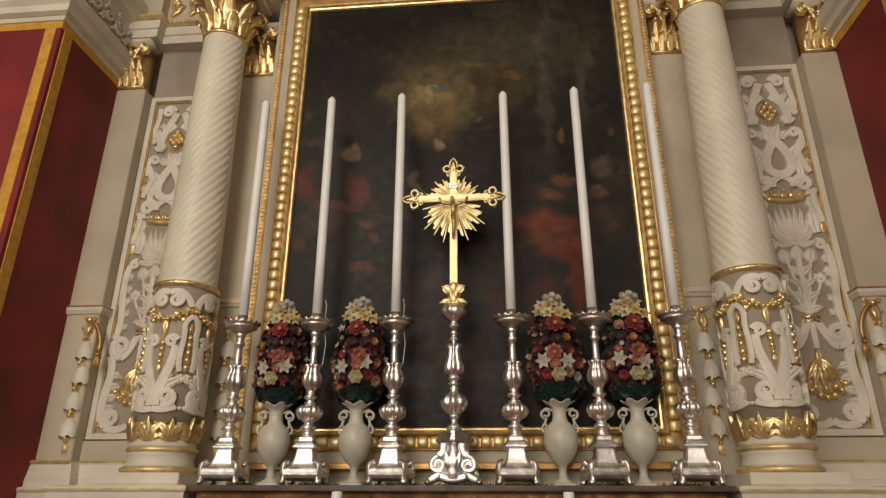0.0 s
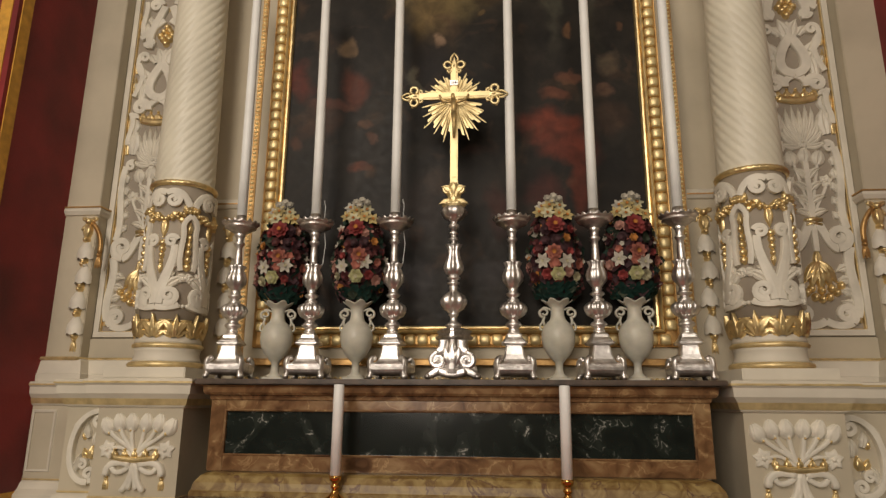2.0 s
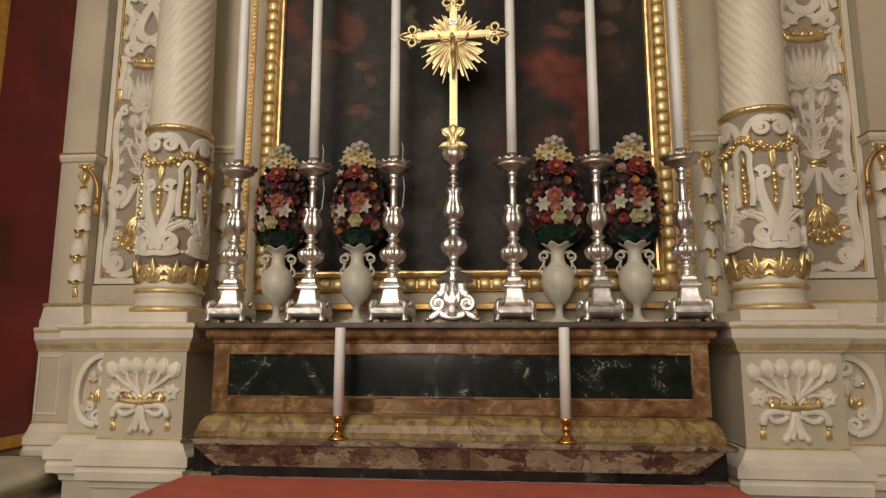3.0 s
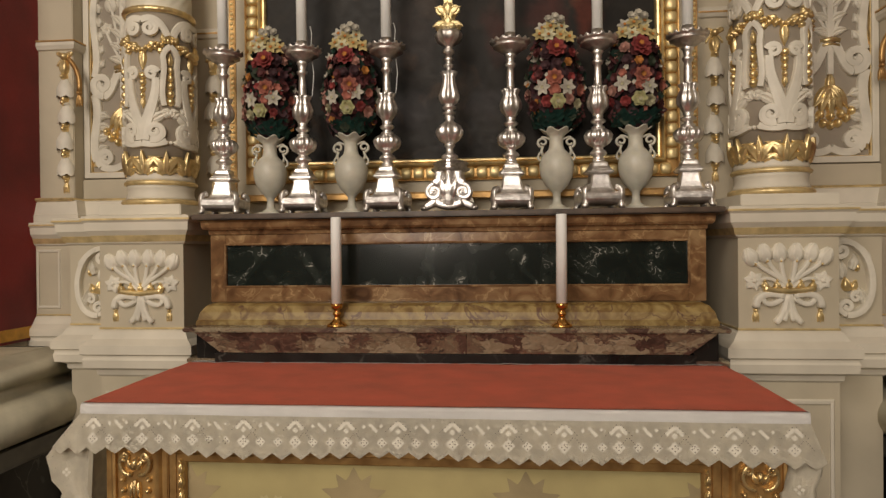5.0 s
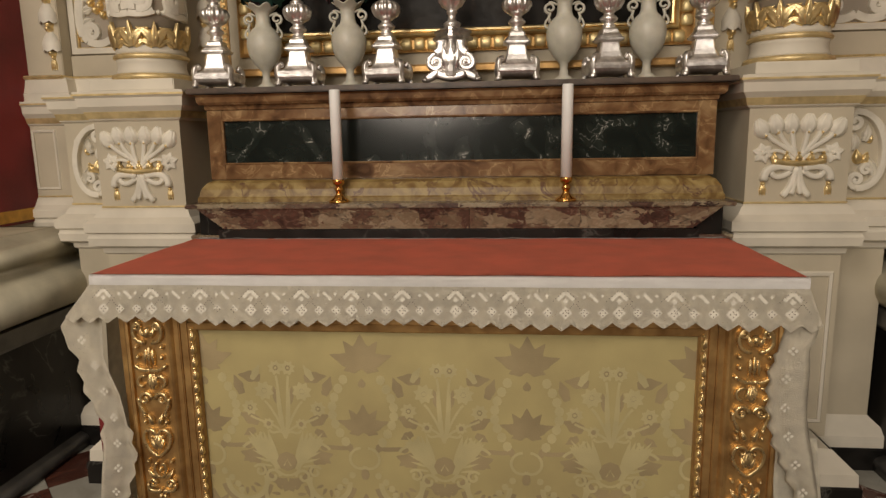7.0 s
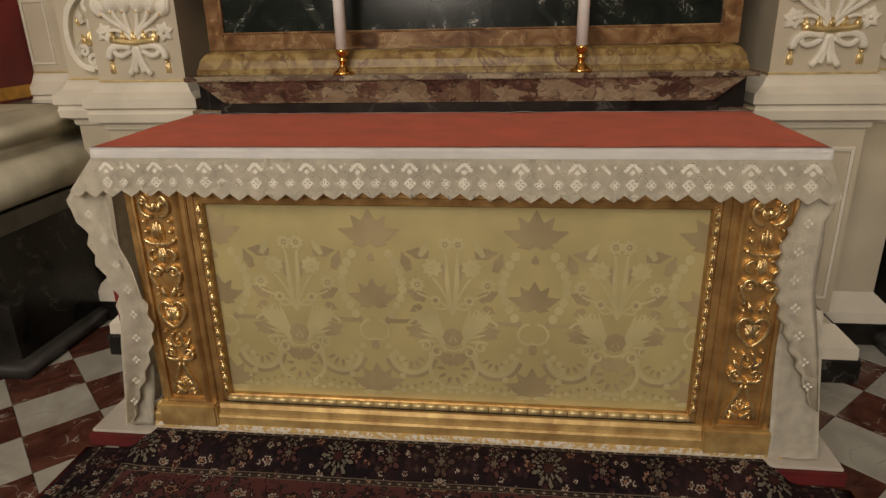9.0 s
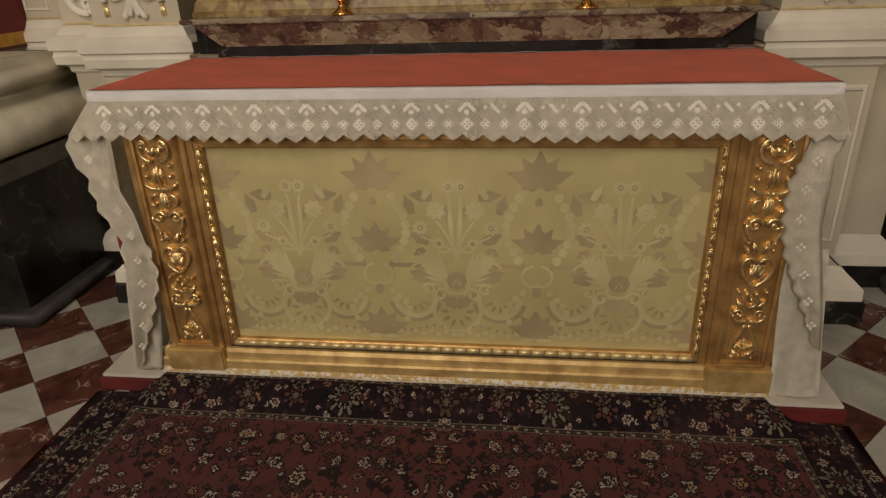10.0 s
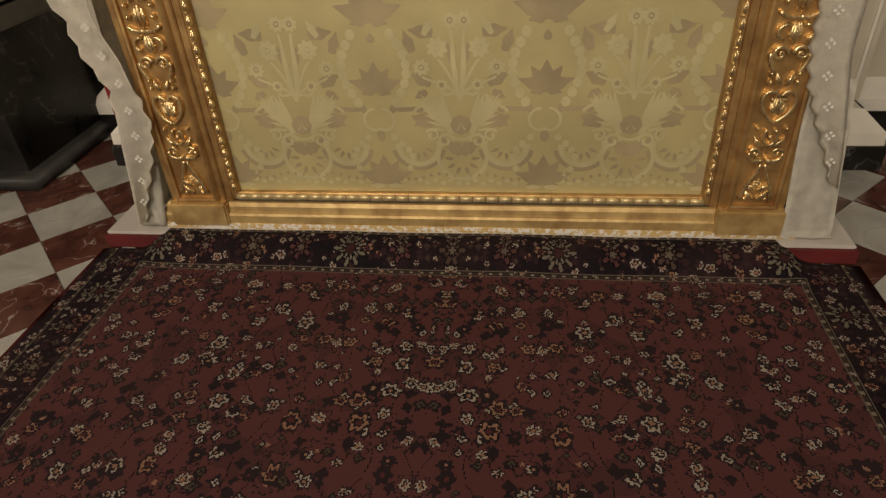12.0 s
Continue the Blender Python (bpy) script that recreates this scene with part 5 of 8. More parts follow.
# ---- vases and bouquets ----
def vase():
    ob = thing("vase", "pale alabaster two-handled vase with a wavy rim", "vase", group="four alabaster vases")
    part("foot", square_lathe([(0.052, 0), (0.052, 0.012), (0.048, 0.014)]), ALABASTER, ob)
    wav = lambda a, k: 1 + (0.12 * math.cos(6 * a) if k >= 17 else 0)
    body = lathe([(0.040, 0.014), (0.036, 0.022), (0.02, 0.034), (0.016, 0.06), (0.018, 0.085), (0.026, 0.095), (0.03, 0.10), (0.052, 0.125), (0.068, 0.16), (0.075, 0.195), (0.075, 0.225), (0.066, 0.255), (0.048, 0.278), (0.036, 0.29), (0.031, 0.31), (0.03, 0.34), (0.034, 0.352), (0.047, 0.366), (0.062, 0.376), (0.066, 0.381), (0.060, 0.381), (0.03, 0.36), (0.024, 0.33)], 48, ripple=wav)
    for v in body.verts:
        r = math.hypot(v.co.x, v.co.y)
        if v.co.z > 0.362 and r > 0.04:
            v.co.z += 0.008 * math.cos(6 * math.atan2(v.co.y, v.co.x))
    part("body", body, ALABASTER, ob, smooth=True)
    for s in (-1, 1):
        bm = bmesh.new()
        pts = [(0.060, 0.262), (0.066, 0.285), (0.060, 0.305)] + spiral(0.060, 0.325, 0.024, 0.008, -70, 1.15, 16)
        tube(bm, [(s * u, 0, v) for u, v in pts], 0.0065, 8, 0.005)
        tube(bm, [(s * u, 0, v) for u, v in bez((0.03, 0.338), (0.05, 0.352), (0.06, 0.352), (0.066, 0.347), 6)], 0.005, 8)
        tube(bm, [(s * u, 0, v) for u, v in bez((0.070, 0.24), (0.088, 0.245), (0.082, 0.27), (0.064, 0.285), 8)], 0.006, 8, 0.004)
        part("handle", bm, ALABASTER, ob, smooth=True)
    squat(ob, 0.938)
    return ob


VASES = ((-0.842, 1.0, 6), (-0.458, 0.99, -3), (0.466, 0.99, 4), (0.808, 0.99, -6))
v0 = vase()
v0.matrix_basis = pose(VASES[0][0], VASES[0][1], SHELF, 0, 0, VASES[0][2])
for x, y, a in VASES[1:]:
    copy_thing(v0, pose(x, y, SHELF, 0, 0, a))


def silk(name, c):
    return material(name, c, 0.75, scale=40, vary=0.22, bump=0.3, bump_scale=120)


SILK = {"red": silk("red_silk", (0.22, 0.032, 0.030)), "coral": silk("coral_silk", (0.34, 0.115, 0.08)), "pink": silk("pink_silk", (0.4, 0.21, 0.165)), "white": silk("white_silk", (0.44, 0.41, 0.34)),
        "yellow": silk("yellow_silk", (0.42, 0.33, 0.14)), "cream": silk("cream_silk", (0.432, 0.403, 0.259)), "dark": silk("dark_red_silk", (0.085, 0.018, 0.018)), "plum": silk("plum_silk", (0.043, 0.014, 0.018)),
        "green": silk("green_leaf", (0.007, 0.032, 0.020)), "olive": silk("olive_leaf", (0.025, 0.036, 0.018)), "orange": silk("orange_silk", (0.396, 0.158, 0.029)), "lime": silk("pale_green_silk", (0.40, 0.39, 0.19)), "teal": silk("teal_leaf", (0.006, 0.045, 0.034))}


def petal(bm, o, d, side, up, length, width, cup):
    """A thin curved petal from o along d."""
    rows = []
    for i in range(5):
        t = i / 4
        wd = width * math.sin(math.pi * (0.15 + 0.8 * t)) 
        c = o + d * (length * t) + up * (cup * length * t * t)
        rows.append([bm.verts.new(c - side * wd + up * wd * 0.25), bm.verts.new(c), bm.verts.new(c + side * wd + up * wd * 0.25)])
    grid_faces(bm, rows)


def flower(bm, o, face, r, petals, cup=0.3, layers=1, pointed=False):
    ref = Vector((0, 0, 1)) if abs(face.z) < 0.9 else Vector((1, 0, 0))
    s = face.cross(ref).normalized()
    t = s.cross(face).normalized()
    for q in range(layers):
        k = 1 - 0.28 * q
        for i in range(petals):
            a = 2 * math.pi * (i + 0.5 * q) / petals + 0.7 * q
            d = s * math.cos(a) + t * math.sin(a)
            petal(bm, o + face * (0.004 * q), d, face.cross(d), face, r * k, r * k * (0.30 if pointed else 0.55 if petals < 8 else 0.42), cup + 0.35 * q)


def bouquet(at, seed, height=0.50, lean=0.0):
    ob = thing("bouquet", "artificial silk flower bouquet, red and pink with white lilies", "bouquet", group="four silk bouquets")
    rnd = random.Random(seed)
    ob.location = at
    widths = lambda h: 0.083 + 0.022 * math.sin(min(1, h / 0.28) * math.pi) - max(0, h - 0.30) * 0.42
    meshes = {}

    def spot(x, z, out):
        w = max(0.05, widths(z))
        x = max(-w, min(w, x))
        y = -math.sqrt(max(0.0, 1 - (x / w) ** 2)) * w * 0.75 * out
        o = Vector((x + lean * z, y, z))
        f = Vector((x * 1.1, y - 0.05, (z - 0.22) * 0.25)).normalized()
        return o, f

    def add(col, o, f, r, petals, cup=0.3, layers=1, pointed=False):
        flower(meshes.setdefault(col, bmesh.new()), o, f, r, petals, cup, layers, pointed)

    def bloom(name, col, o, f, r, petals, cup=0.3, layers=1, pointed=False, heart=None):
        bm = bmesh.new()
        flower(bm, o, f, r, petals, cup, layers, pointed)
        head = part(name, bm, SILK[col], ob, smooth=True)
        if heart:
            bm = bmesh.new()
            flower(bm, o + f * heart[2], f, heart[1], 5, 0.55)
            part("heart", bm, SILK[heart[0]], head, smooth=True)

    # dark leafy body
    for k in range(260):
        z = rnd.uniform(0.0, 0.40)
        o, f = spot(rnd.uniform(-0.16, 0.16), z, rnd.uniform(0.3, 0.86))
        f = (f + Vector((rnd.uniform(-1, 1), rnd.uniform(-0.6, 0.4), rnd.uniform(-0.6, 0.8))) * 0.7).normalized()
        add(rnd.choice(("olive", "green", "dark", "plum", "plum")), o, f, rnd.uniform(0.018, 0.032), 4, 0.2)
    for k in range(46):
        o, f = spot(rnd.uniform(-0.15, 0.15), rnd.uniform(-0.01, 0.04), rnd.uniform(0.5, 1.0))
        add("teal", o, (f + Vector((0, 0, -0.5))).normalized(), 0.034, 3, 0.1, 1, True)
    # roses in rows
    for z, n, cols, r, pet, lay in ((0.085, 5, ("red", "pink", "cream", "dark", "red"), 0.031, 7, 3), (0.145, 5, ("pink", "white", "coral", "white", "coral"), 0.033, 7, 2), (0.20, 6, ("dark", "red", "dark", "coral", "dark", "red"), 0.026, 6, 2),
                                    (0.25, 5, ("plum", "orange", "olive", "dark", "plum"), 0.028, 6, 2), (0.305, 5, ("pink", "dark", "red", "dark", "plum"), 0.034, 7, 3)):
        for i in range(n):
            w = widths(z)
            x = -w * 0.92 + 1.84 * w * i / (n - 1) + rnd.uniform(-0.012, 0.012)
            o, f = spot(x, z + rnd.uniform(-0.014, 0.014), 1.0)
            col = cols[(i + seed) % n] if z != 0.145 else cols[i % n]
            if col == "white":
                bloom("lily", col, o + f * 0.012, f, r * 1.15, 6, 0.12, 1, True, ("cream", 0.008, 0.004))
            else:
                bloom("rose", col, o + f * 0.006, f, r * rnd.uniform(0.64, 0.90), pet, 0.22, lay)
    # one large bloom above another down the middle
    for x, z, col, r, pet, lay in ((0.0, 0.315, "red", 0.044, 8, 3), (0.005, 0.185, "coral", 0.038, 8, 3), (0.0, 0.088, "lime", 0.034, 6, 2)):
        o, f = spot(x + rnd.uniform(-0.012, 0.012), z, 1.06)
        bloom("large_bloom", col, o + f * 0.012, f, r, pet, 0.16, lay, heart=("orange" if col != "lime" else "cream", 0.011, 0.014))
    # small fillers
    for k in range(46):
        o, f = spot(rnd.uniform(-0.14, 0.14), rnd.uniform(0.04, 0.36), 0.98)
        add(rnd.choice(("red", "coral", "pink", "white", "orange", "dark")), o, f, rnd.uniform(0.007, 0.013), 5, 0.3)
    # loose sprigs that break the outline
    for k in range(64):
        z = rnd.uniform(0.02, 0.38)
        o, f = spot(rnd.choice((-1, 1)) * rnd.uniform(0.05, 0.16), z, rnd.uniform(0.2, 0.9))
        o = o + Vector((o.x * rnd.uniform(0.05, 0.28), 0, rnd.uniform(-0.01, 0.02)))
        f = (f + Vector((rnd.uniform(-0.8, 0.8), -0.5, rnd.uniform(-0.4, 0.9)))).normalized()
        add(rnd.choice(("olive", "plum", "dark", "dark", "green", "pink", "white", "orange")), o, f, rnd.uniform(0.010, 0.022), rnd.choice((4, 5)), 0.3, 1, rnd.random() < 0.5)
    # yellow and white lilies on top
    for x, z, col in ((-0.058, 0.385, "yellow"), (-0.022, 0.372, "cream"), (0.028, 0.375, "yellow"), (0.066, 0.372, "yellow"), (-0.012, 0.418, "yellow"), (0.035, 0.422, "cream"), (-0.045, 0.425, "white")):
        o = Vector((x + lean * z, -0.085 + 0.5 * abs(x) + (z - 0.34) * 0.5, z + rnd.uniform(-0.008, 0.008)))
        f = Vector((x * 4, -1, 0.35)).normalized()
        bloom("lily", col, o, f, 0.034, 6, 0.15, 1, True, ("orange", 0.008, 0.006))
    for x, z in ((-0.02, 0.455), (0.01, 0.465), (0.035, 0.452), (0.0, 0.44)):
        o = Vector((x + lean * z, -0.03, z))
        bloom("bud", "white", o, Vector((0, -1, 0.3)).normalized(), 0.018, 7, 0.4, 2)
    names = {"red": "red_filler", "coral": "coral_filler", "pink": "pink_filler", "white": "white_filler", "yellow": "yellow_filler", "cream": "cream_filler", "dark": "dark_filler", "plum": "plum_filler", "green": "greenery", "teal": "leaf_fringe", "olive": "foliage", "orange": "orange_filler"}
    for col, bm in meshes.items():
        part(names[col], bm, SILK[col], ob, smooth=True, kind="stuff")
    # added dark body inside; its colour makes the gaps between flowers dark
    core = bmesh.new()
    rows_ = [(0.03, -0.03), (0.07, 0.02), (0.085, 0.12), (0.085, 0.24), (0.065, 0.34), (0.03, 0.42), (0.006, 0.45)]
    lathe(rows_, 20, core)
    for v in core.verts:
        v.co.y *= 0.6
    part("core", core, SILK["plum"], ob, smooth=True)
    return ob


for k, (x, y, a) in enumerate(VASES):
    bouquet((x, y, SHELF + 0.384), 11 + k, lean=(0.0, 0.0, -0.03, 0.0)[k])

# thin wires beside two candlesticks
for x in (-0.66, -0.278):
    bm = bmesh.new()
    tube(bm, [(x + 0.028, 0.95, 2.47), (x + 0.036, 0.95, 2.44), (x + 0.03, 0.955, 2.36), (x + 0.044, 0.95, 2.25), (x + 0.036, 0.95, 2.16), (x + 0.012, 0.94, 2.11)], 0.0016, 5)
    part("wire", bm, WAX, None, "thin white wire beside the candlestick", category="wire")


# ---- picture and frame ----
def painting_material():
    """A dark old altarpiece: brown ground, a golden glow above, dim red and ochre drapery, all soft and cracked."""
    m = bpy.data.materials.new("old_oil_painting")
    m.use_nodes = True
    n, l = m.node_tree.nodes, m.node_tree.links
    b = n["Principled BSDF"]
    b.inputs["Specular IOR Level"].default_value = 0.16
    tc = n.new("ShaderNodeTexCoord")
    nz = n.new("ShaderNodeTexNoise")
    nz.inputs["Scale"].default_value, nz.inputs["Detail"].default_value = 4.5, 8
    l.new(tc.outputs["Object"], nz.inputs["Vector"])
    warp = n.new("ShaderNodeVectorMath")
    warp.operation = "MULTIPLY_ADD"
    warp.inputs[1].default_value = (0.28, 0.0, 0.28)
    l.new(nz.outputs["Color"], warp.inputs[0])
    l.new(tc.outputs["Object"], warp.inputs[2])
    base = n.new("ShaderNodeValToRGB")
    base.color_ramp.elements[0].color, base.color_ramp.elements[0].position = (0.0095, 0.0082, 0.0066, 1), 0.35
    base.color_ramp.elements[1].color, base.color_ramp.elements[1].position = (0.021, 0.0170, 0.0125, 1), 0.7
    l.new(nz.outputs["Fac"], base.inputs["Fac"])
    col = base.outputs["Color"]
    # x, z, half width, half height, colour: dim light from above, a dark curtain, drapery and heads as plain shapes
    for x, z, rx, rz, c in (
        (0.36, 4.06, 0.62, 0.42, (0.050, 0.048, 0.031)), (-0.04, 3.86, 0.46, 0.30, (0.085, 0.066, 0.030)), (-0.12, 3.72, 0.24, 0.24, (0.16, 0.118, 0.046)), (-0.14, 3.56, 0.15, 0.24, (0.15, 0.100, 0.038)), (-0.17, 3.76, 0.13, 0.09, (0.26, 0.20, 0.085)),
        (0.50, 3.90, 0.05, 0.60, (0.066, 0.064, 0.044)), (0.72, 3.80, 0.045, 0.50, (0.058, 0.054, 0.038)), (-0.62, 4.25, 0.42, 0.22, (0.009, 0.008, 0.0065)), (-0.74, 3.95, 0.26, 0.26, (0.009, 0.008, 0.0065)), (0.22, 3.80, 0.20, 0.20, (0.050, 0.030, 0.013)), (0.12, 4.00, 0.08, 0.035, (0.105, 0.070, 0.028)), (0.32, 3.87, 0.06, 0.03, (0.11, 0.068, 0.028)), (0.06, 3.78, 0.03, 0.05, (0.14, 0.09, 0.04)), (0.14, 3.60, 0.035, 0.03, (0.11, 0.07, 0.028)), (-0.36, 3.80, 0.13, 0.06, (0.085, 0.058, 0.026)),
        (-0.13, 3.34, 0.13, 0.22, (0.008, 0.006, 0.006)), (-0.12, 3.43, 0.048, 0.062, (0.25, 0.165, 0.105)), (-0.21, 3.20, 0.030, 0.080, (0.13, 0.12, 0.085)),
        (-0.60, 3.42, 0.048, 0.065, (0.17, 0.11, 0.060)), (-0.66, 3.47, 0.06, 0.05, (0.012, 0.008, 0.006)), (-0.84, 3.20, 0.10, 0.14, (0.105, 0.021, 0.012)), (-0.56, 3.16, 0.10, 0.12, (0.11, 0.031, 0.018)), (-0.68, 3.06, 0.13, 0.045, (0.11, 0.042, 0.026)), (-0.74, 2.96, 0.12, 0.10, (0.055, 0.027, 0.015)), (-0.46, 2.97, 0.05, 0.05, (0.12, 0.06, 0.036)), (-0.44, 2.87, 0.035, 0.04, (0.10, 0.046, 0.028)), (-0.84, 2.86, 0.05, 0.05, (0.075, 0.034, 0.02)),
        (0.58, 3.45, 0.04, 0.05, (0.15, 0.075, 0.035)), (0.77, 3.27, 0.085, 0.075, (0.095, 0.072, 0.046)), (0.86, 3.46, 0.03, 0.04, (0.10, 0.05, 0.025)), (0.57, 3.19, 0.085, 0.035, (0.12, 0.05, 0.028)), (0.53, 3.08, 0.09, 0.045, (0.13, 0.046, 0.025)), (0.78, 3.10, 0.05, 0.05, (0.12, 0.065, 0.042)), (0.80, 2.92, 0.10, 0.12, (0.045, 0.026, 0.016)),
        (0.48, 2.92, 0.20, 0.09, (0.16, 0.034, 0.017)), (0.56, 2.79, 0.18, 0.09, (0.13, 0.027, 0.014)), (0.62, 2.62, 0.07, 0.22, (0.10, 0.022, 0.012)), (0.44, 2.55, 0.10, 0.12, (0.055, 0.014, 0.010)), (0.24, 2.48, 0.10, 0.16, (0.048, 0.016, 0.011)), (0.10, 2.78, 0.13, 0.05, (0.035, 0.020, 0.014)),
        # the last two: grey sheen on the varnish, put into the colour
        (-0.50, 2.69, 0.055, 0.040, (0.13, 0.045, 0.027)), (-0.10, 2.60, 0.05, 0.07, (0.045, 0.032, 0.024)), (-0.20, 2.46, 0.12, 0.20, (0.026, 0.019, 0.016)), (0.14, 2.12, 0.10, 0.10, (0.030, 0.026, 0.026)), (-0.22, 2.10, 0.12, 0.14, (0.028, 0.025, 0.026)),
    ):
        sub = n.new("ShaderNodeVectorMath")
        sub.operation = "SUBTRACT"
        sub.inputs[1].default_value = (x + 0.14, 0, z + 0.14)
        l.new(warp.outputs[0], sub.inputs[0])
        sc_ = n.new("ShaderNodeVectorMath")
        sc_.operation = "MULTIPLY"
        sc_.inputs[1].default_value = (1 / rx, 0, 1 / rz)
        l.new(sub.outputs[0], sc_.inputs[0])
        ln = n.new("ShaderNodeVectorMath")
        ln.operation = "LENGTH"
        l.new(sc_.outputs[0], ln.inputs[0])
        mr = n.new("ShaderNodeMapRange")
        mr.interpolation_type = "SMOOTHSTEP"
        mr.inputs["From Min"].default_value, mr.inputs["From Max"].default_value = (0.1, 1.25) if rz > 0.2 and z > 3.4 else (0.45, 1.15)
        mr.inputs["To Min"].default_value, mr.inputs["To Max"].default_value = 0.75, 0.0
        l.new(ln.outputs["Value"], mr.inputs["Value"])
        mx = n.new("ShaderNodeMix")
        mx.data_type = "RGBA"
        l.new(mr.outputs["Result"], mx.inputs["Factor"])
        l.new(col, mx.inputs["A"])
        mx.inputs["B"].default_value = (*c, 1)
        col = mx.outputs["Result"]
    # scattered dim highlights of faces, hands and folds, lost in the varnish
    spots = n.new("ShaderNodeTexNoise")
    spots.inputs["Scale"].default_value, spots.inputs["Detail"].default_value, spots.inputs["Distortion"].default_value = 5.5, 7, 0.8
    l.new(tc.outputs["Object"], spots.inputs["Vector"])
    lift = n.new("ShaderNodeMapRange")
    lift.inputs["From Min"].default_value, lift.inputs["From Max"].default_value = 0.58, 0.76
    lift.inputs["To Max"].default_value = 0.55
    l.new(spots.outputs["Fac"], lift.inputs["Value"])
    mx = n.new("ShaderNodeMix")
    mx.data_type = "RGBA"
    l.new(lift.outputs["Result"], mx.inputs["Factor"])
    l.new(col, mx.inputs["A"])
    mx.inputs["B"].default_value = (0.085, 0.048, 0.026, 1)
    col = mx.outputs["Result"]
    # brushwork: folds and strokes that darken and lighten the paint
    brush = n.new("ShaderNodeTexNoise")
    brush.inputs["Scale"].default_value, brush.inputs["Detail"].default_value, brush.inputs["Distortion"].default_value = 13.0, 6, 0.5
    l.new(tc.outputs["Object"], brush.inputs["Vector"])
    stroke = n.new("ShaderNodeMapRange")
    stroke.inputs["From Min"].default_value, stroke.inputs["From Max"].default_value = 0.32, 0.68
    stroke.inputs["To Min"].default_value, stroke.inputs["To Max"].default_value = 0.66, 1.28
    l.new(brush.outputs["Fac"], stroke.inputs["Value"])
    tone = n.new("ShaderNodeVectorMath")
    tone.operation = "SCALE"
    l.new(col, tone.inputs[0])
    l.new(stroke.outputs["Result"], tone.inputs["Scale"])
    col = tone.outputs[0]
    l.new(col, b.inputs["Base Color"])
    fine = n.new("ShaderNodeTexNoise")
    fine.inputs["Scale"].default_value, fine.inputs["Detail"].default_value = 26, 5
    l.new(tc.outputs["Object"], fine.inputs["Vector"])
    bp = n.new("ShaderNodeBump")
    bp.inputs["Strength"].default_value, bp.inputs["Distance"].default_value = 0.25, 0.004
    l.new(fine.outputs["Fac"], bp.inputs["Height"])
    l.new(bp.outputs["Normal"], b.inputs["Normal"])
    rr = n.new("ShaderNodeMapRange")
    rr.inputs["To Min"].default_value, rr.inputs["To Max"].default_value = 0.3, 0.6
    l.new(fine.outputs["Fac"], rr.inputs["Value"])
    l.new(rr.outputs["Result"], b.inputs["Roughness"])
    return m


PX, PZ0, PZ1 = 0.918, 1.885, 4.42
pt = thing("altar_painting", "large dark old oil painting in a gilt frame", "painting")
part("canvas", box(-PX - 0.01, PX + 0.01, 1.152, 1.17, PZ0 - 0.01, PZ1 + 0.01), painting_material(), pt)
for z_ in (PZ0 + 0.05, PZ1 - 0.05):
    part("stretcher", box(-PX, PX, 1.17, 1.19, z_ - 0.04, z_ + 0.04), OLD_GOLD, pt)
bm = bmesh.new()
D_ = plane_map(-0.11, 1.1505, 3.80)
leaf(bm, lambda u, v, d: D_(u, v, d * 0.05), -0.03, -0.012, 8, 0.085, 0.016, 0.01)
leaf(bm, lambda u, v, d: D_(u, v, d * 0.05 + 0.0003), 0.0, 0.0, 38, 0.095, 0.014, 0.01, 0, -20)
leaf(bm, lambda u, v, d: D_(u, v, d * 0.05 + 0.0003), -0.005, 0.0, 150, 0.05, 0.012, 0.01, 0, 20)
part("painted_bird", bm, GREY_STONE, pt, "small grey painted bird in the light")
pf = thing("picture_frame", "broad gilt picture frame with gadroons and beading", "picture frame")
part("inner_rim", rect_frame(-PX, PX, PZ0, PZ1, [(0, -0.01), (0, 0.012), (0.006, 0.022), (0.014, 0.024), (0.018, 0.016), (0.022, 0.034), (0.030, 0.040), (0.036, 0.034), (0.038, -0.02)], 1.15), GOLD, pf, "burnished gold rim")
# hollow in a darker gold: shade between the gadroons put into its colour
part("hollow", rect_frame(-PX - 0.038, PX + 0.038, PZ0 - 0.038, PZ1 + 0.038, [(0, -0.02), (0, 0.018), (0.012, 0.010), (0.05, 0.010), (0.062, 0.020), (0.066, 0.022), (0.068, -0.04)], 1.15), OLD_GOLD, pf)
part("flat", rect_frame(-PX - 0.106, PX + 0.106, PZ0 - 0.106, PZ1 + 0.106, [(0, -0.04), (0, 0.004), (0.05, 0.002), (0.05, -0.05)], 1.15), TAUPE, pf)
part("outer_rim", rect_frame(-PX - 0.156, PX + 0.156, PZ0 - 0.156, PZ1 + 0.156, [(0, -0.05), (0, 0.008), (0.008, 0.012), (0.03, 0.012), (0.034, 0.004), (0.034, -0.05)], 1.15), OLD_GOLD, pf)
bm = bmesh.new()
lathe([(0.006, -0.0245), (0.022, -0.023), (0.027, -0.015), (0.0285, 0.0), (0.027, 0.015), (0.022, 0.023), (0.006, 0.0245)], 12, bm)
for v in bm.verts:
    v.co.y *= 0.75
gad = part("gadroon", bm, GILT, pf, smooth=True)
cxg = PX + 0.069
spots = []
n_side, n_bot = 46, 33
for s in (-1, 1):
    for k in range(n_side):
        spots.append((s * cxg, PZ0 - 0.03 + (PZ1 - PZ0 + 0.06) * (k + 0.5) / n_side, 0))
for k in range(n_bot):
    spots.append((-cxg + 2 * cxg * (k + 0.5) / n_bot, PZ0 - 0.069, 90))
gad.matrix_basis = pose(spots[0][0], 1.134, spots[0][1])
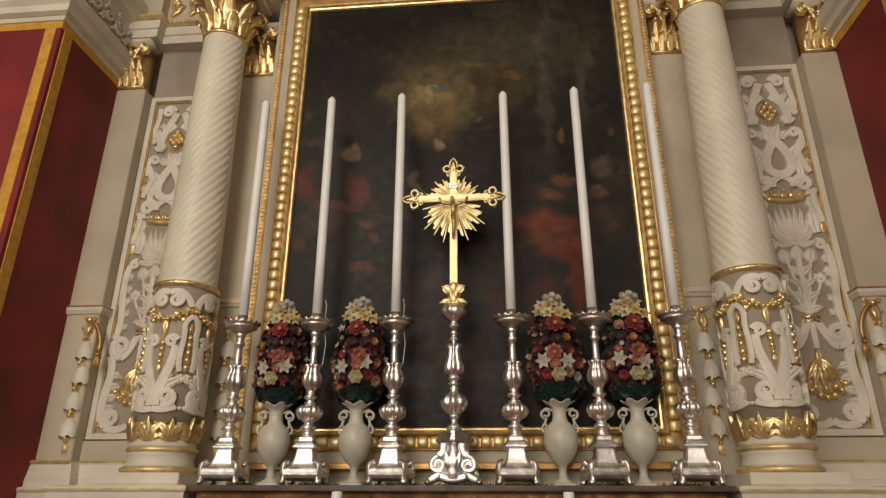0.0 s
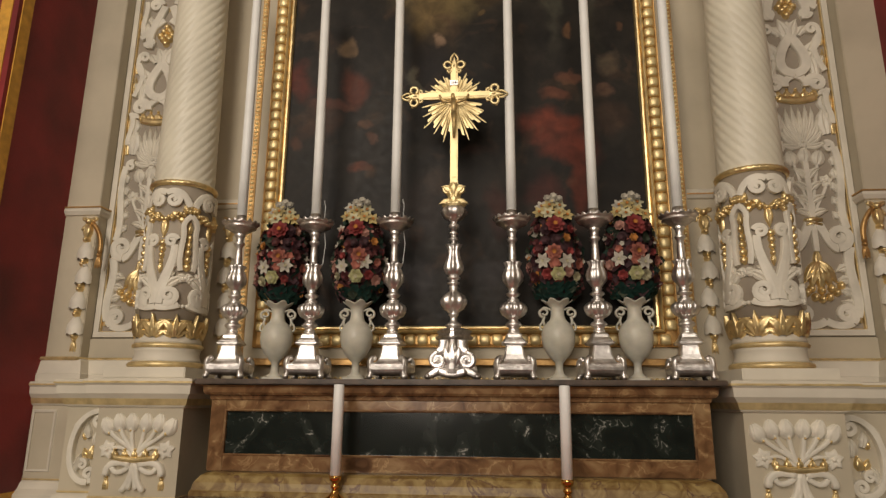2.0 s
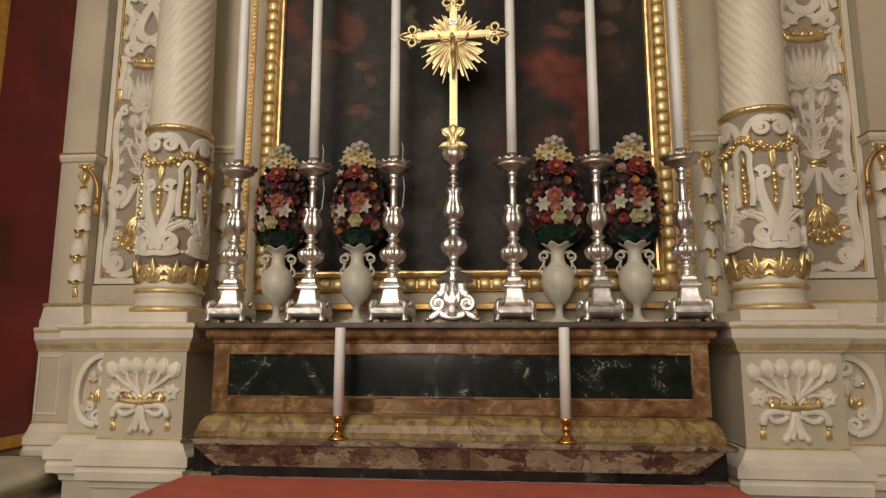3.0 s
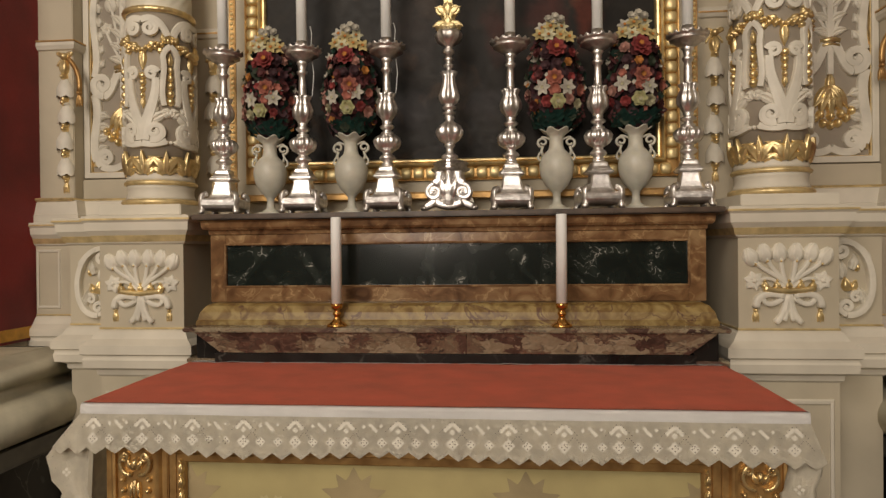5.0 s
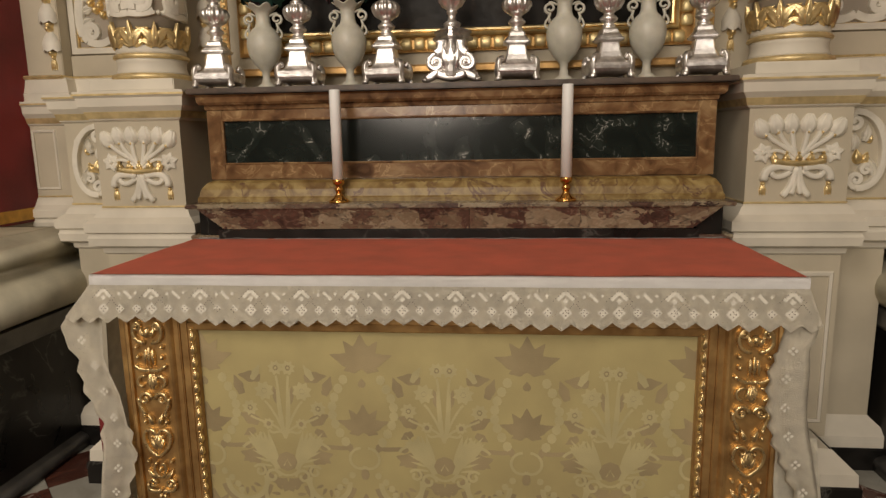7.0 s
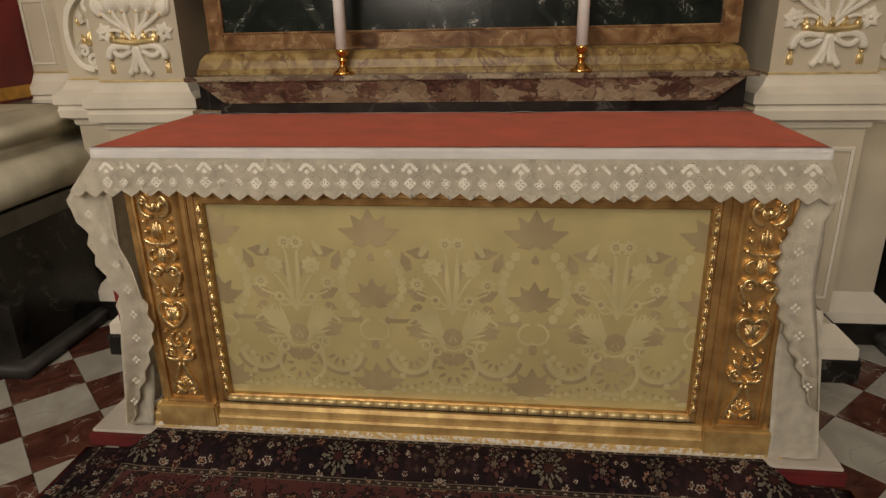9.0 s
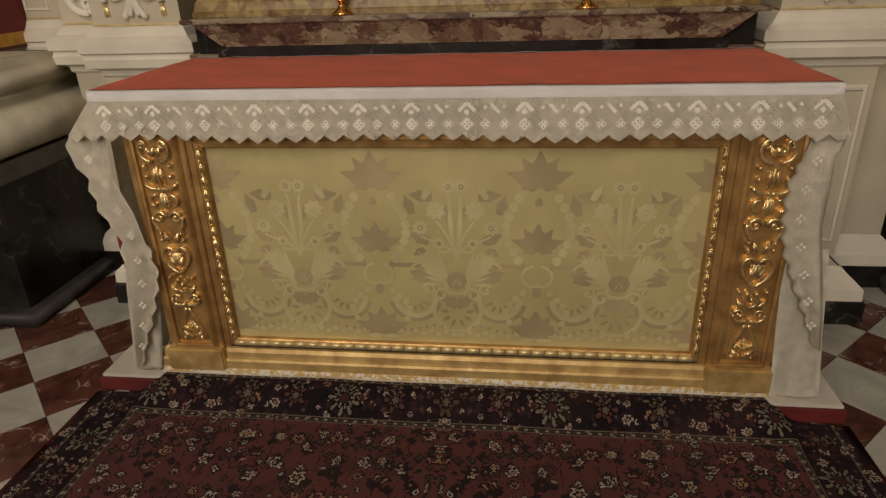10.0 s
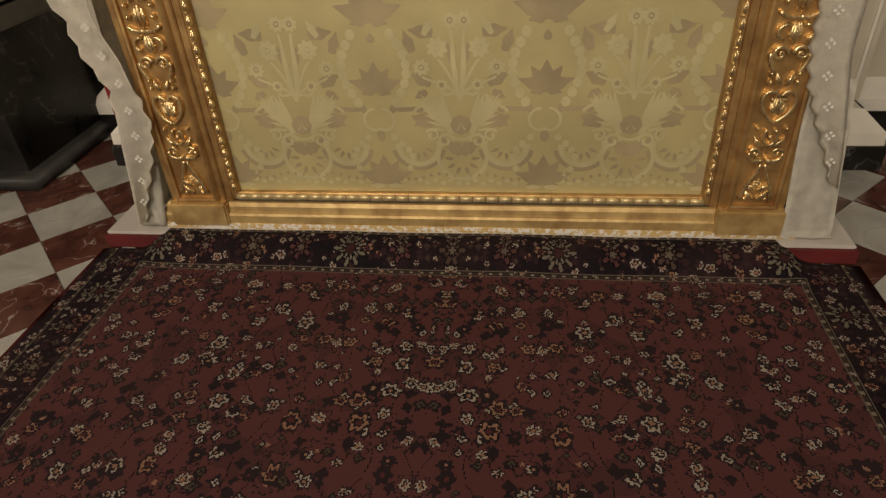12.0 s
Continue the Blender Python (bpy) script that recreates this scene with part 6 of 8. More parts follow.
for x, z, r in spots[1:]:
    o = new("gadroon", gad.data)
    o.parent = pf
    o.matrix_basis = pose(x, 1.134, z, 0, r, 0)
bm = bmesh.new()
for s in (-1, 1):
    for k in range(118):
        Mz = plane_map(s * (PX + 0.173), 1.139, PZ0 - 0.15 + (PZ1 - PZ0 + 0.3) * (k + 0.5) / 118)
        dome(bm, Mz, 0, 0, 0.0095, 0.0088, 0.009, 8, 2)
part("beading", bm, GILT, pf, "fine gold beading", smooth=True, kind="stuff")
bm = bmesh.new()
for k in range(84):
    dome(bm, plane_map(-1.08 + 2.16 * (k + 0.5) / 84, 1.10, 1.632), 0, 0, 0.0105, 0.008, 0.010, 8, 2)
part("shelf_beading", bm, GOLD, gr, "gilt beading along the shelf's back", smooth=True, kind="stuff")


pf.location.x = 0.012


# ---- columns ----
CX, CY = 1.392, 1.04


def ring_map(cx, cy, z0, radius, a0=-90.0, flip=1):
    """Lays (u, v) round a column; u in metres along the circle from the side that faces the visitor."""
    def M(u, v, d):
        r = radius(v) if callable(radius) else radius
        a = radians(a0) + flip * u / r
        return Vector((cx + (r + d) * math.cos(a), cy + (r + d) * math.sin(a), z0 + v))
    return M


def column(side):
    col = thing("column", "cream spiral-fluted column with carved and gilt lower drum", "column", group="two columns of the altarpiece")
    cx = side * CX
    part("plinth", box(cx - 0.193, cx + 0.193, CY - 0.193, CY + 0.193, 1.622, 1.672, 0.004), CREAM, col)
    part("torus", lathe([(0.160, 1.672), (0.170, 1.677), (0.175, 1.686), (0.170, 1.696), (0.158, 1.701)], 56, centre=(cx, CY, 0)), PALE_GOLD, col, "gilt torus", smooth=True)
    part("base", lathe([(0.158, 1.701), (0.151, 1.712), (0.146, 1.730), (0.147, 1.750), (0.152, 1.764)], 56, centre=(cx, CY, 0)), CREAM, col, smooth=True)
    part("torus", lathe([(0.150, 1.764), (0.159, 1.767), (0.163, 1.774), (0.159, 1.782), (0.152, 1.786)], 56, centre=(cx, CY, 0)), PALE_GOLD, col, "gilt torus", smooth=True)
    part("base", lathe([(0.152, 1.786), (0.150, 1.798), (0.148, 1.812), (0.148, 1.818)], 56, centre=(cx, CY, 0)), CREAM, col, smooth=True)
    part("drum", lathe([(0.148, 1.818), (0.147, 2.2), (0.145, 2.552), (0.137, 2.557)], 56, centre=(cx, CY, 0)), GROUND, col, "taupe ground of the carved drum", smooth=True)
    part("rope_ring", lathe([(0.140, 2.550), (0.157, 2.553), (0.162, 2.564), (0.157, 2.576), (0.140, 2.580)], 112, centre=(cx, CY, 0), ripple=lambda a, k: 1 + 0.016 * math.cos(36 * a + k * 1.2)), GOLD, col, "gilt rope ring", smooth=True)
    # spiral fluted shaft
    bm = bmesh.new()
    rows = []
    nz, na, flutes = 170, 180, 19
    for j in range(nz + 1):
        z = 2.578 + 1.542 * j / nz
        t = j / nz
        R = 0.145 - 0.024 * t ** 1.3
        row = []
        for i in range(na):
            a = 2 * math.pi * i / na
            ph = (flutes * a / (2 * math.pi) - side * 0 + (1 if side > 0 else -1) * (z - 2.592) / 0.056) % 1.0
            g = ph if side < 0 else 1 - ph
            d = 0.0055 * (1 - abs(math.sin(math.pi * g)) ** 0.36)
            fade = min(1, t * 40, (1 - t) * 40)
            row.append(bm.verts.new((cx + (R - d * fade) * math.cos(a), CY + (R - d * fade) * math.sin(a), z)))
        rows.append(row)
    grid_faces(bm, rows, True)
    part("shaft", bm, SHAFT, col, "cream shaft with spiral flutes", smooth=True)
    # capital
    part("astragal", lathe([(0.115, 4.118), (0.127, 4.121), (0.13, 4.13), (0.127, 4.139), (0.115, 4.142)], 48, centre=(cx, CY, 0)), GOLD, col, smooth=True)
    part("bell", lathe([(0.115, 4.14), (0.117, 4.25), (0.132, 4.36), (0.16, 4.45)], 40, centre=(cx, CY, 0)), OLD_GOLD, col, smooth=True)
    for tier, (z, h, n, w, off) in enumerate(((4.142, 0.15, 10, 0.040, 0), (4.20, 0.21, 8, 0.046, 0.5))):
        for k in range(n):
            bm = bmesh.new()
            a = -90 + 360 * (k + off) / n
            Mr = lambda u, v, d: ring_map(cx, CY, z, lambda vv: 0.118 + 0.45 * max(0, vv - 0.07) ** 1.0 * (0.6 + tier * 0.3), a)(u, v - 2.2 * max(0, v - h * 0.82), d)
            leaf(bm, Mr, 0, 0, 90, h, w, 0.022, 3, lift=0.05)
            part("acanthus_leaf", bm, GOLD, col, smooth=True)
    for k in range(4):
        bm = bmesh.new()
        a = radians(45 + 90 * k)
        for sgn in (-1, 1):
            Mv = lambda u, v, d, sgn=sgn: Vector((cx + math.cos(a) * (0.155 + u) - math.sin(a) * sgn * (0.012 + d), CY + math.sin(a) * (0.155 + u) + math.cos(a) * sgn * (0.012 + d), 4.395 + v))
            ribbon(bm, Mv, spiral(0.03, 0.0, 0.052, 0.008, 120, -1.6), 0.014, 0.02, 0.007)
        part("volute", bm, GOLD, col, smooth=True)
    part("abacus", square_lathe([(0.15, 4.455), (0.19, 4.465), (0.20, 4.48), (0.20, 4.502)], centre=(cx, CY, 0)), CREAM, col)
    return col


COLUMNS = {side: column(side) for side in (-1, 1)}


# ---- carved ornament ----
def mirror_pair(M):
    return (M, lambda u, v, d: M(-u, v, d))


def piece(name, mat, parent, draw, label=""):
    bm = bmesh.new()
    draw(bm)
    return part(name, bm, mat, parent, label, smooth=CUT[0] is ROUND_CUT or mat is GOLD)


def tulip(bm, M, u, v, angle, size):
    for da, w in ((0, 0.30), (-20, 0.26), (20, 0.26)):
        leaf(bm, M, u, v, angle + da, size, size * w, size * (0.34 if da == 0 else 0.26), 0, -da * 1.5, 7)


def daisy(bm, M, u, v, r, n=6):
    for k in range(n):
        leaf(bm, M, u, v, 360 * k / n + 15, r, r * 0.36, r * 0.32, 0, 0, 5)
    dome(bm, M, u, v, r * 0.28, r * 0.28, r * 0.5)


def bell(bm, M, u, v, size):
    """A hanging bell flower whose scalloped mouth points down."""
    rows = []
    for i in range(8):
        t = i / 7
        w = size * (0.12 + 0.36 * math.sin(min(1.0, t * 1.25) * math.pi / 2) - 0.05 * max(0, t - 0.8) * 5 + (0.05 if i == 7 else 0))
        row = []
        for k in range(13):
            a = math.pi * (k / 12 - 0.5)
            drop = size * t + (size * 0.12 * abs(math.cos(3 * a)) if i == 7 else 0)
            row.append(bm.verts.new(M(u + w * math.sin(a), v - drop, w * 0.85 * math.cos(a) * (1 - 0.10 * abs(math.sin(3 * a)) * t))))
        rows.append(row)
    grid_faces(bm, rows)
    dome(bm, M, u, v - size * 0.02, size * 0.16, size * 0.14, size * 0.3)


def crown_shape(bm, M, u, v, w, h):
    ribbon(bm, M, [(u + w * t, v - h * 0.25 * (1 - t * t)) for t in [k / 8 - 1 for k in range(17)]], h * 0.22, 0.020)
    for k in range(5):
        t = -0.9 + 1.8 * k / 4
        leaf(bm, M, u + w * t, v - h * 0.1, 90 + 14 * -t, h * 0.8, h * 0.26, 0.016)
        dome(bm, M, u + w * t * 1.05, v + h * 0.7, h * 0.13, h * 0.13, 0.018)


def tassel(bm, M, u, v, size):
    dome(bm, M, u, v, size * 0.22, size * 0.2, size * 0.3)
    for da in (-14, 0, 14):
        leaf(bm, M, u, v - size * 0.1, -90 + da, size, size * 0.16, size * 0.2, 0, 0, 5)


def bow(bm, M, u, v, size):
    for s in (-1, 1):
        ribbon(bm, M, [(u + s * a, v + b) for a, b in bez((0, 0), (size * 0.6, size * 0.8), (size * 1.5, size * 0.3), (0, -0.05 * size), 10)], size * 0.14, size * 0.25)
        ribbon(bm, M, [(u + s * a, v + b) for a, b in bez((0, 0), (size * 0.3, -size * 0.4), (size * 0.7, -size * 0.4), (size * 0.8, -size), 8)], size * 0.12, size * 0.2)
    dome(bm, M, u, v, size * 0.25, size * 0.25, size * 0.4)


def volute(bm, M, u, v, r, a0, turns, w, h):
    ribbon(bm, M, spiral(u, v, r, r * 0.16, a0, turns, 20), w, h, w * 0.55)
    dome(bm, M, u, v, r * 0.24, r * 0.24, h * 1.05)


def wall_relief(side):
    ob = thing("carved_relief", "cream carved scroll and flower relief with gilt crown and fruit", "wall relief", group="two tall carved wall panels")
    M = plane_map(side * 1.875, 1.532, 1.915)
    H = 0.023
    BULK[0] = 1.3
    CUT[0] = FLAT_CUT
    for Q in mirror_pair(M):
        piece("foot_scroll", CARVED, ob, lambda b: (volute(b, Q, 0.105, 0.065, 0.05, -60, 1.5, 0.016, H), ribbon(b, Q, bez((0.0, 0.03), (0.04, 0.0), (0.09, 0.0), (0.13, 0.02), 8), 0.016, H)))
        piece("side_leaf", CARVED, ob, lambda b: (ribbon(b, Q, bez((0.155, 0.05), (0.20, 0.18), (0.12, 0.26), (0.165, 0.42), 14), 0.020, H), [leaf(b, Q, 0.155, 0.10 + 0.07 * k, 140 + 14 * k, 0.075, 0.022, H, 2, 30) for k in range(4)], [leaf(b, Q, 0.145, 0.13 + 0.08 * k, 30, 0.045, 0.015, H, 0, 30) for k in range(4)]))
        piece("large_scroll", CARVED, ob, lambda b: (volute(b, Q, 0.118, 0.475, 0.062, -100, 1.45, 0.019, H * 1.2), ribbon(b, Q, bez((0.02, 0.555), (0.05, 0.50), (0.07, 0.42), (0.11, 0.41), 10), 0.018, H)))
        piece("edge_leaf", CARVED, ob, lambda b: (ribbon(b, Q, bez((0.165, 0.52), (0.12, 0.66), (0.20, 0.78), (0.155, 0.98), 16), 0.016, H), [leaf(b, Q, 0.150, 0.58 + 0.075 * k, 150 - 12 * k, 0.06, 0.02, H, 2, -30) for k in range(5)]))
        piece("tulip", CARVED, ob, lambda b: (ribbon(b, Q, bez((0.008, 0.60), (0.02, 0.72), (0.05, 0.82), (0.062, 0.90), 10), 0.006, H * 0.6), tulip(b, Q, 0.062, 0.885, 78, 0.085)))
        piece("daisy", CARVED, ob, lambda b: (ribbon(b, Q, bez((0.006, 0.58), (0.03, 0.66), (0.07, 0.70), (0.092, 0.765), 10), 0.006, H * 0.6), daisy(b, Q, 0.095, 0.79, 0.040)))
        piece("stem_leaf", CARVED, ob, lambda b: [leaf(b, Q, 0.01, 0.60 + 0.07 * k, 38 + 8 * k, 0.085, 0.018, H, 0, -50) for k in range(4)])
        piece("acanthus", CARVED, ob, lambda b: (leaf(b, Q, 0.006, 1.03, 74, 0.215, 0.016, H * 0.9, 5, 18), leaf(b, Q, 0.012, 1.025, 57, 0.215, 0.017, H * 0.8, 5, 40), leaf(b, Q, 0.02, 1.015, 38, 0.175, 0.017, H * 0.75, 4, 62), leaf(b, Q, 0.02, 1.005, 16, 0.14, 0.016, H * 0.7, 4, 70), leaf(b, Q, 0.02, 0.995, -14, 0.115, 0.018, H * 0.7, 3, 70), volute(b, Q, 0.125, 0.985, 0.030, 120, -1.3, 0.011, H)))
        piece("outer_leaf", CARVED, ob, lambda b: (leaf(b, Q, 0.135, 1.06, 100, 0.17, 0.034, H, 3, -20), leaf(b, Q, 0.15, 1.20, 120, 0.10, 0.028, H, 2, -50)))
        piece("upper_scroll", CARVED, ob, lambda b: (volute(b, Q, 0.108, 1.365, 0.052, 200, -1.45, 0.017, H * 1.1), ribbon(b, Q, bez((0.06, 1.37), (0.03, 1.42), (0.02, 1.40), (0.0, 1.425), 8), 0.016, H)))
        piece("lyre", CARVED, ob, lambda b: (ribbon(b, Q, bez((0.0, 1.425), (0.085, 1.44), (0.10, 1.52), (0.0, 1.66), 14), 0.022, H * 1.2), leaf(b, Q, 0.075, 1.50, 75, 0.17, 0.03, H, 2, -25), leaf(b, Q, 0.12, 1.42, 95, 0.14, 0.026, H, 2, 10)))
        piece("neck_leaf", CARVED, ob, lambda b: (leaf(b, Q, 0.0, 1.64, 78, 0.15, 0.032, H, 0, -20), volute(b, Q, 0.125, 1.705, 0.036, -30, 1.35, 0.012, H), ribbon(b, Q, bez((0.16, 1.70), (0.17, 1.60), (0.12, 1.58), (0.10, 1.56), 8), 0.012, H)))
        piece("top_scroll", CARVED, ob, lambda b: (ribbon(b, Q, bez((0.075, 1.79), (0.15, 1.79), (0.07, 1.95), (0.025, 2.06), 14), 0.020, H * 1.15), volute(b, Q, 0.10, 1.81, 0.034, 0, -1.3, 0.012, H), volute(b, Q, 0.085, 2.075, 0.042, 180, -1.5, 0.014, H), ribbon(b, Q, bez((0.15, 1.86), (0.18, 1.95), (0.13, 2.0), (0.15, 2.10), 10), 0.013, H), leaf(b, Q, 0.14, 1.84, 100, 0.12, 0.024, H, 2, -20)))
        piece("edge_curl", CARVED, ob, lambda b: (ribbon(b, Q, bez((0.166, 1.12), (0.178, 1.20), (0.12, 1.24), (0.168, 1.33), 12), 0.013, H), leaf(b, Q, 0.135, 1.13, 80, 0.08, 0.018, H, 2, 40), volute(b, Q, 0.145, 1.30, 0.024, 200, -1.2, 0.009, H)))
        piece("edge_curl", CARVED, ob, lambda b: (ribbon(b, Q, bez((0.166, 1.44), (0.13, 1.52), (0.10, 1.58), (0.155, 1.66), 12), 0.013, H), leaf(b, Q, 0.14, 1.50, 40, 0.05, 0.016, H, 0, 50), leaf(b, Q, 0.05, 1.67, 60, 0.09, 0.024, H, 2, -40)))
        piece("crossing_band", CARVED, ob, lambda b: (ribbon(b, Q, bez((0.020, 1.965), (0.07, 1.93), (0.12, 1.87), (0.165, 1.84), 12), 0.015, H), leaf(b, Q, 0.10, 1.94, 60, 0.07, 0.018, H, 2, 30)))
        piece("seed_string", GOLD, ob, lambda b: [dome(b, Q, 0.030 + 0.011 * i, 2.035 - 0.016 * i, 0.006, 0.006, 0.016, 6, 2) for i in range(7)], "string of small gilt seeds")
        for v in (0.02, 0.16, 0.44, 0.52, 1.06, 1.20, 1.46, 1.60, 1.90):
            piece("gilt_edge", GOLD, ob, lambda b: leaf(b, Q, 0.171, v, 90, 0.12, 0.0125, 0.018))
    piece("central_stem", CARVED, ob, lambda b: (ribbon(b, M, [(0, 0.40), (0, 0.6), (0, 0.98)], 0.012, H * 0.8), tulip(b, M, 0, 0.90, 90, 0.085), daisy(b, M, 0, 1.02, 0.042, 8)))
    piece("palmette", CARVED, ob, lambda b: leaf(b, M, 0, 1.03, 90, 0.20, 0.014, H * 0.95, 5))
    piece("boss", CARVED, ob, lambda b: dome(b, M, 0, 1.70, 0.03, 0.07, H))
    for a in (-44, -24, 0, 24, 44):
        piece("gilt_bell", GOLD, ob, lambda b: leaf(b, M, 0, 0.34, -90 + a, 0.17 - abs(a) * 0.0007, 0.022, 0.035, 0, -a * 0.4, 7), "gilt bell flower")
    for x, v in ((-0.10, 0.215), (-0.075, 0.18), (-0.035, 0.155), (0.0, 0.145), (0.035, 0.155), (0.075, 0.18), (0.10, 0.215), (-0.05, 0.20), (0.05, 0.20), (0.0, 0.19)):
        piece("gilt_bud", GOLD, ob, lambda b: dome(b, M, x, v, 0.021, 0.024, 0.036), "gilt bud")
    piece("gilt_stem", GOLD, ob, lambda b: leaf(b, M, 0, 0.31, 90, 0.11, 0.018, 0.025))
    piece("tie", GOLD, ob, lambda b: (ribbon(b, M, [(-0.042, 0.565), (0, 0.575), (0.042, 0.565)], 0.010, 0.028), ribbon(b, M, [(-0.042, 0.542), (0, 0.552), (0.042, 0.542)], 0.006, 0.024)), "gilt tie")
    piece("crown", GOLD, ob, lambda b: crown_shape(b, M, 0, 1.285, 0.10, 0.072), "gilt crown")
    [piece("fruit", GOLD, ob, lambda b: dome(b, M, x, v, 0.023, 0.023, 0.034), "gilt fruit") for x, v in ((0, 1.80), (-0.022, 1.83), (0.022, 1.83), (0, 1.85), (-0.04, 1.855), (0.04, 1.855), (-0.02, 1.885), (0.02, 1.885), (0, 1.915))]
    piece("bow", GOLD, ob, lambda b: bow(b, M, 0, 2.045, 0.034), "gilt bow")
    BULK[0] = 1.0
    CUT[0] = ROUND_CUT
    return ob


def pedestal_relief(side):
    ob = thing("carved_relief", "cream carved tulips with gilt crown and tassels on the pedestal", "wall relief", group="two pedestal reliefs")
    M = plane_map(side * 1.372, 0.83, 1.135)
    H = 0.026
    BULK[0] = 1.25
    for Q in mirror_pair(M):
        for x, v, a in ((0.030, 0.262, 86), (0.082, 0.262, 76), (0.128, 0.250, 62)):
            piece("tulip", CARVED, ob, lambda b: (ribbon(b, Q, bez((0.006, 0.16), (0.02, 0.20), (x * 0.8, 0.22), (x, v + 0.012), 8), 0.0075, H * 0.7), tulip(b, Q, x, v, a, 0.075)))
            piece("tulip_tip", GOLD, ob, lambda b: dome(b, Q, x, v, 0.008, 0.008, 0.022))
        piece("daisy", CARVED, ob, lambda b: (daisy(b, Q, 0.132, 0.182, 0.042), ribbon(b, Q, bez((0.01, 0.15), (0.05, 0.19), (0.08, 0.20), (0.11, 0.185), 8), 0.006, H * 0.6)))
        piece("ribbon", CARVED, ob, lambda b: (ribbon(b, Q, bez((0.02, 0.12), (0.07, 0.14), (0.13, 0.13), (0.125, 0.075), 12), 0.012, H), ribbon(b, Q, bez((0.02, 0.115), (0.05, 0.085), (0.09, 0.075), (0.10, 0.11), 8), 0.009, H * 0.8)))
        piece("stem", CARVED, ob, lambda b: (ribbon(b, Q, bez((0.004, 0.13), (0.01, 0.08), (0.02, 0.04), (0.05, 0.012), 8), 0.010, H * 0.8), ribbon(b, Q, bez((0.002, 0.13), (0.006, 0.08), (0.008, 0.05), (0.018, 0.02), 8), 0.008, H * 0.8)))
        piece("tassel", GOLD, ob, lambda b: tassel(b, Q, 0.125, 0.062, 0.045), "gilt tassel")
    piece("crown", GOLD, ob, lambda b: crown_shape(b, lambda u, v, d: M(u, v, d + 0.010), 0, 0.152, 0.098, 0.044), "gilt crown")
    # scroll beside it, on the recessed die
    ob2 = thing("carved_relief", "cream carved C-scroll with a gilt bud on the recessed pedestal", "wall relief", group="two scroll reliefs")
    Q = plane_map(side * 1.640, 0.97, 1.130, side)
    CUT[0] = FLAT_CUT
    piece("c_scroll", CARVED, ob2, lambda b: (ribbon(b, Q, bez((-0.02, 0.345), (0.15, 0.37), (0.17, 0.02), (0.02, 0.035), 18), 0.0105, H * 1.1, 0.012), volute(b, Q, 0.0, 0.305, 0.036, 90, 1.4, 0.011, H), volute(b, Q, 0.02, 0.070, 0.032, -90, -1.4, 0.010, H)))
    piece("c_leaf", CARVED, ob2, lambda b: leaf(b, Q, 0.085, 0.315, -60, 0.12, 0.016, H, 3, -30))
    piece("c_leaf", CARVED, ob2, lambda b: leaf(b, Q, 0.095, 0.07, 96, 0.10, 0.016, H, 3, 30))
    piece("c_leaf", CARVED, ob2, lambda b: leaf(b, Q, -0.055, 0.10, 90, 0.2, 0.022, H, 3, 10))
    piece("inner_curl", CARVED, ob2, lambda b: (volute(b, Q, 0.055, 0.110, 0.022, 60, 1.2, 0.008, H), leaf(b, Q, 0.045, 0.225, 70, 0.07, 0.016, H, 2, 30)))
    piece("tulip", CARVED, ob2, lambda b: tulip(b, Q, 0.0, 0.19, 95, 0.075))
    piece("bud", GOLD, ob2, lambda b: (leaf(b, Q, 0.030, 0.135, 100, 0.06, 0.016, 0.022), leaf(b, Q, 0.048, 0.135, 70, 0.05, 0.012, 0.02)), "gilt bud")
    piece("calyx", GOLD, ob2, lambda b: dome(b, Q, 0.068, 0.235, 0.012, 0.02, 0.02), "gilt calyx")
    CUT[0] = ROUND_CUT
    BULK[0] = 1.0


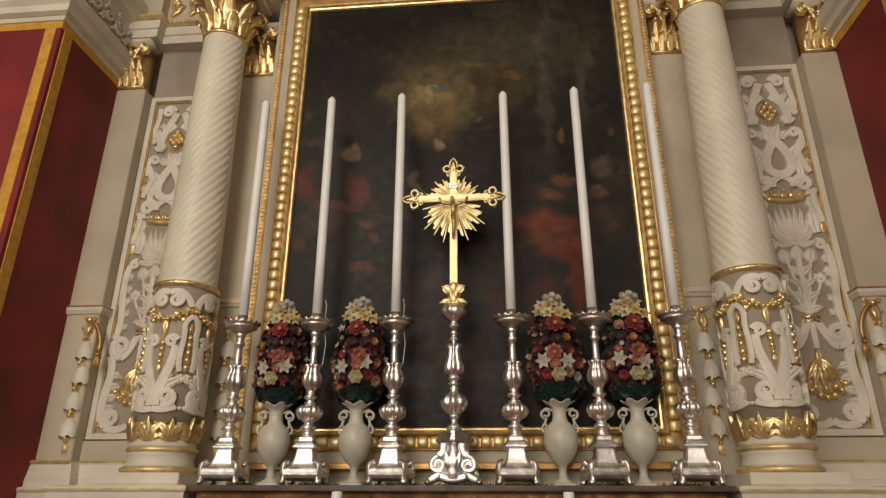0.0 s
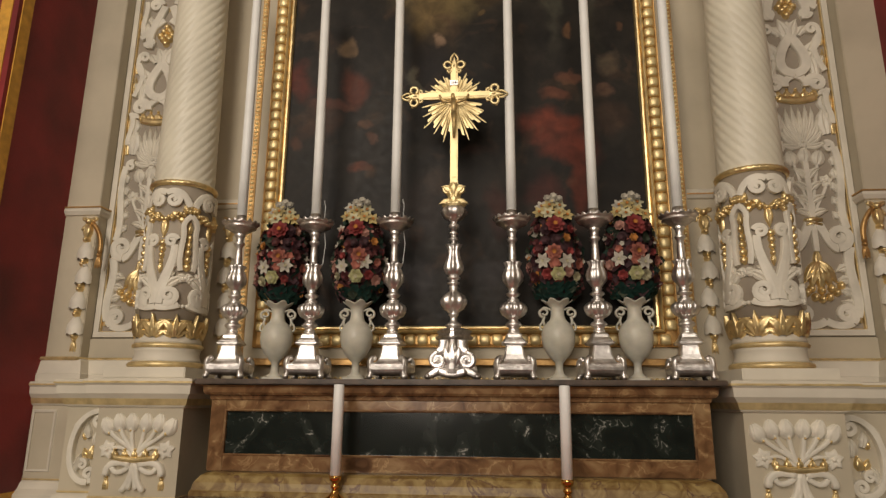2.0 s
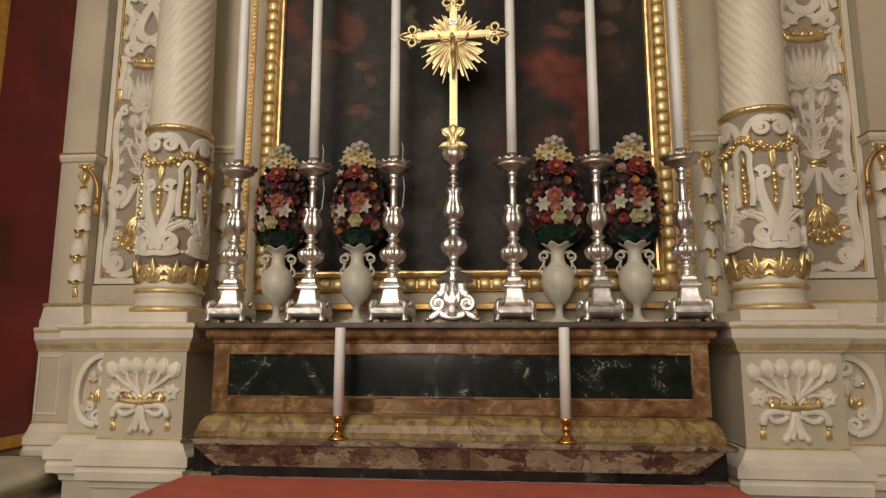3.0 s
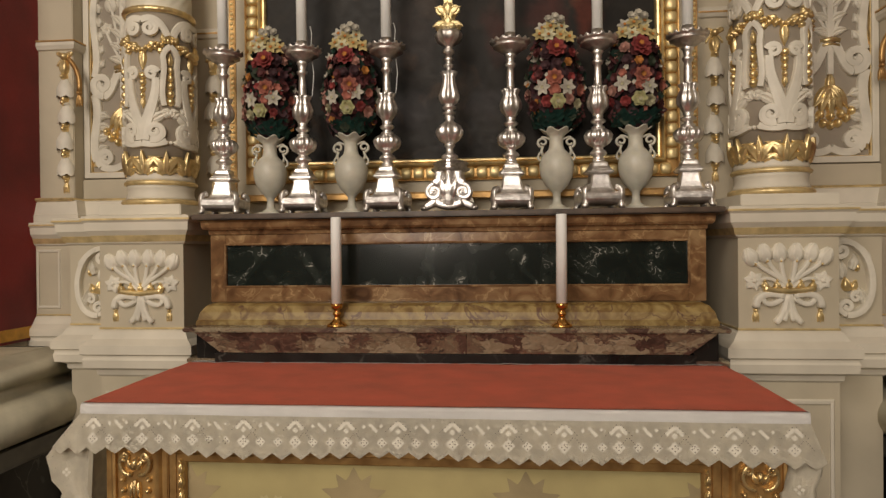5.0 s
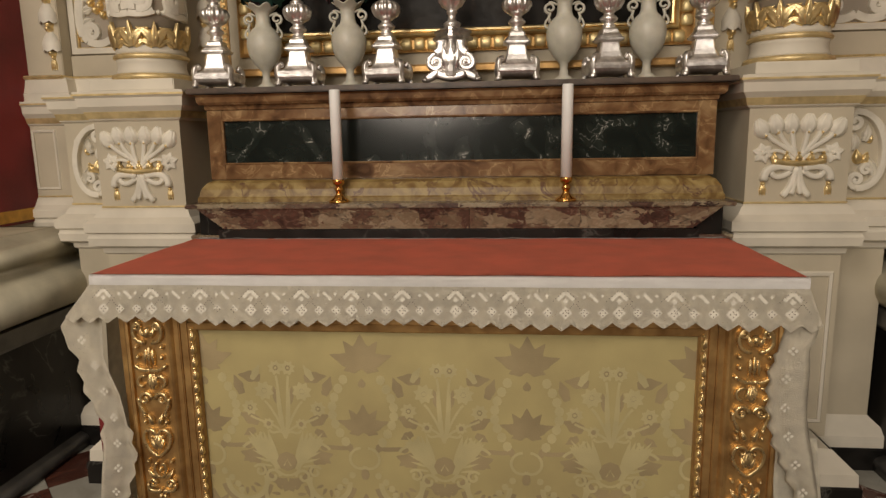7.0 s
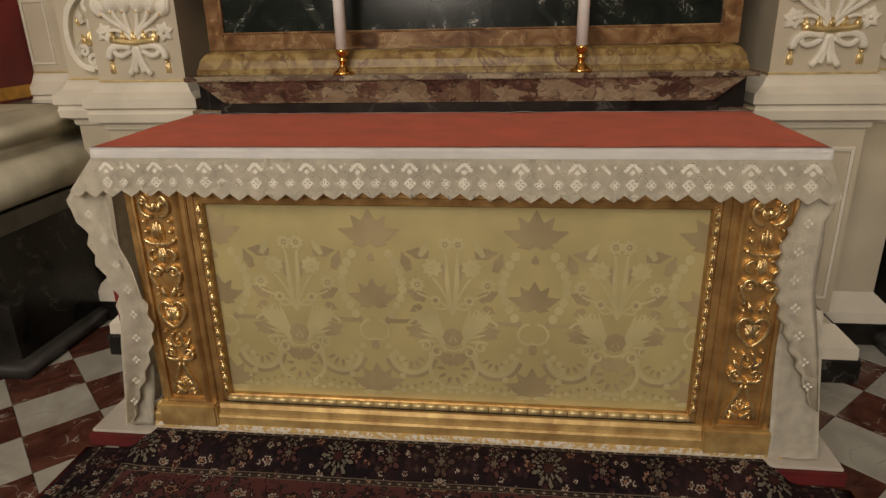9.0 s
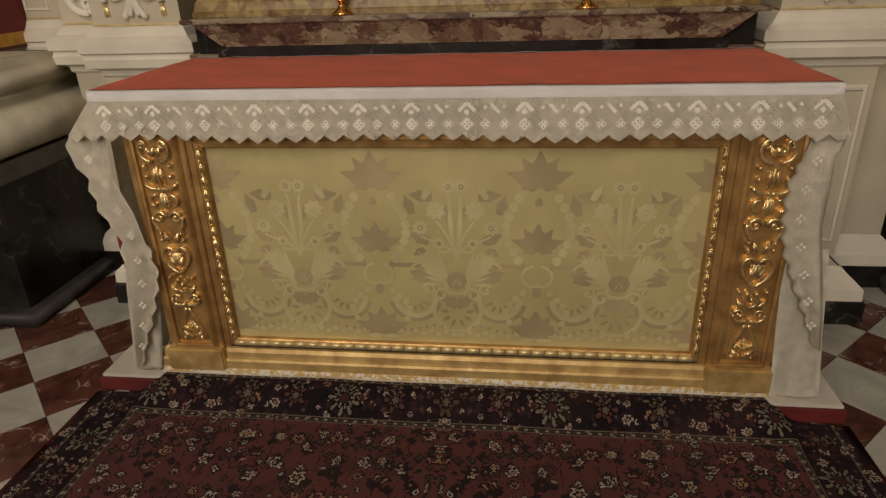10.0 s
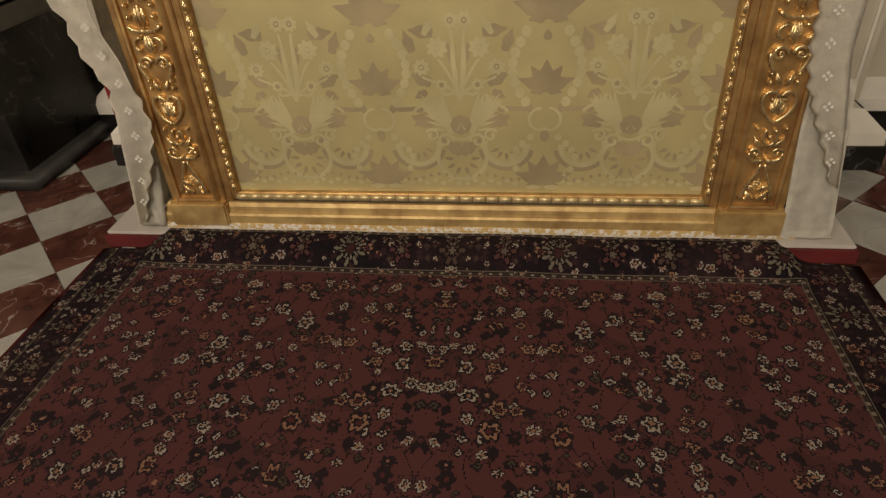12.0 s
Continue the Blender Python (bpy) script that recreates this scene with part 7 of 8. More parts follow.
def drum_relief(side):
    col = COLUMNS[side]
    cx = side * CX
    R = 0.147
    H = 0.019
    BULK[0] = 1.2
    CUT[0] = FLAT_CUT

    def drum_map(turn):
        base_map = ring_map(cx, CY, 1.803, R, turn)
        return lambda u, v, d: base_map(u * 0.9, v * 0.99, d)

    for k in range(10):
        Q0 = ring_map(cx, CY, 1.812, lambda v: R + 0.10 * max(0, v - 0.01), -90 + 36 * k)
        piece("gilt_palmette", GOLD, col, lambda b: (leaf(b, Q0, 0.0, 0.0, 90, 0.108, 0.013, 0.020, 0, 0, 9, 0.008), [leaf(b, P_, 0.004, 0.0, 80, 0.116, 0.022, 0.018, 4, -70, 12) for P_ in mirror_pair(Q0)], [leaf(b, P_, 0.010, 0.0, 48, 0.066, 0.013, 0.014, 3, -50) for P_ in mirror_pair(Q0)]), "gilt palmette")
    for k in range(4):
        a0 = -90 + 90 * k
        B, C = drum_map(a0), drum_map(a0 + 45)
        for Q in mirror_pair(B):
            # rising arms that end in small curls, with volutes at the foot
            piece("arm", CARVED, col, lambda b: (ribbon(b, Q, bez((0.004, 0.165), (0.012, 0.27), (0.07, 0.34), (0.062, 0.45), 14), 0.026, H, 0.014), volute(b, Q, 0.046, 0.468, 0.030, 20, 1.35, 0.011, H), [leaf(b, Q, 0.050 + 0.006 * i, 0.30 + 0.042 * i, 20 + 8 * i, 0.034, 0.011, H * 0.9, 0, 40, 5) for i in range(4)]))
            piece("foot_volute", CARVED, col, lambda b: (volute(b, Q, 0.056, 0.205, 0.042, -115, 1.5, 0.014, H * 1.15), ribbon(b, Q, bez((0.0, 0.150), (0.03, 0.143), (0.06, 0.143), (0.105, 0.160), 8), 0.013, H)))
            piece("frond", CARVED, col, lambda b: (leaf(b, Q, 0.030, 0.235, 48, 0.125, 0.022, H, 2, -35), leaf(b, Q, 0.052, 0.36, 20, 0.05, 0.014, H, 0, 40), leaf(b, Q, 0.066, 0.42, 25, 0.04, 0.012, H)))
            piece("top_volute", CARVED, col, lambda b: (volute(b, Q, 0.036, 0.678, 0.036, 90, -1.5, 0.012, H), ribbon(b, Q, bez((0.0, 0.712), (0.05, 0.735), (0.095, 0.71), (0.115, 0.645), 10), 0.014, H)))
            for i in range(9):
                t = i / 8
                piece("festoon_fruit", GOLD, col, lambda b: dome(b, Q, 0.010 + 0.108 * t, 0.578 + 0.045 * t * t + 0.010 * (i % 2), 0.0135, 0.0135, 0.028, 7, 2))
            piece("festoon_leaf", GOLD, col, lambda b: (leaf(b, Q, 0.03, 0.595, 30, 0.045, 0.012, 0.022), leaf(b, Q, 0.07, 0.585, -30, 0.04, 0.011, 0.022), leaf(b, Q, 0.09, 0.62, 60, 0.04, 0.011, 0.022)))
        for Q in mirror_pair(C):
            piece("arch", CARVED, col, lambda b: ribbon(b, Q, bez((0.030, 0.325), (0.052, 0.42), (0.018, 0.47), (0.034, 0.545), 12) + bez((0.034, 0.545), (0.032, 0.575), (0.012, 0.59), (0.0, 0.60), 6)[1:], 0.011, H))
            piece("trefoil", CARVED, col, lambda b: (leaf(b, Q, 0.004, 0.285, 20, 0.045, 0.022, H), leaf(b, Q, 0.0, 0.275, 70, 0.04, 0.018, H)))
        piece("drop", GOLD, col, lambda b: [dome(b, C, 0, 0.345 + 0.036 * i, 0.020 - 0.0016 * i, 0.021, 0.026) for i in range(5)] and leaf(b, C, 0, 0.51, 90, 0.06, 0.010, 0.02), "gilt stepped drop")
        piece("drop", GOLD, col, lambda b: (leaf(b, B, 0, 0.575, -90, 0.09, 0.017, 0.016), [dome(b, B, 0, 0.46 - 0.030 * i, 0.021 - 0.003 * i, 0.018, 0.020) for i in range(4)], leaf(b, B, 0, 0.36, -90, 0.05, 0.010, 0.016)), "gilt husk drop")
        piece("crown", GOLD, col, lambda b: crown_shape(b, C, 0, 0.635, 0.034, 0.032), "small gilt crown")
        piece("berry", CARVED, col, lambda b: [dome(b, C, u, 0.155, 0.011, 0.011, 0.018) for u in (-0.02, 0, 0.02)])
    BULK[0] = 1.0
    CUT[0] = ROUND_CUT


def garland(x, y, z_top, step, n, name_label, side, scale=1.0):
    ob = thing("garland", name_label, "garland", group="carved bell flower garlands")
    M = plane_map(x, y, z_top, side)
    S = scale
    piece("bow", GOLD, ob, lambda b: (bow(b, M, 0, 0, 0.050 * S), leaf(b, M, 0, -0.02, -90, 0.10 * S, 0.026 * S, 0.034), dome(b, M, 0, 0, 0.024 * S, 0.022 * S, 0.03)), "gilt bow")
    for k in range(n):
        v = -0.115 * S - step * k
        piece("bell", CARVED, ob, lambda b: bell(b, M, 0.008 * math.sin(k * 2), v, 0.100 * S))
        piece("link", GOLD, ob, lambda b: dome(b, M, 0, v - 0.116 * S, 0.022 * S, 0.020 * S, 0.034), "gilt link")
        piece("cap", GOLD, ob, lambda b: dome(b, M, 0, v + 0.004, 0.019 * S, 0.020 * S, 0.040), "gilt cap")
    piece("tassel", GOLD, ob, lambda b: tassel(b, M, 0, -0.115 * S - step * n + 0.005, 0.062 * S), "gilt tassel")
    return ob, M


def pilaster_capital(x, y, z, w, h, side):
    ob = thing("capital", "gilt leafy pilaster capital", "capital", group="gilt pilaster capitals")
    M = plane_map(x, y, z)
    piece("bell", OLD_GOLD, ob, lambda b: box(x - w * 0.88, x + w * 0.88, y - 0.006, y + 0.09, z, z + h * 0.9, 0.004, b))
    piece("ring", GOLD, ob, lambda b: ribbon(b, M, [(-w, 0.006), (0, 0.006), (w, 0.006)], 0.008, 0.022))
    # two tiers of toothed leaves whose tips roll forward
    for u0, v0, hh, ww, lift in ((-0.80, 0.02, 0.34, 0.26, 0.030), (-0.27, 0.02, 0.36, 0.26, 0.034), (0.27, 0.02, 0.36, 0.26, 0.034), (0.80, 0.02, 0.34, 0.26, 0.030), (-0.54, 0.22, 0.40, 0.25, 0.050), (0.0, 0.24, 0.42, 0.25, 0.054), (0.54, 0.22, 0.40, 0.25, 0.050)):
        def draw(b, u0=u0, v0=v0, hh=hh, ww=ww, lift=lift):
            leaf(b, M, u0 * w, v0 * h, 90, hh * h, ww * w, 0.022, 4, 0, 12, lift)
            dome(b, lambda u, v, d: M(u, v, d + lift * 0.8), u0 * w, (v0 + hh * 0.92) * h, ww * w * 0.62, 0.014, 0.030, 8, 2)
        piece("leaf", GOLD, ob, draw)
    for Q in mirror_pair(M):
        piece("volute", GOLD, ob, lambda b: (volute(b, lambda u, v, d: Q(u, v, d + 0.03), w * 0.80, h * 0.78, w * 0.36, 100, -1.7, w * 0.085, 0.045), ribbon(b, Q, bez((w * 0.1, h * 0.60), (w * 0.2, h * 0.8), (w * 0.4, h * 0.92), (w * 0.74, h * 0.94), 8), w * 0.07, 0.05)))
        piece("inner_curl", GOLD, ob, lambda b: volute(b, lambda u, v, d: Q(u, v, d + 0.02), w * 0.24, h * 0.74, w * 0.17, 80, 1.4, w * 0.05, 0.035))
    piece("rosette", GOLD, ob, lambda b: daisy(b, M, 0, h * 0.84, w * 0.3))
    piece("abacus", CREAM, ob, lambda b: box(x - w * 1.15, x + w * 1.15, y - 0.06, y + 0.09, z + h * 0.93, z + h * 1.02, 0.004, b))


for side in (-1, 1):
    wall_relief(side)
    pedestal_relief(side)
    drum_relief(side)
    ob, M = garland(side * 2.145, 1.42, 2.525, 0.142, 4, "cream carved bell flowers and gilt bow hung on the outer pilaster", -side)
    piece("drapery", OLD_GOLD, ob, lambda b: (ribbon(b, M, bez((0.02, -0.01), (0.07, -0.06), (0.09, -0.12), (0.082, -0.19), 10), 0.012, 0.018), tassel(b, M, 0.082, -0.20, 0.07)), "faded gilt drapery end")
    garland(side * 1.225, 1.25, 2.46, 0.135, 4, "cream carved bell flowers and gilt bow hung on the inner pilaster", side, 0.92)
    pilaster_capital(side * 2.215, 1.42, 4.125, 0.10, 0.36, side)
    pilaster_capital(side * 1.245, 1.25, 4.04, 0.095, 0.36, side)
    # scrolls of the pier's frieze and gilt leaves of the entablature's
    fr = thing("frieze_relief", "cream carved running scroll on the frieze", "wall relief", group="frieze scrolls")
    for k in range(5):
        P = lambda u, v, d: Vector((side * (-2.262 + d) * -1 if side > 0 else -2.262 + d, 0.79 + k * 0.13 + u, 4.385 + v))
        piece("scroll", CARVED, fr, lambda b: (volute(b, P, 0.06, 0.10, 0.055, 180, (1.5 if k % 2 else -1.5), 0.014, 0.03), leaf(b, P, 0.0, 0.03, 60, 0.12, 0.03, 0.025, 2), daisy(b, P, 0.06, 0.19, 0.03)))
    fe = thing("frieze_relief", "gilt leaf scroll on the entablature frieze", "wall relief", group="gilt frieze leaves")
    for k in range(3):
        P = plane_map(side * (1.72 + 0.13 * k), 1.438, 4.70)
        piece("leaf_scroll", GOLD, fe, lambda b: (volute(b, P, 0.0, 0.11, 0.05, 90, 1.5, 0.013, 0.03), leaf(b, P, -0.05, 0.03, 40, 0.13, 0.03, 0.025, 2)))
    eg = thing("egg_moulding", "gilt egg moulding under the entablature", "moulding", group="egg mouldings")
    bm = bmesh.new()
    for k in range(14):
        dome(bm, plane_map(side * (1.67 + 0.031 * k), 1.415, 4.655), 0, 0, 0.011, 0.014, 0.016)
    part("eggs", bm, GOLD, eg, smooth=True, kind="stuff")


# ---- gilt carving on the altar ----
for sx in (-1, 1):
    M = plane_map(sx * 0.92, -0.013, 0.125)
    H = 0.017
    G = CARVED_GILT
    for Q in mirror_pair(M):
        # foliage under a ribbon tent
        piece("tent_ribbon", G, altar, lambda b: ribbon(b, Q, bez((0.006, 0.135), (0.014, 0.09), (0.036, 0.07), (0.046, 0.012), 12), 0.0055, H))
        piece("foot_leaf", G, altar, lambda b: leaf(b, Q, 0.006, 0.012, 38, 0.045, 0.011, H, 2, 30))
        piece("foot_leaf", G, altar, lambda b: leaf(b, Q, 0.005, 0.040, 52, 0.042, 0.010, H, 2, -30))
        piece("berry", G, altar, lambda b: dome(b, Q, 0.030, 0.016, 0.009, 0.009, H))
        # horns and cup
        piece("horn", G, altar, lambda b: (ribbon(b, Q, bez((0.004, 0.148), (0.030, 0.140), (0.052, 0.150), (0.046, 0.172), 10), 0.008, H * 1.1, 0.004), volute(b, Q, 0.030, 0.172, 0.016, 10, 1.2, 0.005, H)))
        piece("spray", G, altar, lambda b: leaf(b, Q, 0.012, 0.192, 24, 0.045, 0.009, H, 0, 50))
        piece("cup_side", G, altar, lambda b: ribbon(b, Q, bez((0.0, 0.196), (0.024, 0.200), (0.024, 0.236), (0.010, 0.246), 10), 0.0045, H))
        piece("berry", G, altar, lambda b: dome(b, Q, 0.040, 0.250, 0.007, 0.008, H))
        # heart round a tulip
        piece("heart_scroll", G, altar, lambda b: ribbon(b, Q, bez((0.0, 0.268), (0.030, 0.285), (0.056, 0.325), (0.040, 0.352), 12) + bez((0.040, 0.352), (0.028, 0.368), (0.008, 0.362), (0.004, 0.345), 8)[1:], 0.0055, H))
        piece("heart_leaf", G, altar, lambda b: leaf(b, Q, 0.004, 0.292, 58, 0.042, 0.009, H, 2, 20))
        piece("berry", G, altar, lambda b: dome(b, Q, 0.018, 0.338, 0.008, 0.008, H))
        piece("berry", G, altar, lambda b: dome(b, Q, 0.036, 0.388, 0.008, 0.011, H))
        piece("bud", G, altar, lambda b: leaf(b, Q, 0.010, 0.378, 70, 0.040, 0.009, H))
        # ram's horn volutes
        piece("ram_horn", G, altar, lambda b: (volute(b, Q, 0.028, 0.468, 0.022, 180, -1.35, 0.0065, H), ribbon(b, Q, bez((0.050, 0.470), (0.054, 0.445), (0.036, 0.430), (0.034, 0.412), 8), 0.006, H)))
        piece("berry", G, altar, lambda b: dome(b, Q, 0.036, 0.412, 0.009, 0.010, H))
        piece("side_curl", G, altar, lambda b: ribbon(b, Q, bez((0.020, 0.545), (0.052, 0.548), (0.052, 0.510), (0.030, 0.508), 10), 0.005, H))
        # bar, tassel and shield
        piece("bar", G, altar, lambda b: ribbon(b, Q, bez((0.0, 0.566), (0.020, 0.560), (0.036, 0.566), (0.052, 0.580), 8), 0.006, H))
        piece("husk", G, altar, lambda b: leaf(b, Q, 0.010, 0.632, -86, 0.056, 0.006, H))
        piece("berry", G, altar, lambda b: dome(b, Q, 0.040, 0.606, 0.009, 0.011, H))
        piece("berry", G, altar, lambda b: dome(b, Q, 0.042, 0.640, 0.009, 0.009, H))
        piece("shield_scroll", G, altar, lambda b: (ribbon(b, Q, bez((0.012, 0.655), (0.056, 0.655), (0.056, 0.715), (0.028, 0.722), 12), 0.006, H), volute(b, Q, 0.034, 0.708, 0.014, 90, 1.2, 0.0045, H)))
        piece("shield_leaf", G, altar, lambda b: leaf(b, Q, 0.006, 0.672, 48, 0.040, 0.009, H, 2, 40))
    piece("tulip", G, altar, lambda b: tulip(b, M, 0, 0.296, 90, 0.052))
    piece("drop", G, altar, lambda b: dome(b, M, 0, 0.222, 0.008, 0.013, H))
    piece("tulip", G, altar, lambda b: tulip(b, M, 0, 0.500, 90, 0.052))
    piece("husk", G, altar, lambda b: leaf(b, M, 0, 0.640, -90, 0.068, 0.006, H * 1.1))
    piece("boss", G, altar, lambda b: dome(b, M, 0, 0.690, 0.014, 0.018, H * 1.2))
    piece("rosette", G, altar, lambda b: daisy(b, M, 0, 0.062, 0.018))
    # leaf-and-bead stile beside the brocade
    B = plane_map(sx * 0.7795, -0.008, 0.14)
    for k in range(16):
        piece("leaf_bead", CARVED_GILT, altar, lambda b: (leaf(b, B, 0, 0.043 * k, 78, 0.034, 0.009, 0.014, 0, 20, 6), dome(b, B, 0, 0.043 * k + 0.038, 0.006, 0.006, 0.012)))
B = plane_map(0, -0.008, 0.119)
bm = bmesh.new()
ribbon(bm, B, [(-0.02, 0), (0, 0.0), (0.02, 0)], 0.009, 0.012)
lg = part("gadroon", bm, PALE_GOLD, altar, smooth=True)
lg.location.x = -0.755
for k in range(1, 36):
    o = new("gadroon", lg.data)
    o.parent = altar
    o.location.x = -0.755 + 1.51 * k / 35

# woven pattern of the brocade: large vases of flowers between scrolling bands
WEAVE_L = material("brocade_light", (0.63, 0.56, 0.30), 0.36, 0.3, scale=6, vary=0.10, bump=0.2, bump_scale=300)
WEAVE_D = material("brocade_dark", (0.375, 0.300, 0.165), 0.52, 0.12, scale=6, vary=0.12, bump=0.2, bump_scale=300)
h = 0.01
PLY = [0.0]


def ply(M):
    """Lays each woven motif a hair above the one before it."""
    PLY[0] += 0.0010
    k = PLY[0]
    return lambda u, v, d: M(u, v, d + k)


def woven_leaf(bm, M, u, v, size):
    """A five-pointed dull leaf with toothed lobes, its tip upwards."""
    for ang, ln, wd in ((90, 1.0, 0.30), (55, 0.95, 0.24), (125, 0.95, 0.24), (18, 1.05, 0.24), (162, 1.05, 0.24), (-20, 0.6, 0.2), (200, 0.6, 0.2)):
        leaf(bm, ply(M), u, v, ang, size * ln, size * wd, h, 2, 0, 10)


for k, cx in enumerate((-0.504, 0.012, 0.528)):
    PD, PL = plane_map(cx, 0.01342, 0.132), plane_map(cx, 0.01336, 0.132)
    MD, ML = (lambda u, v, d: PD(u, v, d * 0.004)), (lambda u, v, d: PL(u, v, d * 0.004))
    PLY[0] = 0.0
    light, dark = bmesh.new(), bmesh.new()
    for Q, D in zip(mirror_pair(ML), mirror_pair(MD)):
        # dull ground showing between the motifs
        ribbon(dark, ply(D), bez((0.128, 0.292), (0.15, 0.298), (0.18, 0.286), (0.212, 0.296), 8), 0.0075, h)
        dome(dark, ply(D), 0.128, 0.292, 0.014, 0.012, h)
        dome(dark, ply(D), 0.212, 0.294, 0.010, 0.015, h)
        leaf(dark, ply(D), 0.085, 0.245, 20, 0.075, 0.026, h, 2)
        leaf(dark, ply(D), 0.100, 0.275, -40, 0.060, 0.020, h, 2)
        ribbon(dark, ply(D), spiral(0.0, 0.232, 0.066, 0.082, -88, 0.22, 14), 0.015, h, 0.008)
        ribbon(dark, ply(D), spiral(0.140, 0.170, 0.082, 0.082, 190, 0.44, 18), 0.0075, h)
        leaf(dark, ply(D), 0.0, 0.168, -68, 0.040, 0.016, h)
        leaf(dark, ply(D), 0.072, 0.525, 8, 0.075, 0.020, h, 2)
        leaf(dark, ply(D), 0.135, 0.470, 70, 0.070, 0.017, h, 2)
        leaf(dark, ply(D), 0.085, 0.375, 25, 0.070, 0.022, h, 2)
        leaf(dark, ply(D), 0.100, 0.350, -30, 0.045, 0.014, h, 2)
        leaf(dark, ply(D), 0.020, 0.440, 80, 0.060, 0.010, h)
        # the vase: a scalloped shell whose rim curls out to the sides
        for i in range(7):
            leaf(light, ply(Q), 0.030 + 0.006 * i, 0.212 + 0.007 * i, 78 - 5 * i, 0.140 - 0.008 * i, 0.011, h)
        for i in range(6):
            leaf(light, ply(Q), 0.052 + 0.008 * i, 0.222 + 0.016 * i, 8 + 9 * i, 0.052, 0.0040, h)
        ribbon(light, ply(Q), spiral(0.0, 0.236, 0.046, 0.044, -90, 0.26, 14), 0.0040, h)
        ribbon(light, ply(Q), bez((0.080, 0.340), (0.095, 0.300), (0.125, 0.312), (0.145, 0.285), 10), 0.0048, h)
        # wheels under it, with spokes and small curls
        ribbon(light, ply(Q), spiral(0.0, 0.128, 0.078, 0.078, -90, 0.36, 18), 0.0070, h)
        ribbon(light, ply(Q), spiral(0.052, 0.186, 0.026, 0.008, 180, -1.1), 0.0050, h)
        ribbon(light, ply(Q), spiral(0.140, 0.170, 0.068, 0.066, 165, 0.55, 22), 0.0085, h)
        ribbon(light, ply(Q), spiral(0.092, 0.205, 0.022, 0.007, 30, 1.1), 0.0045, h)
        for i in range(5):
            leaf(dark, ply(Q), 0.030 * math.cos(radians(-70 + 38 * i)), 0.120 + 0.030 * math.sin(radians(-70 + 38 * i)), -70 + 38 * i, 0.030, 0.0060, h)
            leaf(dark, ply(Q), 0.140 + 0.026 * math.cos(radians(205 + 34 * i)), 0.170 + 0.026 * math.sin(radians(205 + 34 * i)), 205 + 34 * i, 0.028, 0.0055, h)
        # fringe of dots below
        for i in range(9):
            dome(light, ply(Q), 0.014 + 0.026 * i, 0.034 + 0.010 * (i % 2), 0.010, 0.008, h)
            dome(dark, ply(D), 0.027 + 0.026 * i, 0.058 + 0.010 * math.sin(i * 0.9), 0.0055, 0.0065, h)
        # flowers on stems above
        for x, v, r in ((0.062, 0.482, 0.034), (0.112, 0.424, 0.028), (0.054, 0.370, 0.021), (0.020, 0.560, 0.026)):
            ribbon(light, ply(Q), bez((0.0, 0.32), (0.01, 0.37), (x * 0.7, v - 0.05), (x, v - r), 8), 0.0040, h)
            daisy(light, ply(Q), x, v, r, 8)
            dome(dark, ply(Q), x, v, r * 0.42, r * 0.46, h)
        leaf(light, ply(Q), 0.006, 0.34, 84, 0.16, 0.008, h, 3)
        leaf(light, ply(Q), 0.10, 0.52, 120, 0.06, 0.012, h, 2)
        # pale scalloped edge round the dull leaves
        for i in range(8):
            dome(light, ply(Q), 0.198 - 0.040 * math.sin(math.pi * i / 7), 0.315 + 0.030 * i, 0.015, 0.017, h)
            dome(light, ply(Q), 0.215 - 0.055 * math.sin(math.pi * i / 7), 0.045 + 0.022 * i, 0.011, 0.012, h)
    for u0 in ((-0.258, 0.258) if k == 0 else (0.258,)):
        woven_leaf(dark, MD, u0, 0.045, 0.092)
        woven_leaf(dark, MD, u0, 0.360, 0.084)
        woven_leaf(dark, MD, u0, 0.575, 0.100)
        leaf(dark, ply(MD), u0, 0.185, 90, 0.05, 0.013, h)
        leaf(dark, ply(MD), u0, 0.500, 90, 0.03, 0.012, h)
        for sg in (-1, 1):
            dome(light, ply(ML), u0 + sg * 0.030, 0.022, 0.026, 0.009, h)
            ribbon(light, ply(ML), spiral(u0 + sg * 0.012, 0.255, 0.040, 0.030, 90, -sg * 0.6, 12), 0.0045, h)
    dome(dark, ply(ML), 0, 0.240, 0.034, 0.034, h)
    ribbon(light, ply(ML), [(-0.012, 0.224), (0, 0.246), (0.012, 0.224)], 0.0026, h)
    part("pattern", light, WEAVE_L, brocade, "pale woven vase and flower pattern", kind="stuff")
    part("pattern", dark, WEAVE_D, brocade, "dull woven leaf pattern", kind="stuff")


# ---- small fittings ----
for side in (-1, 1):
    pg = part("peg", box(side * 1.905 - 0.028, side * 1.905 + 0.028, 1.290, 1.325, 1.0, 1.022, 0.003), BLACK_MARBLE, None, "small black metal clip on the pedestal ledge", category="clip")


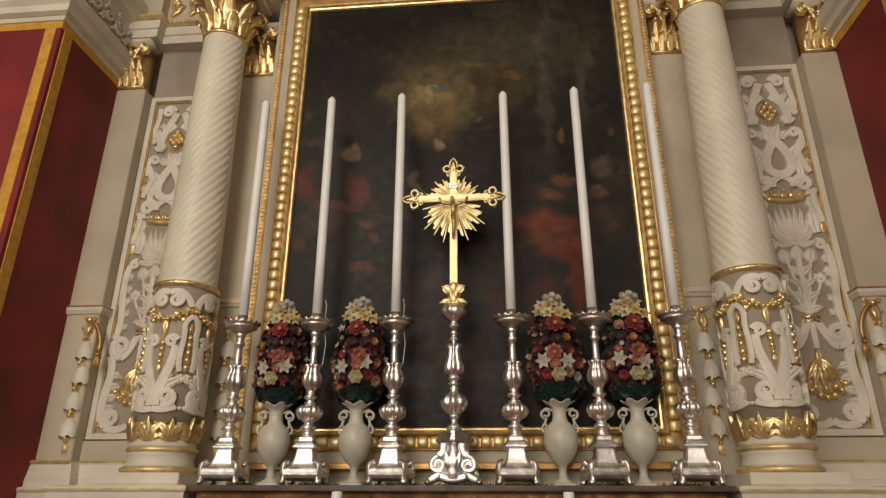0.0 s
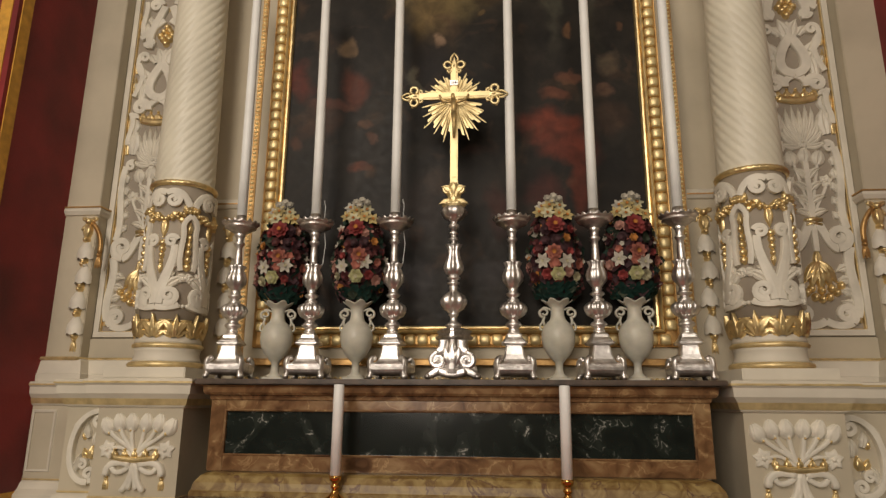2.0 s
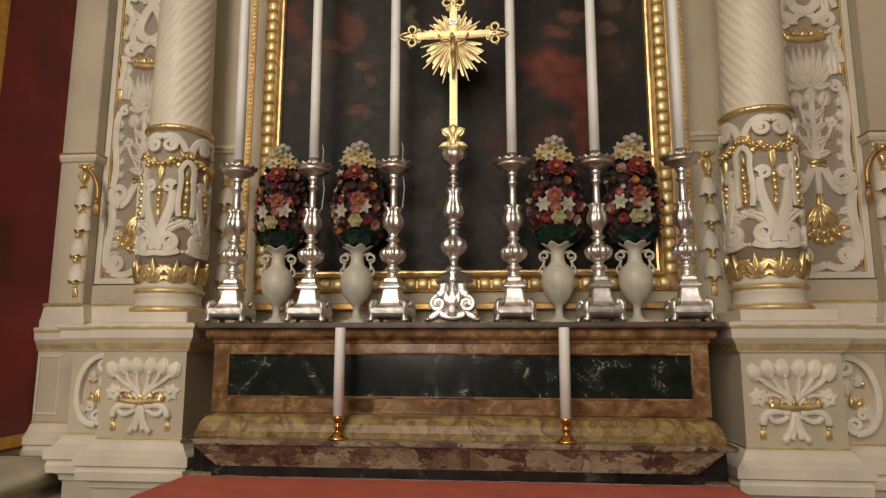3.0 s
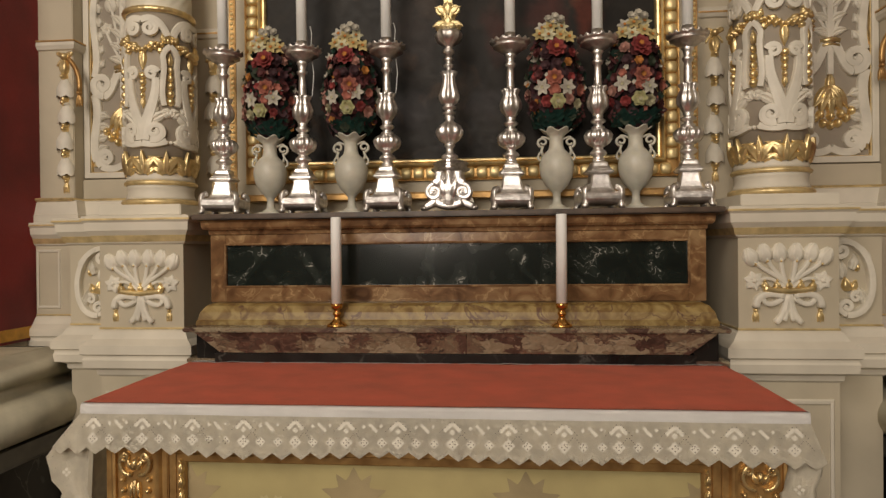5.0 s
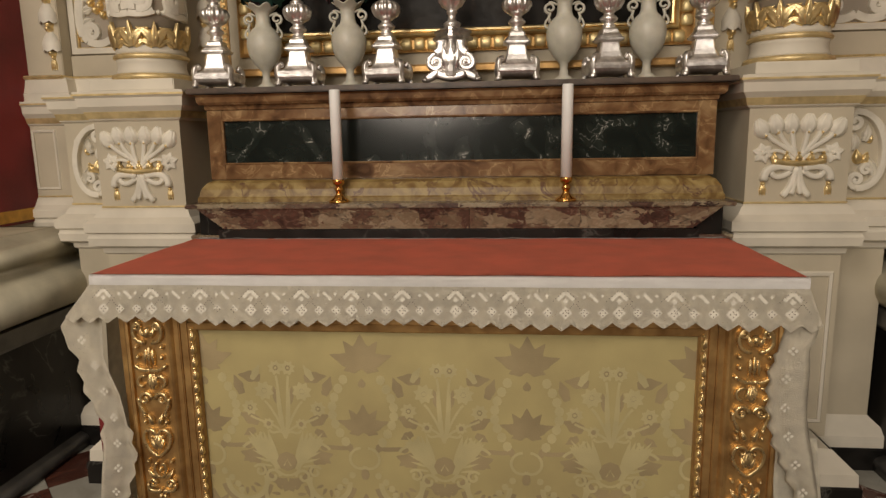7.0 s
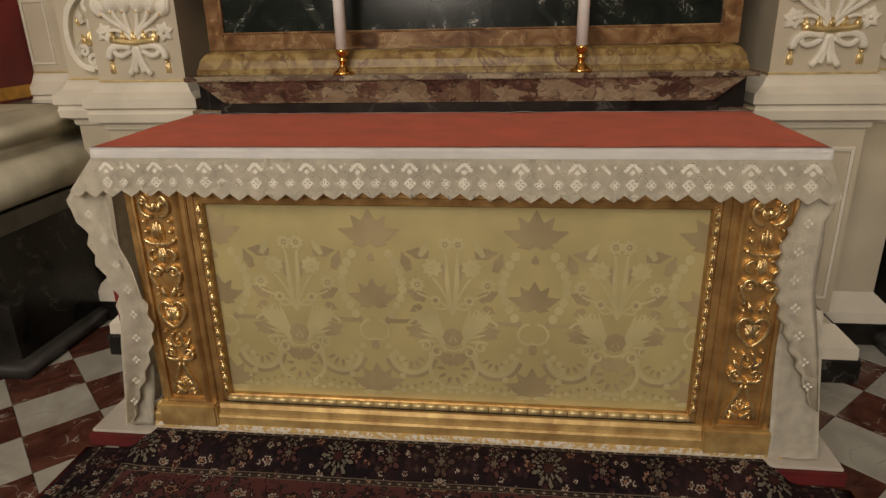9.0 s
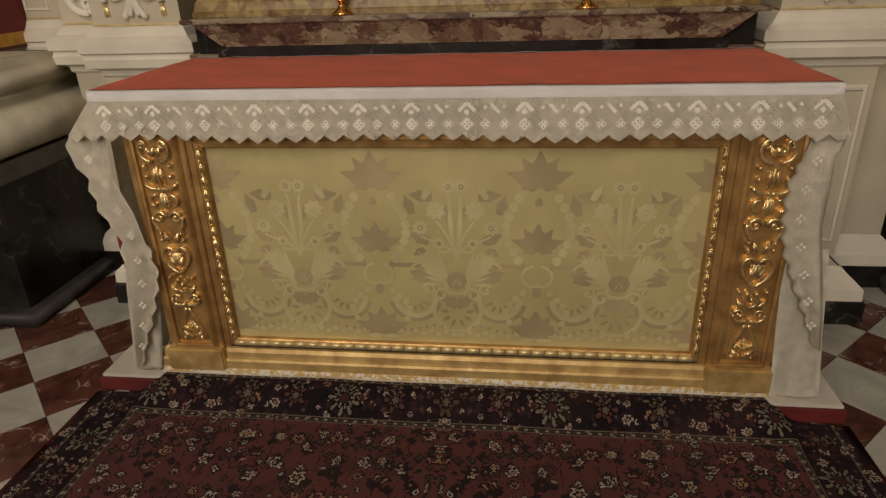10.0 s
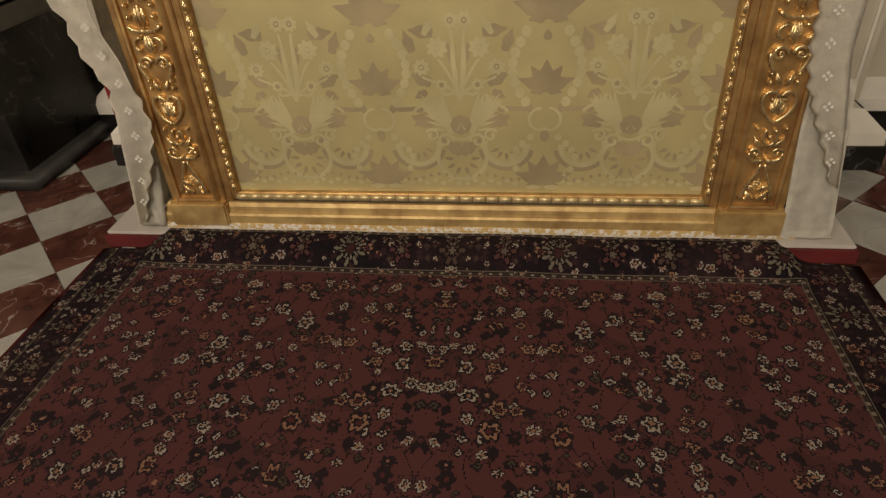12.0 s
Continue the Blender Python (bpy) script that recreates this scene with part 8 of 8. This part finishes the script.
# ---- floor tiles, laid diagonally ----
fl = thing("floor", "diagonal chequered floor of white and red-brown marble tiles", "floor", kind="structure")
TILE = 0.262
tile_mesh = {}
for mat, key in ((WHITE_TILE, 0), (RED_TILE, 1)):
    bm = box(-TILE / 2 + 0.0008, TILE / 2 - 0.0008, -TILE / 2 + 0.0008, TILE / 2 - 0.0008, -0.012, 0.0, 0.0012)
    me = bpy.data.meshes.new("tile")
    bm.to_mesh(me)
    bm.free()
    me.materials.append(mat)
    tile_mesh[key] = me
c45 = math.cos(math.pi / 4)
for i in range(-14, 15):
    for j in range(-14, 15):
        x = -1.557 + (i - j) * TILE * c45
        y = 0.13 + (i + j) * TILE * c45
        if abs(x) > 2.55 or not -1.9 < y < 1.5 or (abs(x) < 1.0 and y > 0.1) or (abs(x) < 0.9 and y < -0.3):
            continue
        o = new("tile", tile_mesh[(i + j) % 2])
        o.parent = fl
        o.matrix_basis = pose(x, y, FLOOR + 0.0006 * ((i * 7 + j * 13) % 5) / 5, 0, 0, 45)
